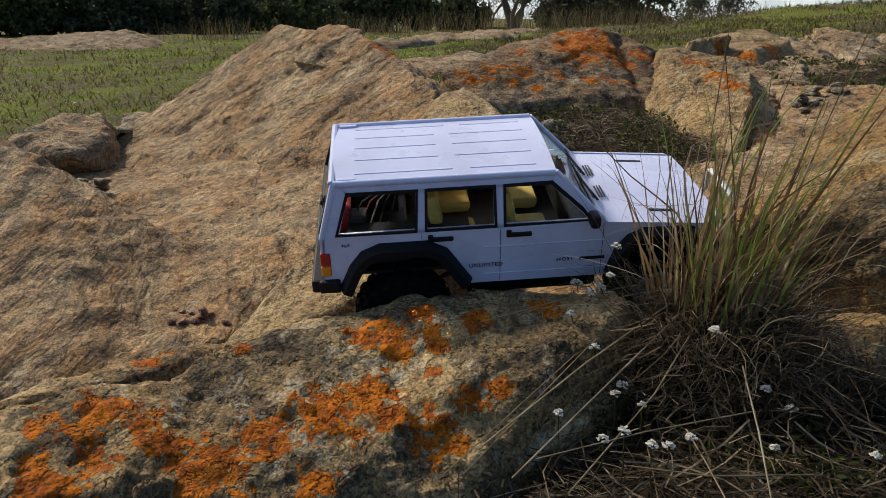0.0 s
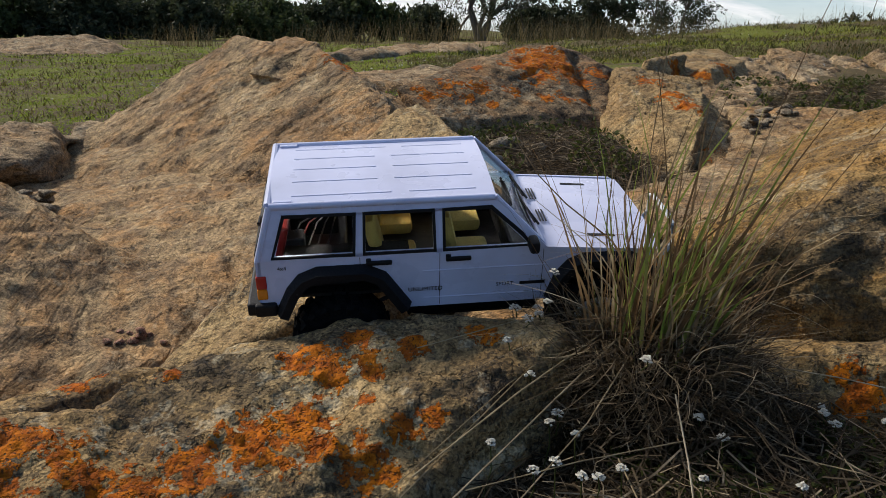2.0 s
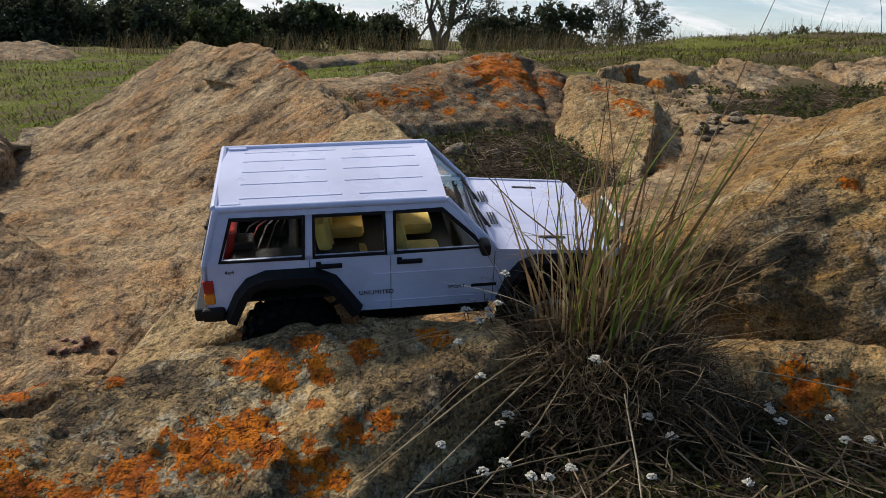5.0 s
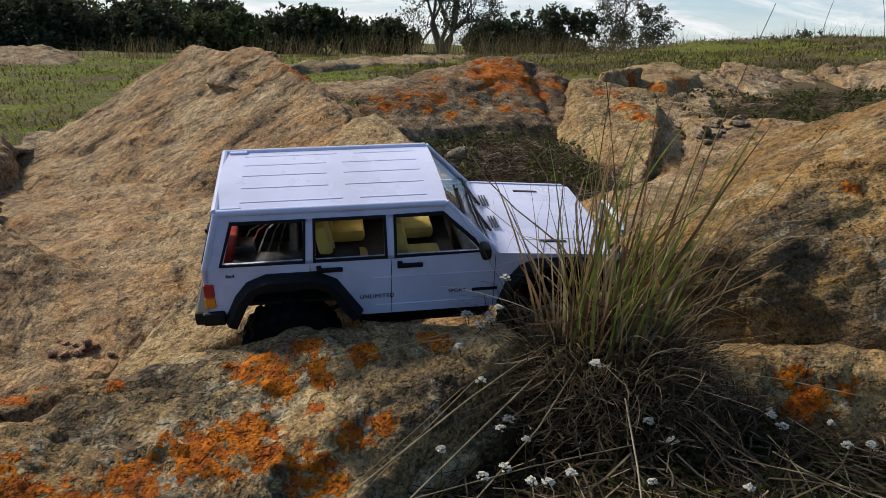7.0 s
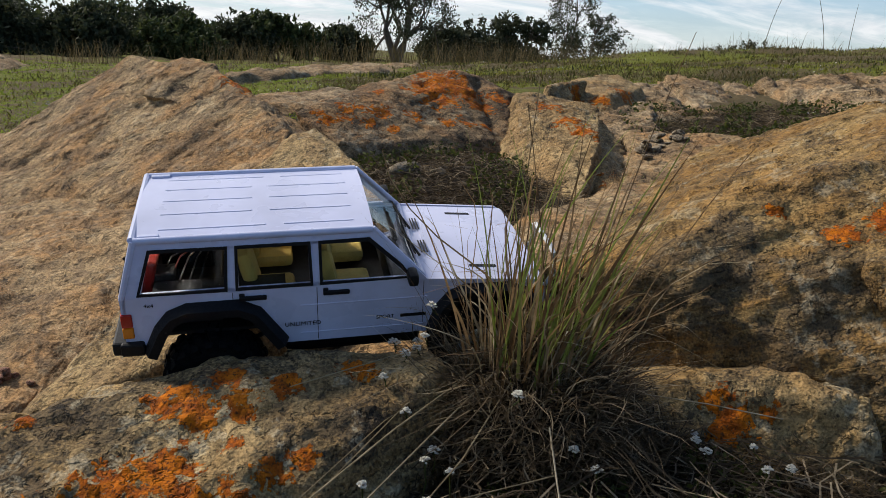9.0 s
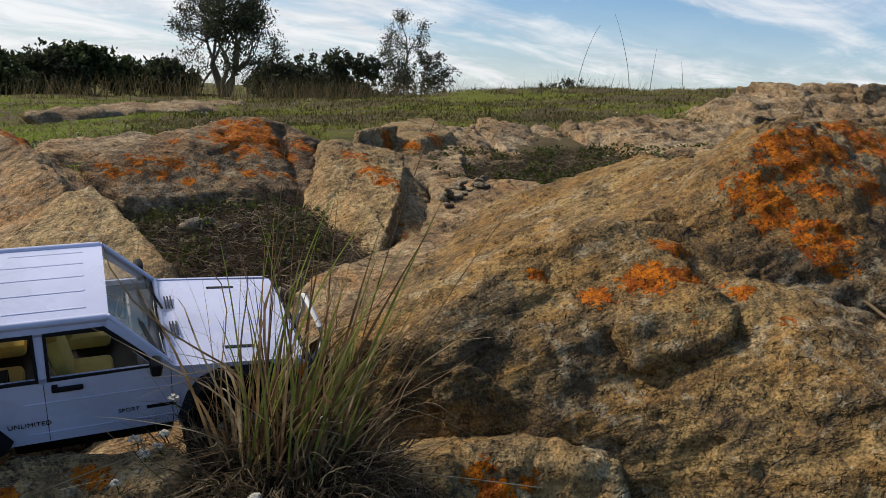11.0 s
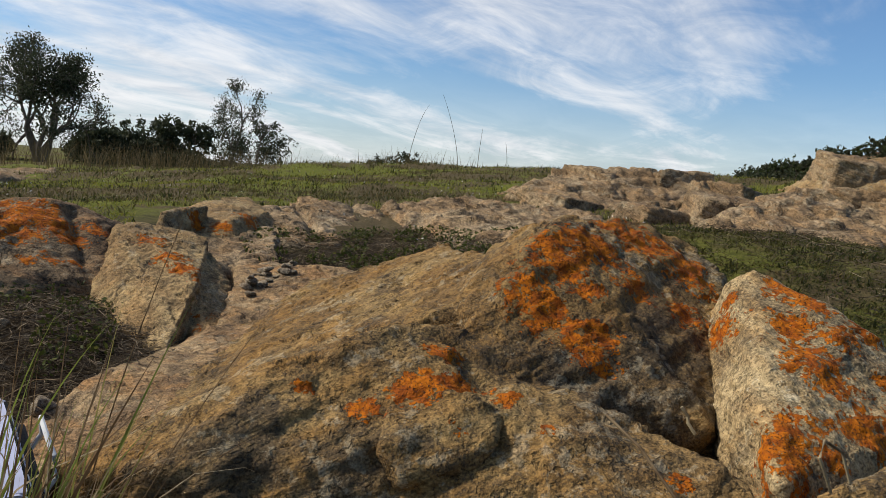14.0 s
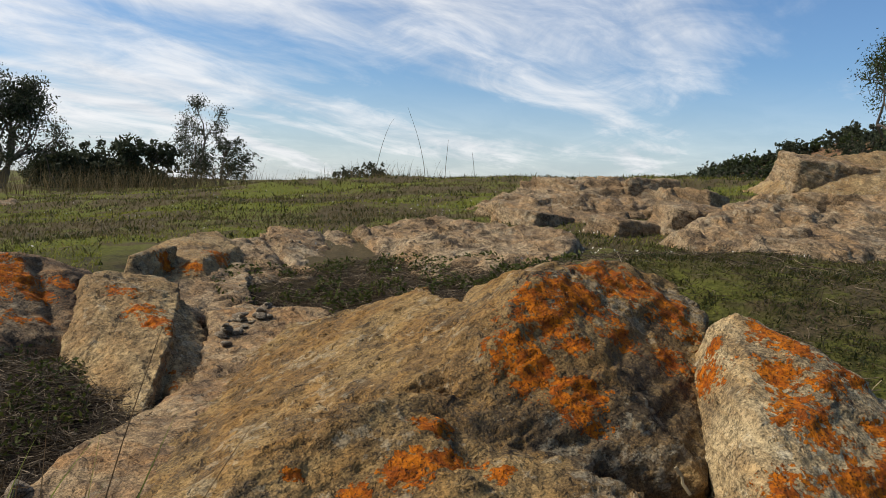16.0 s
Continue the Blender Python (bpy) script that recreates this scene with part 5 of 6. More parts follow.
    for s in (-1, 1):
        for arch in (REAR_ARCH, FRONT_ARCH):
            flare = part("wheel_arch_flare", arch_flare(arch, s), BLACK, car, soft=True)
            for x, z in arch[1:-1]:
                part("flare_bolt", box((0.003, 0.0016, 0.003), (x, s * 0.1125, z + 0.006), 0.0006), CHASSIS, flare)
        for x in (-0.109, -0.016):
            handle = part("door_handle", join_bm(box((0.030, 0.004, 0.0055), (x, s * 0.1025, 0.1160), 0.0014), box((0.006, 0.004, 0.009), (x - 0.012, s * 0.101, 0.1170), 0.001)), BLACK, car)
        for x, z0, z1 in ((-0.038, 0.052, 0.1235), (0.086, 0.052, 0.122), (-0.131, 0.114, 0.1235)):
            part("door_gap", box((0.0007, 0.001, z1 - z0), (x, s * 0.0998, (z0 + z1) / 2)), CHASSIS, car)
        part("side_crease", box((0.150, 0.0014, 0.0016), (0.017, s * 0.1003, 0.100), 0.0005), WHITE, car)
        part("side_crease", box((0.150, 0.0014, 0.0016), (0.017, s * 0.1003, 0.062), 0.0005), WHITE, car)
        part("side_crease", box((0.030, 0.0014, 0.0016), (-0.233, s * 0.1003, 0.0655), 0.0005), WHITE, car)
        mirror = part("mirror", join_bm(box((0.012, 0.022, 0.016), (0.070, s * 0.113, 0.136), 0.004), box((0.012, 0.012, 0.006), (0.072, s * 0.101, 0.129), 0.002)), BLACK, car, soft=True)
    tilt = pose(0, 0, 0, 90, 0, 0)
    lettering("UNLIMITED", 0.0078, pose(-0.076, -0.1006, 0.0725) @ tilt, car, BLACK)
    lettering("SPORT", 0.0070, pose(0.030, -0.1006, 0.0735) @ tilt, car, BLACK)
    lettering("4x4", 0.0068, pose(-0.226, -0.1006, 0.112) @ tilt, car, BLACK)
    part("badge_bar", box((0.031, 0.0006, 0.0042), (0.0745, -0.1003, 0.0755)), BLACK, car)
    # inside
    part("interior_tray", join_bm(box((0.30, 0.185, 0.004), (-0.075, 0, 0.070)), box((0.05, 0.18, 0.035), (0.075, 0, 0.100), 0.004), box((0.09, 0.16, 0.03), (-0.19, 0, 0.088), 0.003)), CHASSIS, car)
    for y in (-0.045, 0.045):
        for x, nm in ((0.005, "front_seat"), (-0.085, "rear_seat")):
            seat = part(nm, box((0.05, 0.052, 0.018), (x, y, 0.090), 0.006), SEAT, car, "mustard fabric seat", soft=True)
            part("seat_back", box((0.016, 0.052, 0.060), (x - 0.028, y, 0.125), 0.006, (0, -12, 0)), SEAT, seat, soft=True)
            part("headrest", box((0.012, 0.030, 0.016), (x - 0.036, y, 0.162), 0.005), SEAT, seat, soft=True)
    part("steering_wheel", lathe([(-0.001, 0.014), (0.001, 0.016), (0.003, 0.014), (0.001, 0.012), (-0.001, 0.014)], 20), BLACK, car).matrix_local = pose(0.045, 0.045, 0.118, 0, 0, 70)
    part("red_case", box((0.012, 0.12, 0.050), (-0.224, 0.0, 0.120), 0.003, (0, 14, 0)), RED_PLASTIC, car, "red plastic case in the boot")
    part("battery_box", box((0.06, 0.05, 0.03), (-0.185, 0.02, 0.115), 0.003), BLACK, car)
    part("wiring_block", box((0.03, 0.024, 0.02), (-0.21, -0.045, 0.118), 0.002), CHASSIS, car)
    for k in range(5):
        part("wire", tube([(-0.22 + k * 0.012, -0.07, 0.110), (-0.20 + k * 0.01, -0.03, 0.134), (-0.18 + k * 0.006, 0.0, 0.131)], 0.0010, 6), (CHASSIS, RED_PLASTIC, STEEL, CHASSIS, BLACK)[k], car)
    # inner wings, black so the arches fill with painted shade
    for s in (-1, 1):
        for x, z in ((-0.145, 0.1175), (0.160, 0.1015)):
            part("wheel_well", join_bm(box((0.146, 0.003, 0.062), (x, s * 0.058, z - 0.0335)), box((0.146, 0.040, 0.003), (x, s * 0.078, z))), BLACK, car)
    # running gear
    # black block added below the sills: stops sun, fills the gap with shade
    part("chassis_plate", box((0.165, 0.156, 0.032), (0.006, 0, 0.034), 0.006), BLACK, car)
    part("frame_rails", join_bm(*[box((0.44, 0.010, 0.014), (0, y, 0.052), 0.002) for y in (-0.032, 0.032)], box((0.10, 0.05, 0.022), (0.0, 0, 0.046), 0.004)), CHASSIS, car)
    for x, tag in ((-0.1565, -1), (0.1565, 1)):
        zr, zl = WHEEL_Z[(tag, -1)], WHEEL_Z[(tag, 1)]
        axle = part("axle", join_bm(tube([(x, -0.088, zr), (x, 0.088, zl)], 0.008, 12), box((0.02, 0.05, 0.02), (x, 0.01, (zr + zl) / 2), 0.006)), CHASSIS, car)
        part("diff_cover", box((0.036, 0.030, 0.034), (x - 0.006, 0.012, (zr + zl) / 2), 0.008), RED_PLASTIC if tag < 0 else CHASSIS, axle, "red axle cover" if tag < 0 else "")
        for y in (-0.05, 0.05):
            part("shock_absorber", tube([(x - tag * 0.02, y, 0.10), (x, y, (zr + zl) / 2)], 0.005, 10), CHASSIS, axle)
            part("link_rod", tube([(x - tag * 0.005, y * 0.9, (zr + zl) / 2 - 0.004), (x - tag * 0.12, y * 0.6, 0.046)], 0.003, 8), CHASSIS, axle)
        for s in (-1, 1):
            wheel(car, x, s * 0.0945, WHEEL_Z[(tag, s)], s, 13 * tag + 7 * s)
    return car


WHEEL_Z = {(-1, -1): 0.012, (-1, 1): 0.004, (1, -1): 0.026, (1, 1): 0.006}
toy_car(pose(0.1700, 0.9828, 0.2722, 15.06, -3.69, 13.85))

# ---- stones ----
def pebble(name, x, y, z, size, mat, label, seed):
    local = random.Random(seed)
    bm = bmesh.new()
    bmesh.ops.create_icosphere(bm, subdivisions=3, radius=1.0)
    cuts = [(Vector((local.gauss(0, 1), local.gauss(0, 1), local.gauss(0, 1))).normalized(), local.uniform(0.45, 0.8)) for _ in range(9)]
    for v in bm.verts:
        for n, d in cuts:
            over = v.co.dot(n) - d
            if over > 0:
                v.co -= n * over * 0.92
        v.co += v.co.normalized() * 0.05 * noise.fractal(v.co * 2.5 + Vector((seed, 0, 0)), 1.0, 2.0, 3)
        v.co = Vector((v.co.x * size, v.co.y * size * local.uniform(0.78, 0.8), v.co.z * size * 0.55))
    bmesh.ops.rotate(bm, cent=(0, 0, 0), matrix=Matrix.Rotation(local.uniform(0, 6.3), 3, "Z"), verts=bm.verts)
    ob = part(name, bm, mat, None, "", True)
    ob.location = (x, y, z + size * 0.25)
    return tagged(ob, label, "stone", "loose stones")


GREY_STONE = rock_material("grey_stone", (0.34, 0.275, 0.19), (0.27, 0.205, 0.13), (0.17, 0.135, 0.09), 0.5, 0.2, lichen=0.0, white=0.3, scale=2.0)
RED_STONE = rock_material("red_stone", (0.34, 0.19, 0.13), (0.30, 0.14, 0.09), (0.20, 0.10, 0.07), 0.2, 0.2, lichen=0.0, white=0.1, scale=2.0)


def drop(x, y, start=1.5):
    """Height of the topmost thing under a place."""
    hit = scene.ray_cast(bpy.context.evaluated_depsgraph_get(), Vector((x, y, start)), Vector((0, 0, -1)))
    return hit[1].z if hit[0] else 0.0


bpy.context.view_layer.update()
for k in range(26):
    u = random.random()
    x, y = 0.17 + 0.14 * u + random.gauss(0, 0.018), 1.18 + 0.26 * u + random.gauss(0, 0.018)
    pebble("stone", x, y, drop(x, y, 0.33) if y > 1.2 else 0.215, random.uniform(0.007, 0.019), GREY_STONE, "small loose grey-brown stone in the gully", k)
for x, y, r in ((0.255, 1.36, 0.026), (0.35, 1.32, 0.022), (0.182, 1.946, 0.05), (0.26, 1.93, 0.028), (0.39, 1.46, 0.032), (0.40, 2.02, 0.018), (0.33, 1.85, 0.016), (0.47, 1.72, 0.018)):
    pebble("flat_stone", x, y, drop(x, y, 0.6), r, GREY_STONE, "flat pale stone lying in dead grass", int(r * 900))
for k in range(9):
    x, y = -0.315 + random.gauss(0, 0.018), 1.005 + random.gauss(0, 0.012)
    pebble("red_stone", x, y, drop(x, y), random.uniform(0.007, 0.013), RED_STONE, "small reddish broken stone on the bedrock", 50 + k)
for k in range(30):
    u, w = random.random(), random.random()
    x, y = 0.78 + 0.26 * u + random.gauss(0, 0.02), 2.1 + 0.32 * u + 0.12 * w
    pebble("stone_chip", x, y, drop(x, y), random.uniform(0.008, 0.024), GREY_STONE, "loose grey rock chip in the gully head", 80 + k)
for k in range(10):
    x, y = -0.95 + random.gauss(0, 0.05), 1.72 + random.gauss(0, 0.05)
    pebble("pale_stone", x, y, drop(x, y), random.uniform(0.018, 0.045), GREY_STONE, "pale grey loose stone beside the slab", 120 + k)

# ---- blades, leaves and litter ----
def leaf_material(name, one, two, three, rough=0.7, per="island", start=0.6, through_light=0.35):
    m, n = material(name)
    c = n.coords()
    if per == "island":
        pick = n.add("ShaderNodeNewGeometry").outputs["Random Per Island"]
    else:
        pick = n.add("ShaderNodeObjectInfo").outputs["Random"]
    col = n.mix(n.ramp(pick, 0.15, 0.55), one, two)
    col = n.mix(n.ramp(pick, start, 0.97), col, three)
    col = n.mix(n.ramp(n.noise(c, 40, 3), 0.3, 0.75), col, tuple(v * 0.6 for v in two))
    front = n.finish(col, rough, gloss=0.2)
    glow = n.add("ShaderNodeBsdfTranslucent", {"Color": col})
    both = n.add("ShaderNodeMixShader", {0: through_light, 1: front.outputs[0], 2: glow.outputs[0]})
    out = n.add("ShaderNodeOutputMaterial")
    m.node_tree.links.new(both.outputs[0], out.inputs[0])
    out.is_active_output = True
    return m


GREEN_BLADE = leaf_material("green_grass_blade", (0.16, 0.23, 0.036), (0.24, 0.28, 0.055), (0.31, 0.26, 0.08), per="object")
DRY_BLADE = leaf_material("dry_grass_blade", (0.28, 0.18, 0.085), (0.17, 0.10, 0.045), (0.46, 0.37, 0.22), per="object")
# dead grass, its darkest tones also painting in shade inside the tuft
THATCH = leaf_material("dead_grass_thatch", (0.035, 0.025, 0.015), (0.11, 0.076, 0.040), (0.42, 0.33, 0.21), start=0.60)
STRAW = leaf_material("straw", (0.42, 0.33, 0.19), (0.32, 0.24, 0.13), (0.50, 0.43, 0.30), per="object")
LITTER = leaf_material("leaf_litter", (0.030, 0.022, 0.013), (0.095, 0.067, 0.036), (0.40, 0.31, 0.20), start=0.66)
WEED = leaf_material("low_green_weed", (0.035, 0.045, 0.010), (0.075, 0.088, 0.018), (0.14, 0.14, 0.035))
MEADOW = leaf_material("meadow_grass", (0.18, 0.20, 0.020), (0.27, 0.28, 0.032), (0.34, 0.28, 0.07))
MEADOW_DRY = leaf_material("dry_meadow_grass", (0.075, 0.062, 0.024), (0.145, 0.11, 0.048), (0.26, 0.20, 0.105))
CORE_BLACK = plain("black_core", (0.016, 0.012, 0.009), 0.95, gloss=0.1, grain=0.004, grain_scale=120)
PETAL = plain("white_petal", (0.58, 0.54, 0.44), 0.7, gloss=0.2)


def ribbons(base, lean, length, width, droop, bend=0.0, steps=7, curl=None):
    """Many blades in one (verts, faces): base (n, 3), lean (n, 2) sideways drift, droop downward curl."""
    n = len(base)
    t = np.linspace(0, 1, steps + 1)[None, :, None]
    up = np.sqrt(np.maximum(0.05, 1 - (lean**2).sum(1)))[:, None]
    way = np.c_[lean, up]
    mid = base[:, None] + way[:, None] * (length[:, None, None] * t)
    out = np.c_[lean, np.zeros(n)]
    out /= np.linalg.norm(out, axis=1)[:, None] + 1e-9
    mid = mid + out[:, None] * (droop * length)[:, None, None] * t**2 * 0.8
    mid[:, :, 2] -= (droop * length)[:, None] * t[:, :, 0] ** 2.4 * 0.75
    if curl is not None:
        phase = rng.uniform(0, 6.3, (n, 1))
        turns = rng.uniform(3, 8, (n, 1))
        amp = (curl * length)[:, None] * t[:, :, 0] ** 1.5
        mid[:, :, 0] += amp * np.sin(phase + turns * t[:, :, 0])
        mid[:, :, 1] += amp * np.cos(phase + turns * t[:, :, 0])
        mid[:, :, 2] += 0.6 * amp * np.sin(phase * 2 + turns * 1.2 * t[:, :, 0])
    face = rng.uniform(0, math.pi, n)
    side = np.c_[np.cos(face), np.sin(face), 0.2 * np.ones(n)][:, None] * (width[:, None, None] * 0.5 * (1.02 - t**1.6))
    verts = np.stack([mid - side, mid + side], 2).reshape(-1, 3)
    k = np.arange(n)[:, None] * (steps + 1) * 2 + np.arange(steps)[None] * 2
    faces = np.stack([k, k + 1, k + 3, k + 2], -1).reshape(-1, 4)
    return verts, faces


def strands(centres, way, length, width, arc):
    """Loose lying straws: bowed ribbons round their centres."""
    n, steps = len(centres), 3
    t = np.linspace(-0.5, 0.5, steps + 1)[None, :, None]
    side = np.cross(way, (0, 0, 1.0))
    side /= np.linalg.norm(side, axis=1)[:, None] + 1e-9
    mid = centres[:, None] + way[:, None] * length[:, None, None] * t + side[:, None] * (arc * length)[:, None, None] * (t**2 - 0.1)
    lift = np.cross(side, way)
    tilt = rng.uniform(-0.9, 0.9, n)
    edge = (side * np.cos(tilt)[:, None] + lift * np.sin(tilt)[:, None])[:, None] * (width[:, None, None] * 0.5)
    verts = np.stack([mid - edge, mid + edge], 2).reshape(-1, 3)
    k = np.arange(n)[:, None] * (steps + 1) * 2 + np.arange(steps)[None] * 2
    return verts, np.stack([k, k + 1, k + 3, k + 2], -1).reshape(-1, 4)


def leaflets(centres, size):
    """Small folded leaves, each a tilted quad."""
    n = len(centres)
    a = rng.normal(size=(n, 3))
    a /= np.linalg.norm(a, axis=1)[:, None]
    b = np.cross(a, rng.normal(size=(n, 3)))
    b /= np.linalg.norm(b, axis=1)[:, None]
    s = size[:, None]
    verts = np.stack([centres - a * s, centres + b * s * 0.45, centres + a * s, centres - b * s * 0.45], 1).reshape(-1, 3)
    return verts, np.arange(n * 4).reshape(-1, 4)


def stuff(name, data, mat, label, category):
    return tagged(new(name, mesh_from(name, *data, mat, False)), label, category, kind="stuff")


TUFT = Vector((0.405, 0.82, 0.225))


def grass_tuft():
    tuft = empty("grass_tuft", Matrix.Translation(TUFT))
    tagged(tuft, "tall wild grass tuft, green blades among dry straw-coloured ones", "grass tuft")
    # black core added to stop light and darken the tuft's foot
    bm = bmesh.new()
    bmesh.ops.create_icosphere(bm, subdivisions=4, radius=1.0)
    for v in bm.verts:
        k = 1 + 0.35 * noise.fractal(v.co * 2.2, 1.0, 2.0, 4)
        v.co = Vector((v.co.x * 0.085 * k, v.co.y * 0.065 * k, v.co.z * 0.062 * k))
    part("root_clump", bm, CORE_BLACK, tuft, soft=True)
    n = 210
    r, a = 0.058 * np.sqrt(rng.random(n)), rng.uniform(0, 2 * math.pi, n)
    base = np.c_[r * np.cos(a) * 1.25, r * np.sin(a) * 0.8, 0.02 + 0.06 * rng.random(n)]
    lean = np.c_[0.09 + 3.0 * base[:, 0] + rng.normal(0, 0.12, n), 2.0 * base[:, 1] + rng.normal(0, 0.12, n)].clip(-0.75, 0.75)
    length = rng.uniform(0.10, 0.34, n) * (1 - 0.5 * np.abs(lean[:, 0]).clip(0, 0.6))
    length[:16] = rng.uniform(0.30, 0.38, 16)
    width = rng.uniform(0.0022, 0.0046, n)
    droop = rng.uniform(0.0, 0.25, n)
    curl = np.zeros(n)
    curly = rng.random(n) < 0.40
    curl[curly] = rng.uniform(0.06, 0.20, curly.sum())
    for k in range(n):
        one = slice(k, k + 1)
        verts, faces = ribbons(base[one], lean[one], length[one], width[one], droop[one] + (0.35 if curly[k] else 0), steps=10, curl=curl[one] if curly[k] else None)
        green = not curly[k] and rng.random() < 0.55 + 2.5 * base[k, 0]
        ob = new("blade", mesh_from("blade", verts, faces, GREEN_BLADE if green else DRY_BLADE))
        ob.parent = tuft
    # pale dead blades curling out of the clump
    n = 46
    r, a = 0.07 * np.sqrt(rng.random(n)), rng.uniform(0, 2 * math.pi, n)
    base = np.c_[r * np.cos(a) * 1.2, r * np.sin(a) * 0.8, rng.uniform(0.02, 0.09, n)]
    lean = np.c_[np.cos(a), np.sin(a)] * rng.uniform(0.1, 0.6, n)[:, None]
    for k in range(n):
        one = slice(k, k + 1)
        verts, faces = ribbons(base[one], lean[one], rng.uniform(0.07, 0.18, 1), rng.uniform(0.0016, 0.0030, 1), rng.uniform(0.3, 1.0, 1), steps=14, curl=rng.uniform(0.10, 0.30, 1))
        new("curled_blade", mesh_from("curled_blade", verts, faces, STRAW)).parent = tuft
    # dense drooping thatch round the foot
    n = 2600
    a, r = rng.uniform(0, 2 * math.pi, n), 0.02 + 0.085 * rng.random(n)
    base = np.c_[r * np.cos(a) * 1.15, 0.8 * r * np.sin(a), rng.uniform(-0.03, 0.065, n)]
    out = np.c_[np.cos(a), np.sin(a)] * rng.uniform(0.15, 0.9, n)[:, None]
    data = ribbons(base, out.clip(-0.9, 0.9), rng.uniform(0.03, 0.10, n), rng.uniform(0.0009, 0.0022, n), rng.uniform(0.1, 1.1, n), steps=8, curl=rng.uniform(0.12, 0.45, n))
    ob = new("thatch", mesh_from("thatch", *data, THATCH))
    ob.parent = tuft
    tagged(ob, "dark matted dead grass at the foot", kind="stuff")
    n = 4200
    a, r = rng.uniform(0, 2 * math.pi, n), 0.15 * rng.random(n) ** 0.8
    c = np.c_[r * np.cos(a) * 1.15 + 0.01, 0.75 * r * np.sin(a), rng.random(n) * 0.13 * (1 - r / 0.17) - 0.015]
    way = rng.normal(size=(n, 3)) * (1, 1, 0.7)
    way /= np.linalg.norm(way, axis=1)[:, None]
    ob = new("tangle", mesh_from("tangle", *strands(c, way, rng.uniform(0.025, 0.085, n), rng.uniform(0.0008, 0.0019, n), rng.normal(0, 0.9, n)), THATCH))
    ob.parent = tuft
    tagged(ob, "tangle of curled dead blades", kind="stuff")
    # flowering stalks
    for x, y, h, dx, dy in ((0.05, 0.03, 0.44, 0.10, 0.02), (-0.03, 0.02, 0.40, 0.02, 0.03), (0.02, -0.03, 0.36, -0.05, 0.0), (0.07, 0.0, 0.34, 0.16, 0.02)):
        pts = [(x + dx * (k / 8) ** 1.5, y + dy * k / 8, h * k / 8) for k in range(9)]
        ob = part("stalk", tube(pts, 0.0011, 5, [1 - 0.08 * k for k in range(9)]), DRY_BLADE, tuft)


grass_tuft()


def straw(points, r):
    ob = part("straw", tube(points, r, 5), STRAW)
    return tagged(ob, "long bleached dry grass stem lying on the litter", "straw", "fallen straws")


for pts in (((0.36, 0.86, 0.29), (0.27, 0.74, 0.275), (0.156, 0.572, 0.205)), ((0.37, 0.87, 0.30), (0.25, 0.72, 0.265), (0.13, 0.557, 0.20)), ((0.35, 0.87, 0.305), (0.25, 0.81, 0.30), (0.15, 0.745, 0.285)),
            ((0.415, 0.708, 0.275), (0.418, 0.63, 0.245), (0.416, 0.54, 0.215)), ((0.22, 0.595, 0.215), (0.32, 0.63, 0.235), (0.42, 0.67, 0.245)), ((0.30, 0.60, 0.215), (0.37, 0.585, 0.222), (0.46, 0.60, 0.225)),
            ((0.50, 0.85, 0.26), (0.60, 0.80, 0.27), (0.68, 0.79, 0.262)), ((0.36, 0.66, 0.225), (0.37, 0.60, 0.225), (0.39, 0.52, 0.21)), ((0.52, 0.70, 0.225), (0.58, 0.66, 0.235), (0.66, 0.62, 0.22)), ((0.37, 0.80, 0.30), (0.30, 0.70, 0.265), (0.20, 0.575, 0.205)), ((0.38, 0.78, 0.29), (0.33, 0.68, 0.25), (0.25, 0.56, 0.205)), ((0.35, 0.80, 0.30), (0.26, 0.70, 0.265), (0.17, 0.60, 0.22))):
    straw(pts, random.uniform(0.0006, 0.0011))


for pts in (((0.985, 0.602, 0.452), (0.975, 0.65, 0.485), (0.968, 0.70, 0.502)), ((1.13, 0.56, 0.465), (1.11, 0.56, 0.50), (1.125, 0.57, 0.512), (1.15, 0.57, 0.50), (1.16, 0.565, 0.47))):
    tagged(part("bent_stem", tube(pts, 0.0016, 6), DRY_BLADE), "bent brown grass stem rising beside the rock", "grass stem", "bent stems")
tagged(part("twig", tube([(1.228, 0.862, 0.415), (1.222, 0.872, 0.428), (1.224, 0.876, 0.436), (1.216, 0.881, 0.448)], 0.0026, 6), STRAW), "bleached crooked twig in the rock cleft", "twig")


def litter(name, x0, x1, y0, y1, count, lift, mat, label, long=(0.02, 0.07), wide=(0.0008, 0.002), keep=None):
    xy = np.c_[rng.uniform(x0, x1, count), rng.uniform(y0, y1, count)]
    if keep is not None:
        xy = xy[keep(xy)]
    n = len(xy)
    c = np.c_[xy, land(xy) + rng.random(n) ** 1.6 * lift]
    a = rng.uniform(0, 2 * math.pi, n)
    way = np.c_[np.cos(a), np.sin(a), rng.normal(0, 0.28, n)]
    way /= np.linalg.norm(way, axis=1)[:, None]
    return stuff(name, strands(c, way, rng.uniform(*long, n), rng.uniform(*wide, n), rng.normal(0, 0.5, n)), mat, label, "dead grass")


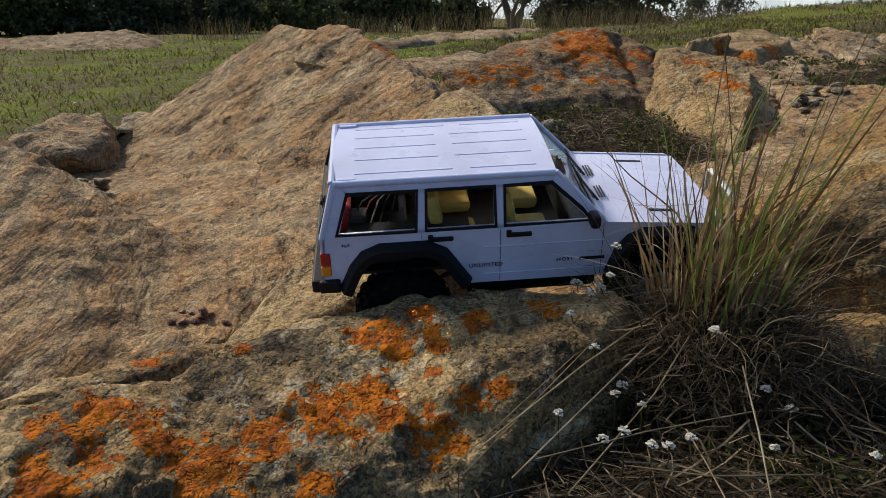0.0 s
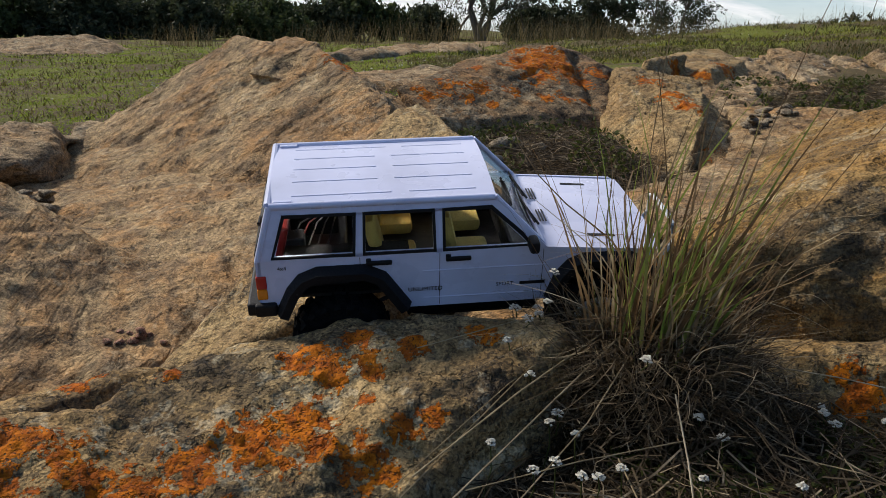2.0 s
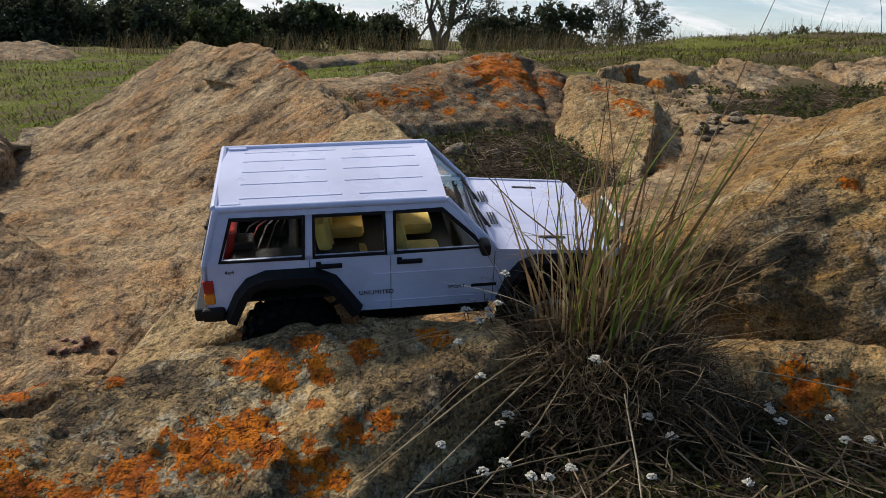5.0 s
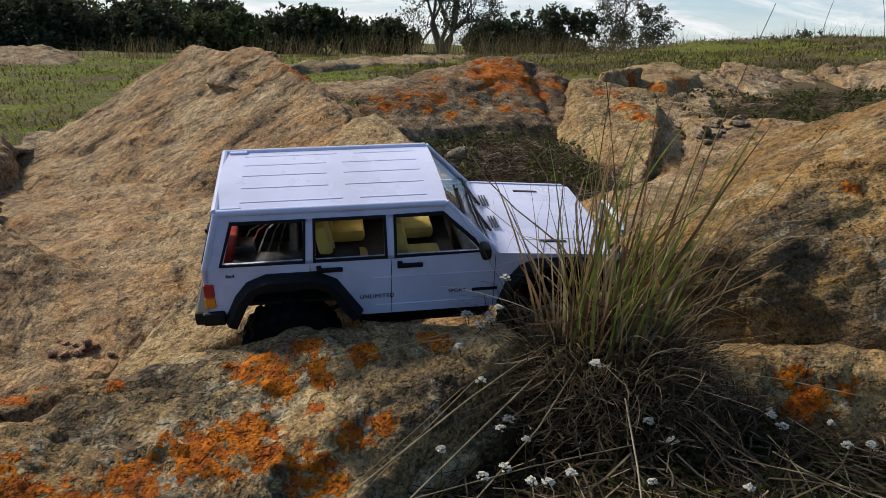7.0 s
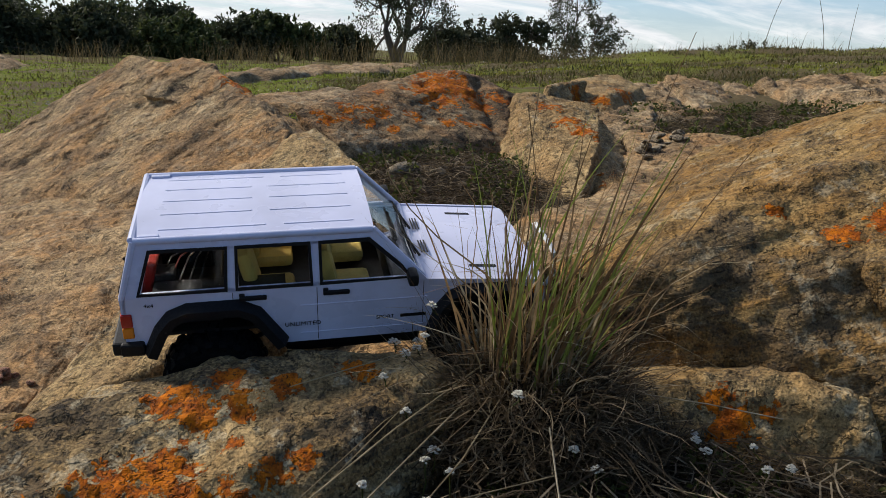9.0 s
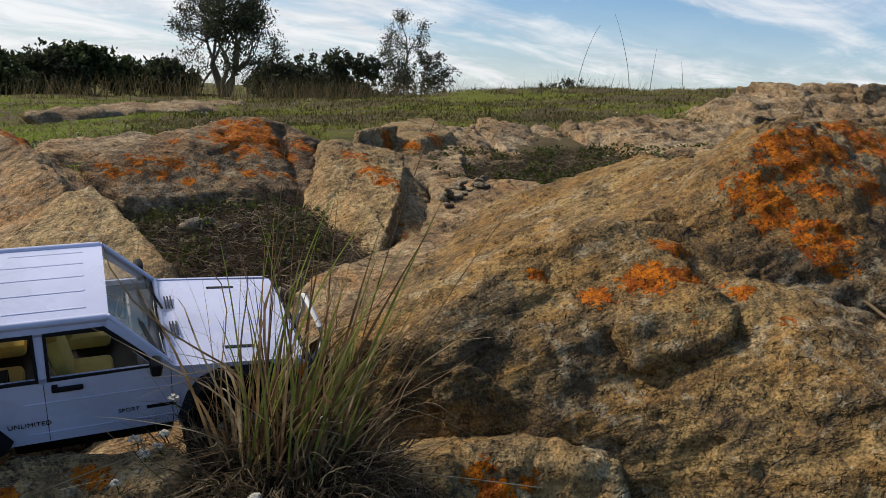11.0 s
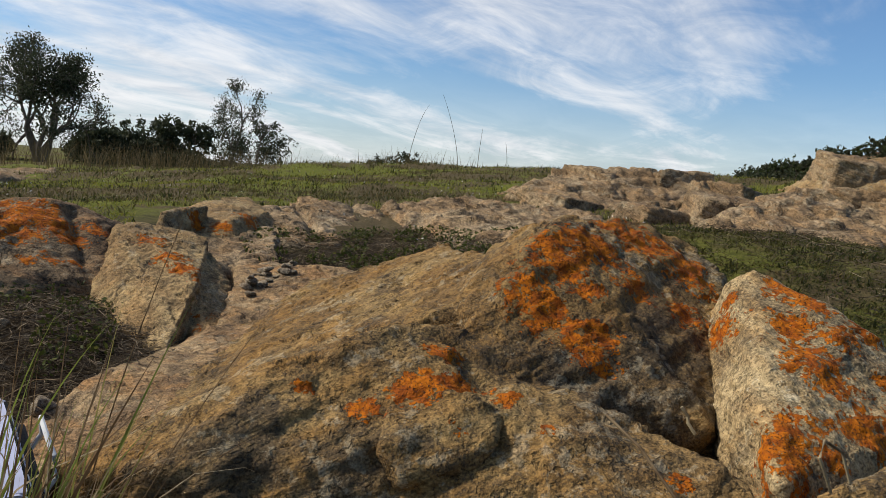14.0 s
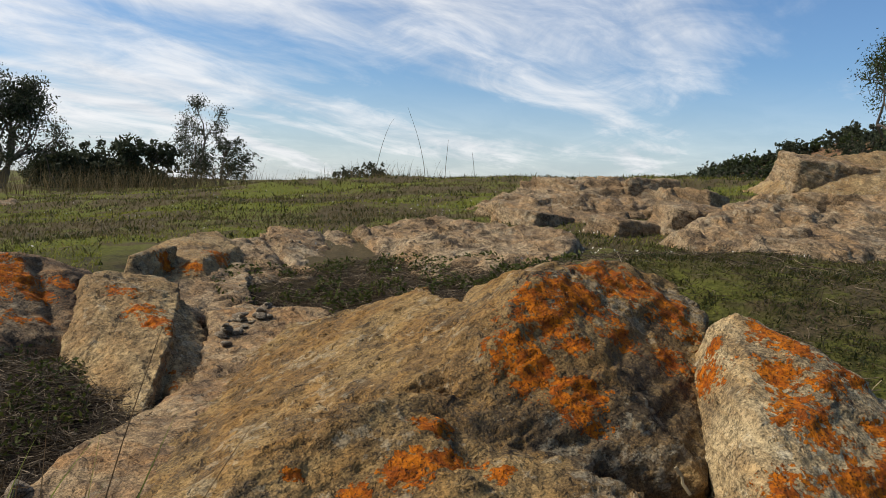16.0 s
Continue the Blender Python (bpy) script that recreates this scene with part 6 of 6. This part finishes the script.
near_soil = lambda p: (p[:, 1] < 0.98) & (p[:, 0] > 0.12 + 0.2 * (p[:, 1] - 0.5).clip(0, 1))
litter("dead_grass", 0.1, 1.0, 0.42, 0.98, 11000, 0.022, LITTER, "matted dead grass and twigs on the bare soil", keep=near_soil)
litter("dry_straw_litter", 0.1, 0.95, 0.42, 0.95, 2600, 0.04, THATCH, "pale dry stems strewn over the soil", (0.04, 0.13), (0.001, 0.0022), near_soil)
n_curl = 1500
curl_xy = np.c_[rng.uniform(0.2, 0.95, n_curl), rng.uniform(0.45, 0.93, n_curl)]
curl_xy = curl_xy[near_soil(curl_xy)]
stuff("curled_stems", ribbons(np.c_[curl_xy, land(curl_xy)], rng.normal(0, 0.6, (len(curl_xy), 2)).clip(-0.6, 0.6), rng.uniform(0.03, 0.09, len(curl_xy)), rng.uniform(0.0007, 0.0015, len(curl_xy)), rng.uniform(0.5, 1.2, len(curl_xy)), steps=7, curl=rng.uniform(0.05, 0.25, len(curl_xy))), THATCH, "thin curled dead stems over the soil", "dead grass")
basin = lambda p: (p[:, 0] > 0.16 + 0.05 * np.sin(9 * p[:, 1])) | (p[:, 1] > 1.75)
litter("basin_litter", -0.05, 0.62, 1.45, 2.3, 15000, 0.02, LITTER, "dead stems and litter filling the hollow", keep=basin)
litter("pocket_litter", 0.85, 1.9, 2.15, 3.2, 13000, 0.02, LITTER, "dead stems in a pocket of the outcrop")


def weeds(name, x0, x1, y0, y1, count, lift, size, label, dense=0.0, scale=6.0):
    xy = np.c_[rng.uniform(x0, x1, count), rng.uniform(y0, y1, count)]
    xy = xy[fbm(np.c_[xy * scale, np.zeros(count)], 3, 0.5, 31) > dense]
    c = np.c_[xy, land(xy) + 0.003 + rng.random(len(xy)) ** 1.3 * lift]
    return stuff(name, leaflets(c, rng.uniform(*size, len(xy))), WEED, label, "weeds")


litter("cleft_litter", 1.2, 1.36, 0.84, 0.98, 900, 0.03, LITTER, "dead roots and litter in the rock cleft", (0.015, 0.05))
weeds("low_weeds", 0.36, 1.0, 0.42, 0.88, 13000, 0.022, (0.003, 0.007), "low green clover and weeds among dead grass", -0.1)
weeds("basin_weeds", -0.02, 0.5, 1.6, 2.3, 4200, 0.035, (0.004, 0.010), "green weeds growing in the hollow", 0.05)
weeds("pocket_weeds", 0.9, 2.0, 2.2, 3.2, 12000, 0.03, (0.005, 0.012), "green weeds in a pocket of the outcrop", 0.1)


def flower(x, y, z, foot, seed):
    """A low flower head: a dome of tiny white petals on a thin stem."""
    local = random.Random(seed)
    root = empty("flower", Matrix.Translation((x, y, z)))
    tagged(root, "small round cluster of tiny white blossoms on a thin stem", "flower", "white wild flowers")
    part("stem", tube([(0, 0, 0), (0.002, 0.002, -(z - foot) * 0.5), (local.uniform(-0.008, 0.008), local.uniform(-0.008, 0.008), foot - z)], 0.0007, 5), WEED, root)
    bits = []
    size = local.uniform(0.0036, 0.0062)
    for k in range(26):
        d = Vector((local.gauss(0, 1), local.gauss(0, 1), abs(local.gauss(0, 0.8)))).normalized() * size * local.uniform(0.7, 1.05)
        for q in range(4):
            bits.append(box((0.0017, 0.0013, 0.0005), tuple(d + Vector((0.0008 * math.cos(q * 1.57 + k), 0.0008 * math.sin(q * 1.57 + k), 0))), 0.0, (local.uniform(-50, 50), local.uniform(-50, 50), q * 90)))
    part("blossom", join_bm(*bits), PETAL, root)


FLOWERS = [(0.277, 0.8), (0.271, 0.732), (0.319, 0.681), (0.441, 0.8), (0.238, 0.647), (0.299, 0.624), (0.359, 0.624), (0.337, 0.606), (0.431, 0.621), (0.588, 0.797), (0.583, 0.773), (0.589, 0.755),
           (0.639, 0.717), (0.378, 0.674), (0.279, 0.606), (0.322, 0.603), (0.294, 0.7), (0.302, 0.72), (0.517, 0.625), (0.444, 0.724), (0.465, 0.702), (0.669, 0.728), (0.645, 0.772), (0.29, 0.815), (0.285, 0.79), (0.265, 0.79), (0.245, 0.76), (0.25, 0.83), (0.275, 0.845)]
bpy.context.view_layer.update()
for k, (x, y) in enumerate(FLOWERS):
    foot = drop(x, y)
    flower(x, y, max(0.235, foot + 0.012), foot, k)


# ---- meadow ----
def meadow(name, count, near, far, a0, a1, height, mat, label, keep=None, wide=(0.002, 0.005)):
    """Short grass over a sector seen from the gully, thinning with distance."""
    r = near * (far / near) ** rng.random(count)
    a = np.radians(rng.uniform(a0, a1, count))
    xy = np.c_[0.3 + r * np.sin(a), r * np.cos(a)]
    if keep is not None:
        ok = keep(xy)
        xy, r = xy[ok], r[ok]
    n = len(xy)
    grow = (r / near) ** 0.55
    lean = rng.normal(0, 0.3, (n, 2)).clip(-0.8, 0.8)
    base = np.c_[xy, land(xy) - 0.004]
    data = ribbons(base, lean, rng.uniform(*height, n) * grow, rng.uniform(*wide, n) * grow, rng.uniform(0, 0.7, n), steps=2)
    return stuff(name, data, mat, label, "grass")


def patches(lo, hi, scale=1.3, seed=70, keep_out=False):
    def keep(xy):
        f = fbm(np.c_[xy * scale * (0.7, 1.3), np.zeros(len(xy))], 3, 0.6, seed) + rng.normal(0, 0.12, len(xy))
        bare = (xy[:, 0] > 0.55) & (xy[:, 0] < 2.7) & (xy[:, 1] < 4.1) & keep_out
        return (f > lo) & (f < hi) & ~bare
    return keep


LAWN = leaf_material("bright_lawn_grass", (0.20, 0.27, 0.026), (0.29, 0.37, 0.040), (0.38, 0.37, 0.09))
meadow("meadow_grass", 95000, 2.6, 16, -50, -8, (0.006, 0.014), LAWN, "short bright green meadow grass", patches(-0.45, 9), (0.003, 0.007))
meadow("meadow_grass_dry", 30000, 2.6, 14, -50, -5, (0.012, 0.03), MEADOW_DRY, "dry patches in the meadow grass", patches(-9, -0.1))
HILL = leaf_material("olive_hill_grass", (0.055, 0.058, 0.012), (0.105, 0.100, 0.022), (0.21, 0.155, 0.065))
meadow("hill_grass", 90000, 2.9, 16, -10, 75, (0.010, 0.028), MEADOW, "short green grass on the hill", patches(0.05, 9, 0.55, keep_out=True))
meadow("hill_grass_olive", 110000, 2.9, 16, -10, 75, (0.010, 0.026), HILL, "short olive grass on the hill", patches(-0.3, 0.12, 0.55, keep_out=True))
meadow("hill_grass_dry", 90000, 2.5, 16, -10, 75, (0.010, 0.03), MEADOW_DRY, "short dry yellowed grass on the hill", patches(-9, -0.08, 0.55, keep_out=True))
meadow("rock_side_grass", 80000, 1.75, 4.2, 40, 95, (0.006, 0.016), HILL, "short green grass behind the outcrop", lambda p: p[:, 0] + 0.15 * perlin(np.c_[p * 3.0, np.zeros(len(p))], 5) > 1.62)


CLUMP = leaf_material("dark_grass_clump", (0.03, 0.038, 0.010), (0.06, 0.07, 0.02), (0.13, 0.11, 0.045))
meadow("grass_clumps", 90000, 2.8, 15, -10, 75, (0.014, 0.034), CLUMP, "darker clumps of rough grass on the hill", patches(0.42, 9, 2.6, 77, keep_out=True), (0.004, 0.009))


meadow("side_clumps", 40000, 1.75, 4.2, 40, 95, (0.008, 0.022), CLUMP, "darker tufts in the grass behind the outcrop", lambda p: (p[:, 0] > 1.62) & (fbm(np.c_[p * 4.0, np.zeros(len(p))], 3, 0.6, 79) > 0.1))
litter("side_litter", 1.65, 3.4, 0.9, 2.9, 9000, 0.016, LITTER, "dead stems lying in the short grass")
meadow("outer_grass", 36000, 3.6, 15, -180, 180, (0.02, 0.05), HILL, "short rough grass round the outcrop", patches(-0.2, 9, 0.5, 71, keep_out=True), (0.005, 0.011))


def daisies(count):
    r = 3.0 * (14 / 3.0) ** rng.random(count)
    a = np.radians(rng.uniform(-45, 70, count))
    xy = np.c_[0.3 + r * np.sin(a), r * np.cos(a)]
    ok = fbm(np.c_[xy * 0.9, np.zeros(count)], 3, 0.5, 91) > 0.05
    xy, r = xy[ok], r[ok]
    c = np.c_[xy, land(xy) + 0.02 + 0.01 * rng.random(len(xy))]
    verts, faces = leaflets(c, rng.uniform(0.004, 0.008, len(xy)) * (r / 3) ** 0.4)
    return stuff("daisies", (verts, faces), PETAL, "tiny white flowers scattered in the grass", "flowers")


daisies(2600)


def tall_grass(name, spots, label):
    """Ragged tall dry grass in clumps: (x, y, spread, height, count)."""
    vs, fs, off = [], [], 0
    for x, y, spread, height, count in spots:
        xy = np.c_[x + rng.normal(0, spread, count), y + rng.normal(0, spread, count)]
        data = ribbons(np.c_[xy, land(xy) - 0.02], rng.normal(0, 0.16, (count, 2)), rng.uniform(0.5, 1.0, count) * height, rng.uniform(0.006, 0.012, count), rng.uniform(0, 0.35, count), steps=4)
        vs.append(data[0])
        fs.append(data[1] + off)
        off += len(data[0])
    return stuff(name, (np.concatenate(vs), np.concatenate(fs)), MEADOW_DRY, label, "dry grass")


tall_grass("tall_dry_grass", [(-1.6, 19, 1.2, 0.9, 500), (0.8, 20, 0.8, 0.9, 400), (2.9, 21, 0.9, 1.0, 500), (-4.0, 17, 0.8, 0.7, 300), (5.2, 15, 0.5, 0.55, 160), (6.0, 15, 0.6, 0.7, 120), (-6.2, 14, 0.5, 0.6, 200), (4.0, 14.5, 1.0, 0.4, 250)],
           "tall dry grass along the edge of the scrub")


def stalk(x, y, height, dx, droop):
    z = float(land(np.array([[x, y]]))[0])
    pts = [(x + dx * (k / 9) ** 1.6, y, z + height * (k / 9) - droop * (k / 9) ** 5) for k in range(10)]
    ob = part("grass_stalk", tube(pts, 0.0045, 5, [1 - 0.07 * k for k in range(10)]), MEADOW_DRY)
    tagged(ob, "tall thin seeding grass stalk on the hill", "grass stalk", "hill grass stalks")


for x, y, h, dx, dr in ((4.05, 10.2, 1.0, 0.25, 0.10), (4.75, 10.1, 1.0, -0.30, 0.0), (5.0, 10.0, 0.55, 0.03, 0.0), (5.35, 9.8, 0.35, -0.05, 0.0)):
    stalk(x, y, h, dx, dr)

# ---- trees and scrub ----
LEAF_DARK = leaf_material("dark_olive_foliage", (0.032, 0.042, 0.022), (0.055, 0.066, 0.032), (0.11, 0.115, 0.06))
LEAF_MID = leaf_material("green_scrub_foliage", (0.035, 0.05, 0.018), (0.06, 0.08, 0.026), (0.11, 0.12, 0.04))
BARK = plain("grey_brown_bark", (0.11, 0.09, 0.07), 0.9, grain=0.01, grain_scale=40)


def tree(name, x, y, height, lobes, leaf, label, category, leaves=5200, leaf_size=(0.035, 0.07), seed=1, ragged=0.5):
    """Tapered limbs under a ragged crown. lobes: (dx, z, radius across, radius up), shares of the height."""
    local = np.random.default_rng(seed)
    z0 = float(land(np.array([[x, y]]))[0]) - 0.05
    root = empty(name, Matrix.Translation((x, y, z0)))
    tagged(root, label, category, "trees and scrub on the skyline")
    weight = np.array([w * w * h for _, _, w, h in lobes])
    share = np.maximum(1, (leaves * weight / weight.sum()).astype(int))
    clouds, limbs = [], []
    for (dx, z, w, h), count in zip(lobes, share):
        c = np.array([dx, local.normal(0, 0.12), z]) * height
        twigs = max(12, count // 22)
        d = local.normal(size=(twigs, 3))
        d /= np.linalg.norm(d, axis=1)[:, None]
        rad = local.random(twigs) ** (1 / 2.2) * (1 + ragged * 0.5 * perlin(d * 2.2 + seed, seed))
        tips = c + d * rad[:, None] * np.array([w, w * 0.9, h]) * height
        tips[:, 2] = np.maximum(tips[:, 2], 0.05)
        size = 0.12 * height * np.sqrt(w)
        pick = local.integers(0, twigs, count)
        clouds.append(tips[pick] + local.normal(0, 1, (count, 3)) * size * 0.5)
        bend = np.array([dx * 0.35, 0, z * 0.45]) * height
        limbs += [[(dx * 0.1 * height, 0, 0), tuple(bend), tuple(c)]]
        for k in range(min(twigs, 22)):
            limbs.append([tuple(bend * 0.5 + c * 0.5), tuple(0.5 * (c + tips[k]) + local.normal(0, 0.03, 3) * height), tuple(tips[k])])
    trunk = [tube(p, height * (0.022 if n % 23 == 0 else 0.007), 6, [1, 0.7, 0.3]) for n, p in enumerate(limbs)]
    part("trunk", join_bm(*trunk), BARK, root, soft=True)
    centres = np.concatenate(clouds)
    ob = new("crown", mesh_from("crown", *leaflets(centres, local.uniform(*leaf_size, len(centres))), leaf, False))
    ob.parent = root
    return root


def branching_tree(name, x, y, height, width, leaf, label, stems=3, levels=5, leaves=16, leaf_size=(0.03, 0.06), bare=0.0, lean=0.0, seed=1, spread=0.62, tuft=0.13):
    """Forking limbs with leaf sprays on the outer twigs, fitted to a height and a width."""
    local = np.random.default_rng(seed)
    limbs, sprays = [], []

    def fork(p, way, length, level):
        bend = way + local.normal(0, 0.22, 3)
        bend /= np.linalg.norm(bend)
        mid, end = p + way * length * 0.5, p + way * length * 0.45 + bend * length * 0.55
        limbs.append((p, mid, end, level))
        if level >= levels - 2 and local.random() > bare:
            sprays.append((end, level))
            sprays.append((mid, level))
        if level == levels:
            return
        for _ in range(2 if local.random() < 0.55 else 3):
            d = bend + spread * local.normal(0, 1, 3) + np.array([0, 0, 0.10])
            d /= np.linalg.norm(d)
            fork(end, d, length * local.uniform(0.66, 0.86), level + 1)

    for k in range(stems):
        a = 2 * math.pi * k / stems + local.uniform(0, 1)
        d = np.array([0.5 * math.cos(a) + lean, 0.5 * math.sin(a), 1.0])
        fork(np.array([0.03 * math.cos(a), 0.03 * math.sin(a), 0.0]), d / np.linalg.norm(d), 0.3, 0)
    ends = np.array([e for e, _ in sprays])
    fit = np.array([width / np.ptp(ends[:, 0]), width / np.ptp(ends[:, 0]), height / ends[:, 2].max()])
    z0 = float(land(np.array([[x, y]]))[0]) - 0.05
    root = empty(name, Matrix.Translation((x, y, z0)))
    tagged(root, label, "tree", "trees and scrub on the skyline")
    wood = [tube([tuple(q * fit) for q in (a, b, c)], height * 0.024 * 0.62**lev, 6 if lev < 3 else 4, [1, 0.85, 0.66]) for a, b, c, lev in limbs]
    part("trunk", join_bm(*wood), BARK, root, soft=True)
    centres = np.concatenate([e * fit + local.normal(0, 1, (leaves, 3)) * tuft * height * np.array([1, 1, 0.7]) * 0.32 for e, _ in sprays])
    centres[:, 2] = np.maximum(centres[:, 2], 0.08)
    ob = new("crown", mesh_from("crown", *leaflets(centres, local.uniform(*leaf_size, len(centres))), leaf, False))
    ob.parent = root
    return root


branching_tree("tree", -1.7, 25, 3.55, 3.3, LEAF_DARK, "dark round-headed olive tree with open lower branches", 5, 5, 13, (0.03, 0.055), seed=8, tuft=0.12)
tree("scrub", -4.9, 23, 1.55, [(-0.3, 0.5, 0.5, 0.35), (0.4, 0.4, 0.45, 0.32), (0.0, 0.7, 0.3, 0.22)], LEAF_MID, "dense green scrub bush", "bush", 9000, (0.05, 0.09), seed=4)
tree("scrub", 1.4, 28, 1.9, [(-0.35, 0.42, 0.42, 0.34), (0.25, 0.55, 0.42, 0.36), (0.75, 0.6, 0.3, 0.3), (0.2, 0.15, 0.9, 0.22)], LEAF_DARK, "low dark rounded scrub bush", "bush", 11000, (0.05, 0.10), seed=5)
branching_tree("tree", 4.0, 30, 3.3, 1.7, LEAF_DARK, "thin bent tree with sparse leaves", 1, 6, 11, (0.025, 0.05), bare=0.1, lean=0.25, seed=12, spread=0.7)
tree("scrub", 5.0, 30, 1.9, [(-0.35, 0.42, 0.40, 0.36), (0.3, 0.45, 0.42, 0.40), (0.1, 0.8, 0.3, 0.2)], LEAF_DARK, "ragged dark bush under the thin tree", "bush", 5200, (0.03, 0.06), seed=6, ragged=1.0)
tree("scrub", 10.6, 30.5, 1.3, [(-0.4, 0.4, 0.5, 0.35), (0.4, 0.45, 0.5, 0.35)], LEAF_DARK, "small dark bush on the hill crest", "bush", 2600, seed=7)
for k, (x, y, h, w) in enumerate(((-7.0, 21, 1.25, 0.75), (-9.2, 20, 1.5, 0.75), (-11.2, 19, 1.7, 0.7), (-13.0, 18, 1.7, 0.7), (-15.0, 17.5, 2.0, 0.65), (-8.2, 23, 1.6, 0.75), (-12.2, 22, 2.0, 0.65), (-5.9, 22.5, 1.3, 0.7), (-3.4, 25, 1.2, 0.7), (-10.2, 24, 1.8, 0.7), (-17.5, 18, 2.2, 0.65), (-0.2, 27, 1.2, 0.7))):
    tree("scrub", x, y, h, [(-0.2, 0.45, w, 0.36), (0.25, 0.40, w * 0.9, 0.34), (0.05, 0.72, w * 0.7, 0.26), (0.0, 0.18, w * 1.1, 0.18)], LEAF_DARK if k % 3 else LEAF_MID, "tall dark evergreen scrub at the edge of the meadow", "bush", 10000, (0.045, 0.09), seed=20 + k, ragged=0.8)
branching_tree("tree", 13.5, 9.4, 2.7, 2.0, LEAF_MID, "young green tree beside the far hill", 2, 5, 14, (0.018, 0.035), seed=50)
for k in range(130):
    u = rng.random()
    x, y = 18.6 + 6.0 * u + rng.normal(0, 0.5), 21.2 - 7.4 * u + rng.normal(0, 0.5)
    if k % 5 > 2:
        x, y = x * rng.uniform(0.80, 0.97), y * rng.uniform(0.80, 0.97)
    h = rng.uniform(0.35, 0.85)
    tree("hill_shrub", x, y, h, [(-0.3, 0.35, 0.6, 0.36), (0.4, 0.36, 0.5, 0.32), (0.1, 0.6, 0.4, 0.26)], LEAF_DARK if k % 4 else LEAF_MID, "low dark shrub on the red far hillside", "bush", 420, (0.035, 0.075), seed=70 + k, ragged=0.9)
for k, (x, y) in enumerate(((5.6, 5.55), (3.9, 5.55), (4.15, 5.5), (5.1, 5.2))):
    tree("crest_plant", x, y, 0.16, [(0, 0.5, 0.5, 0.45)], LEAF_MID, "small plant growing between the crest rocks", "bush", 160, (0.006, 0.014), seed=120 + k)
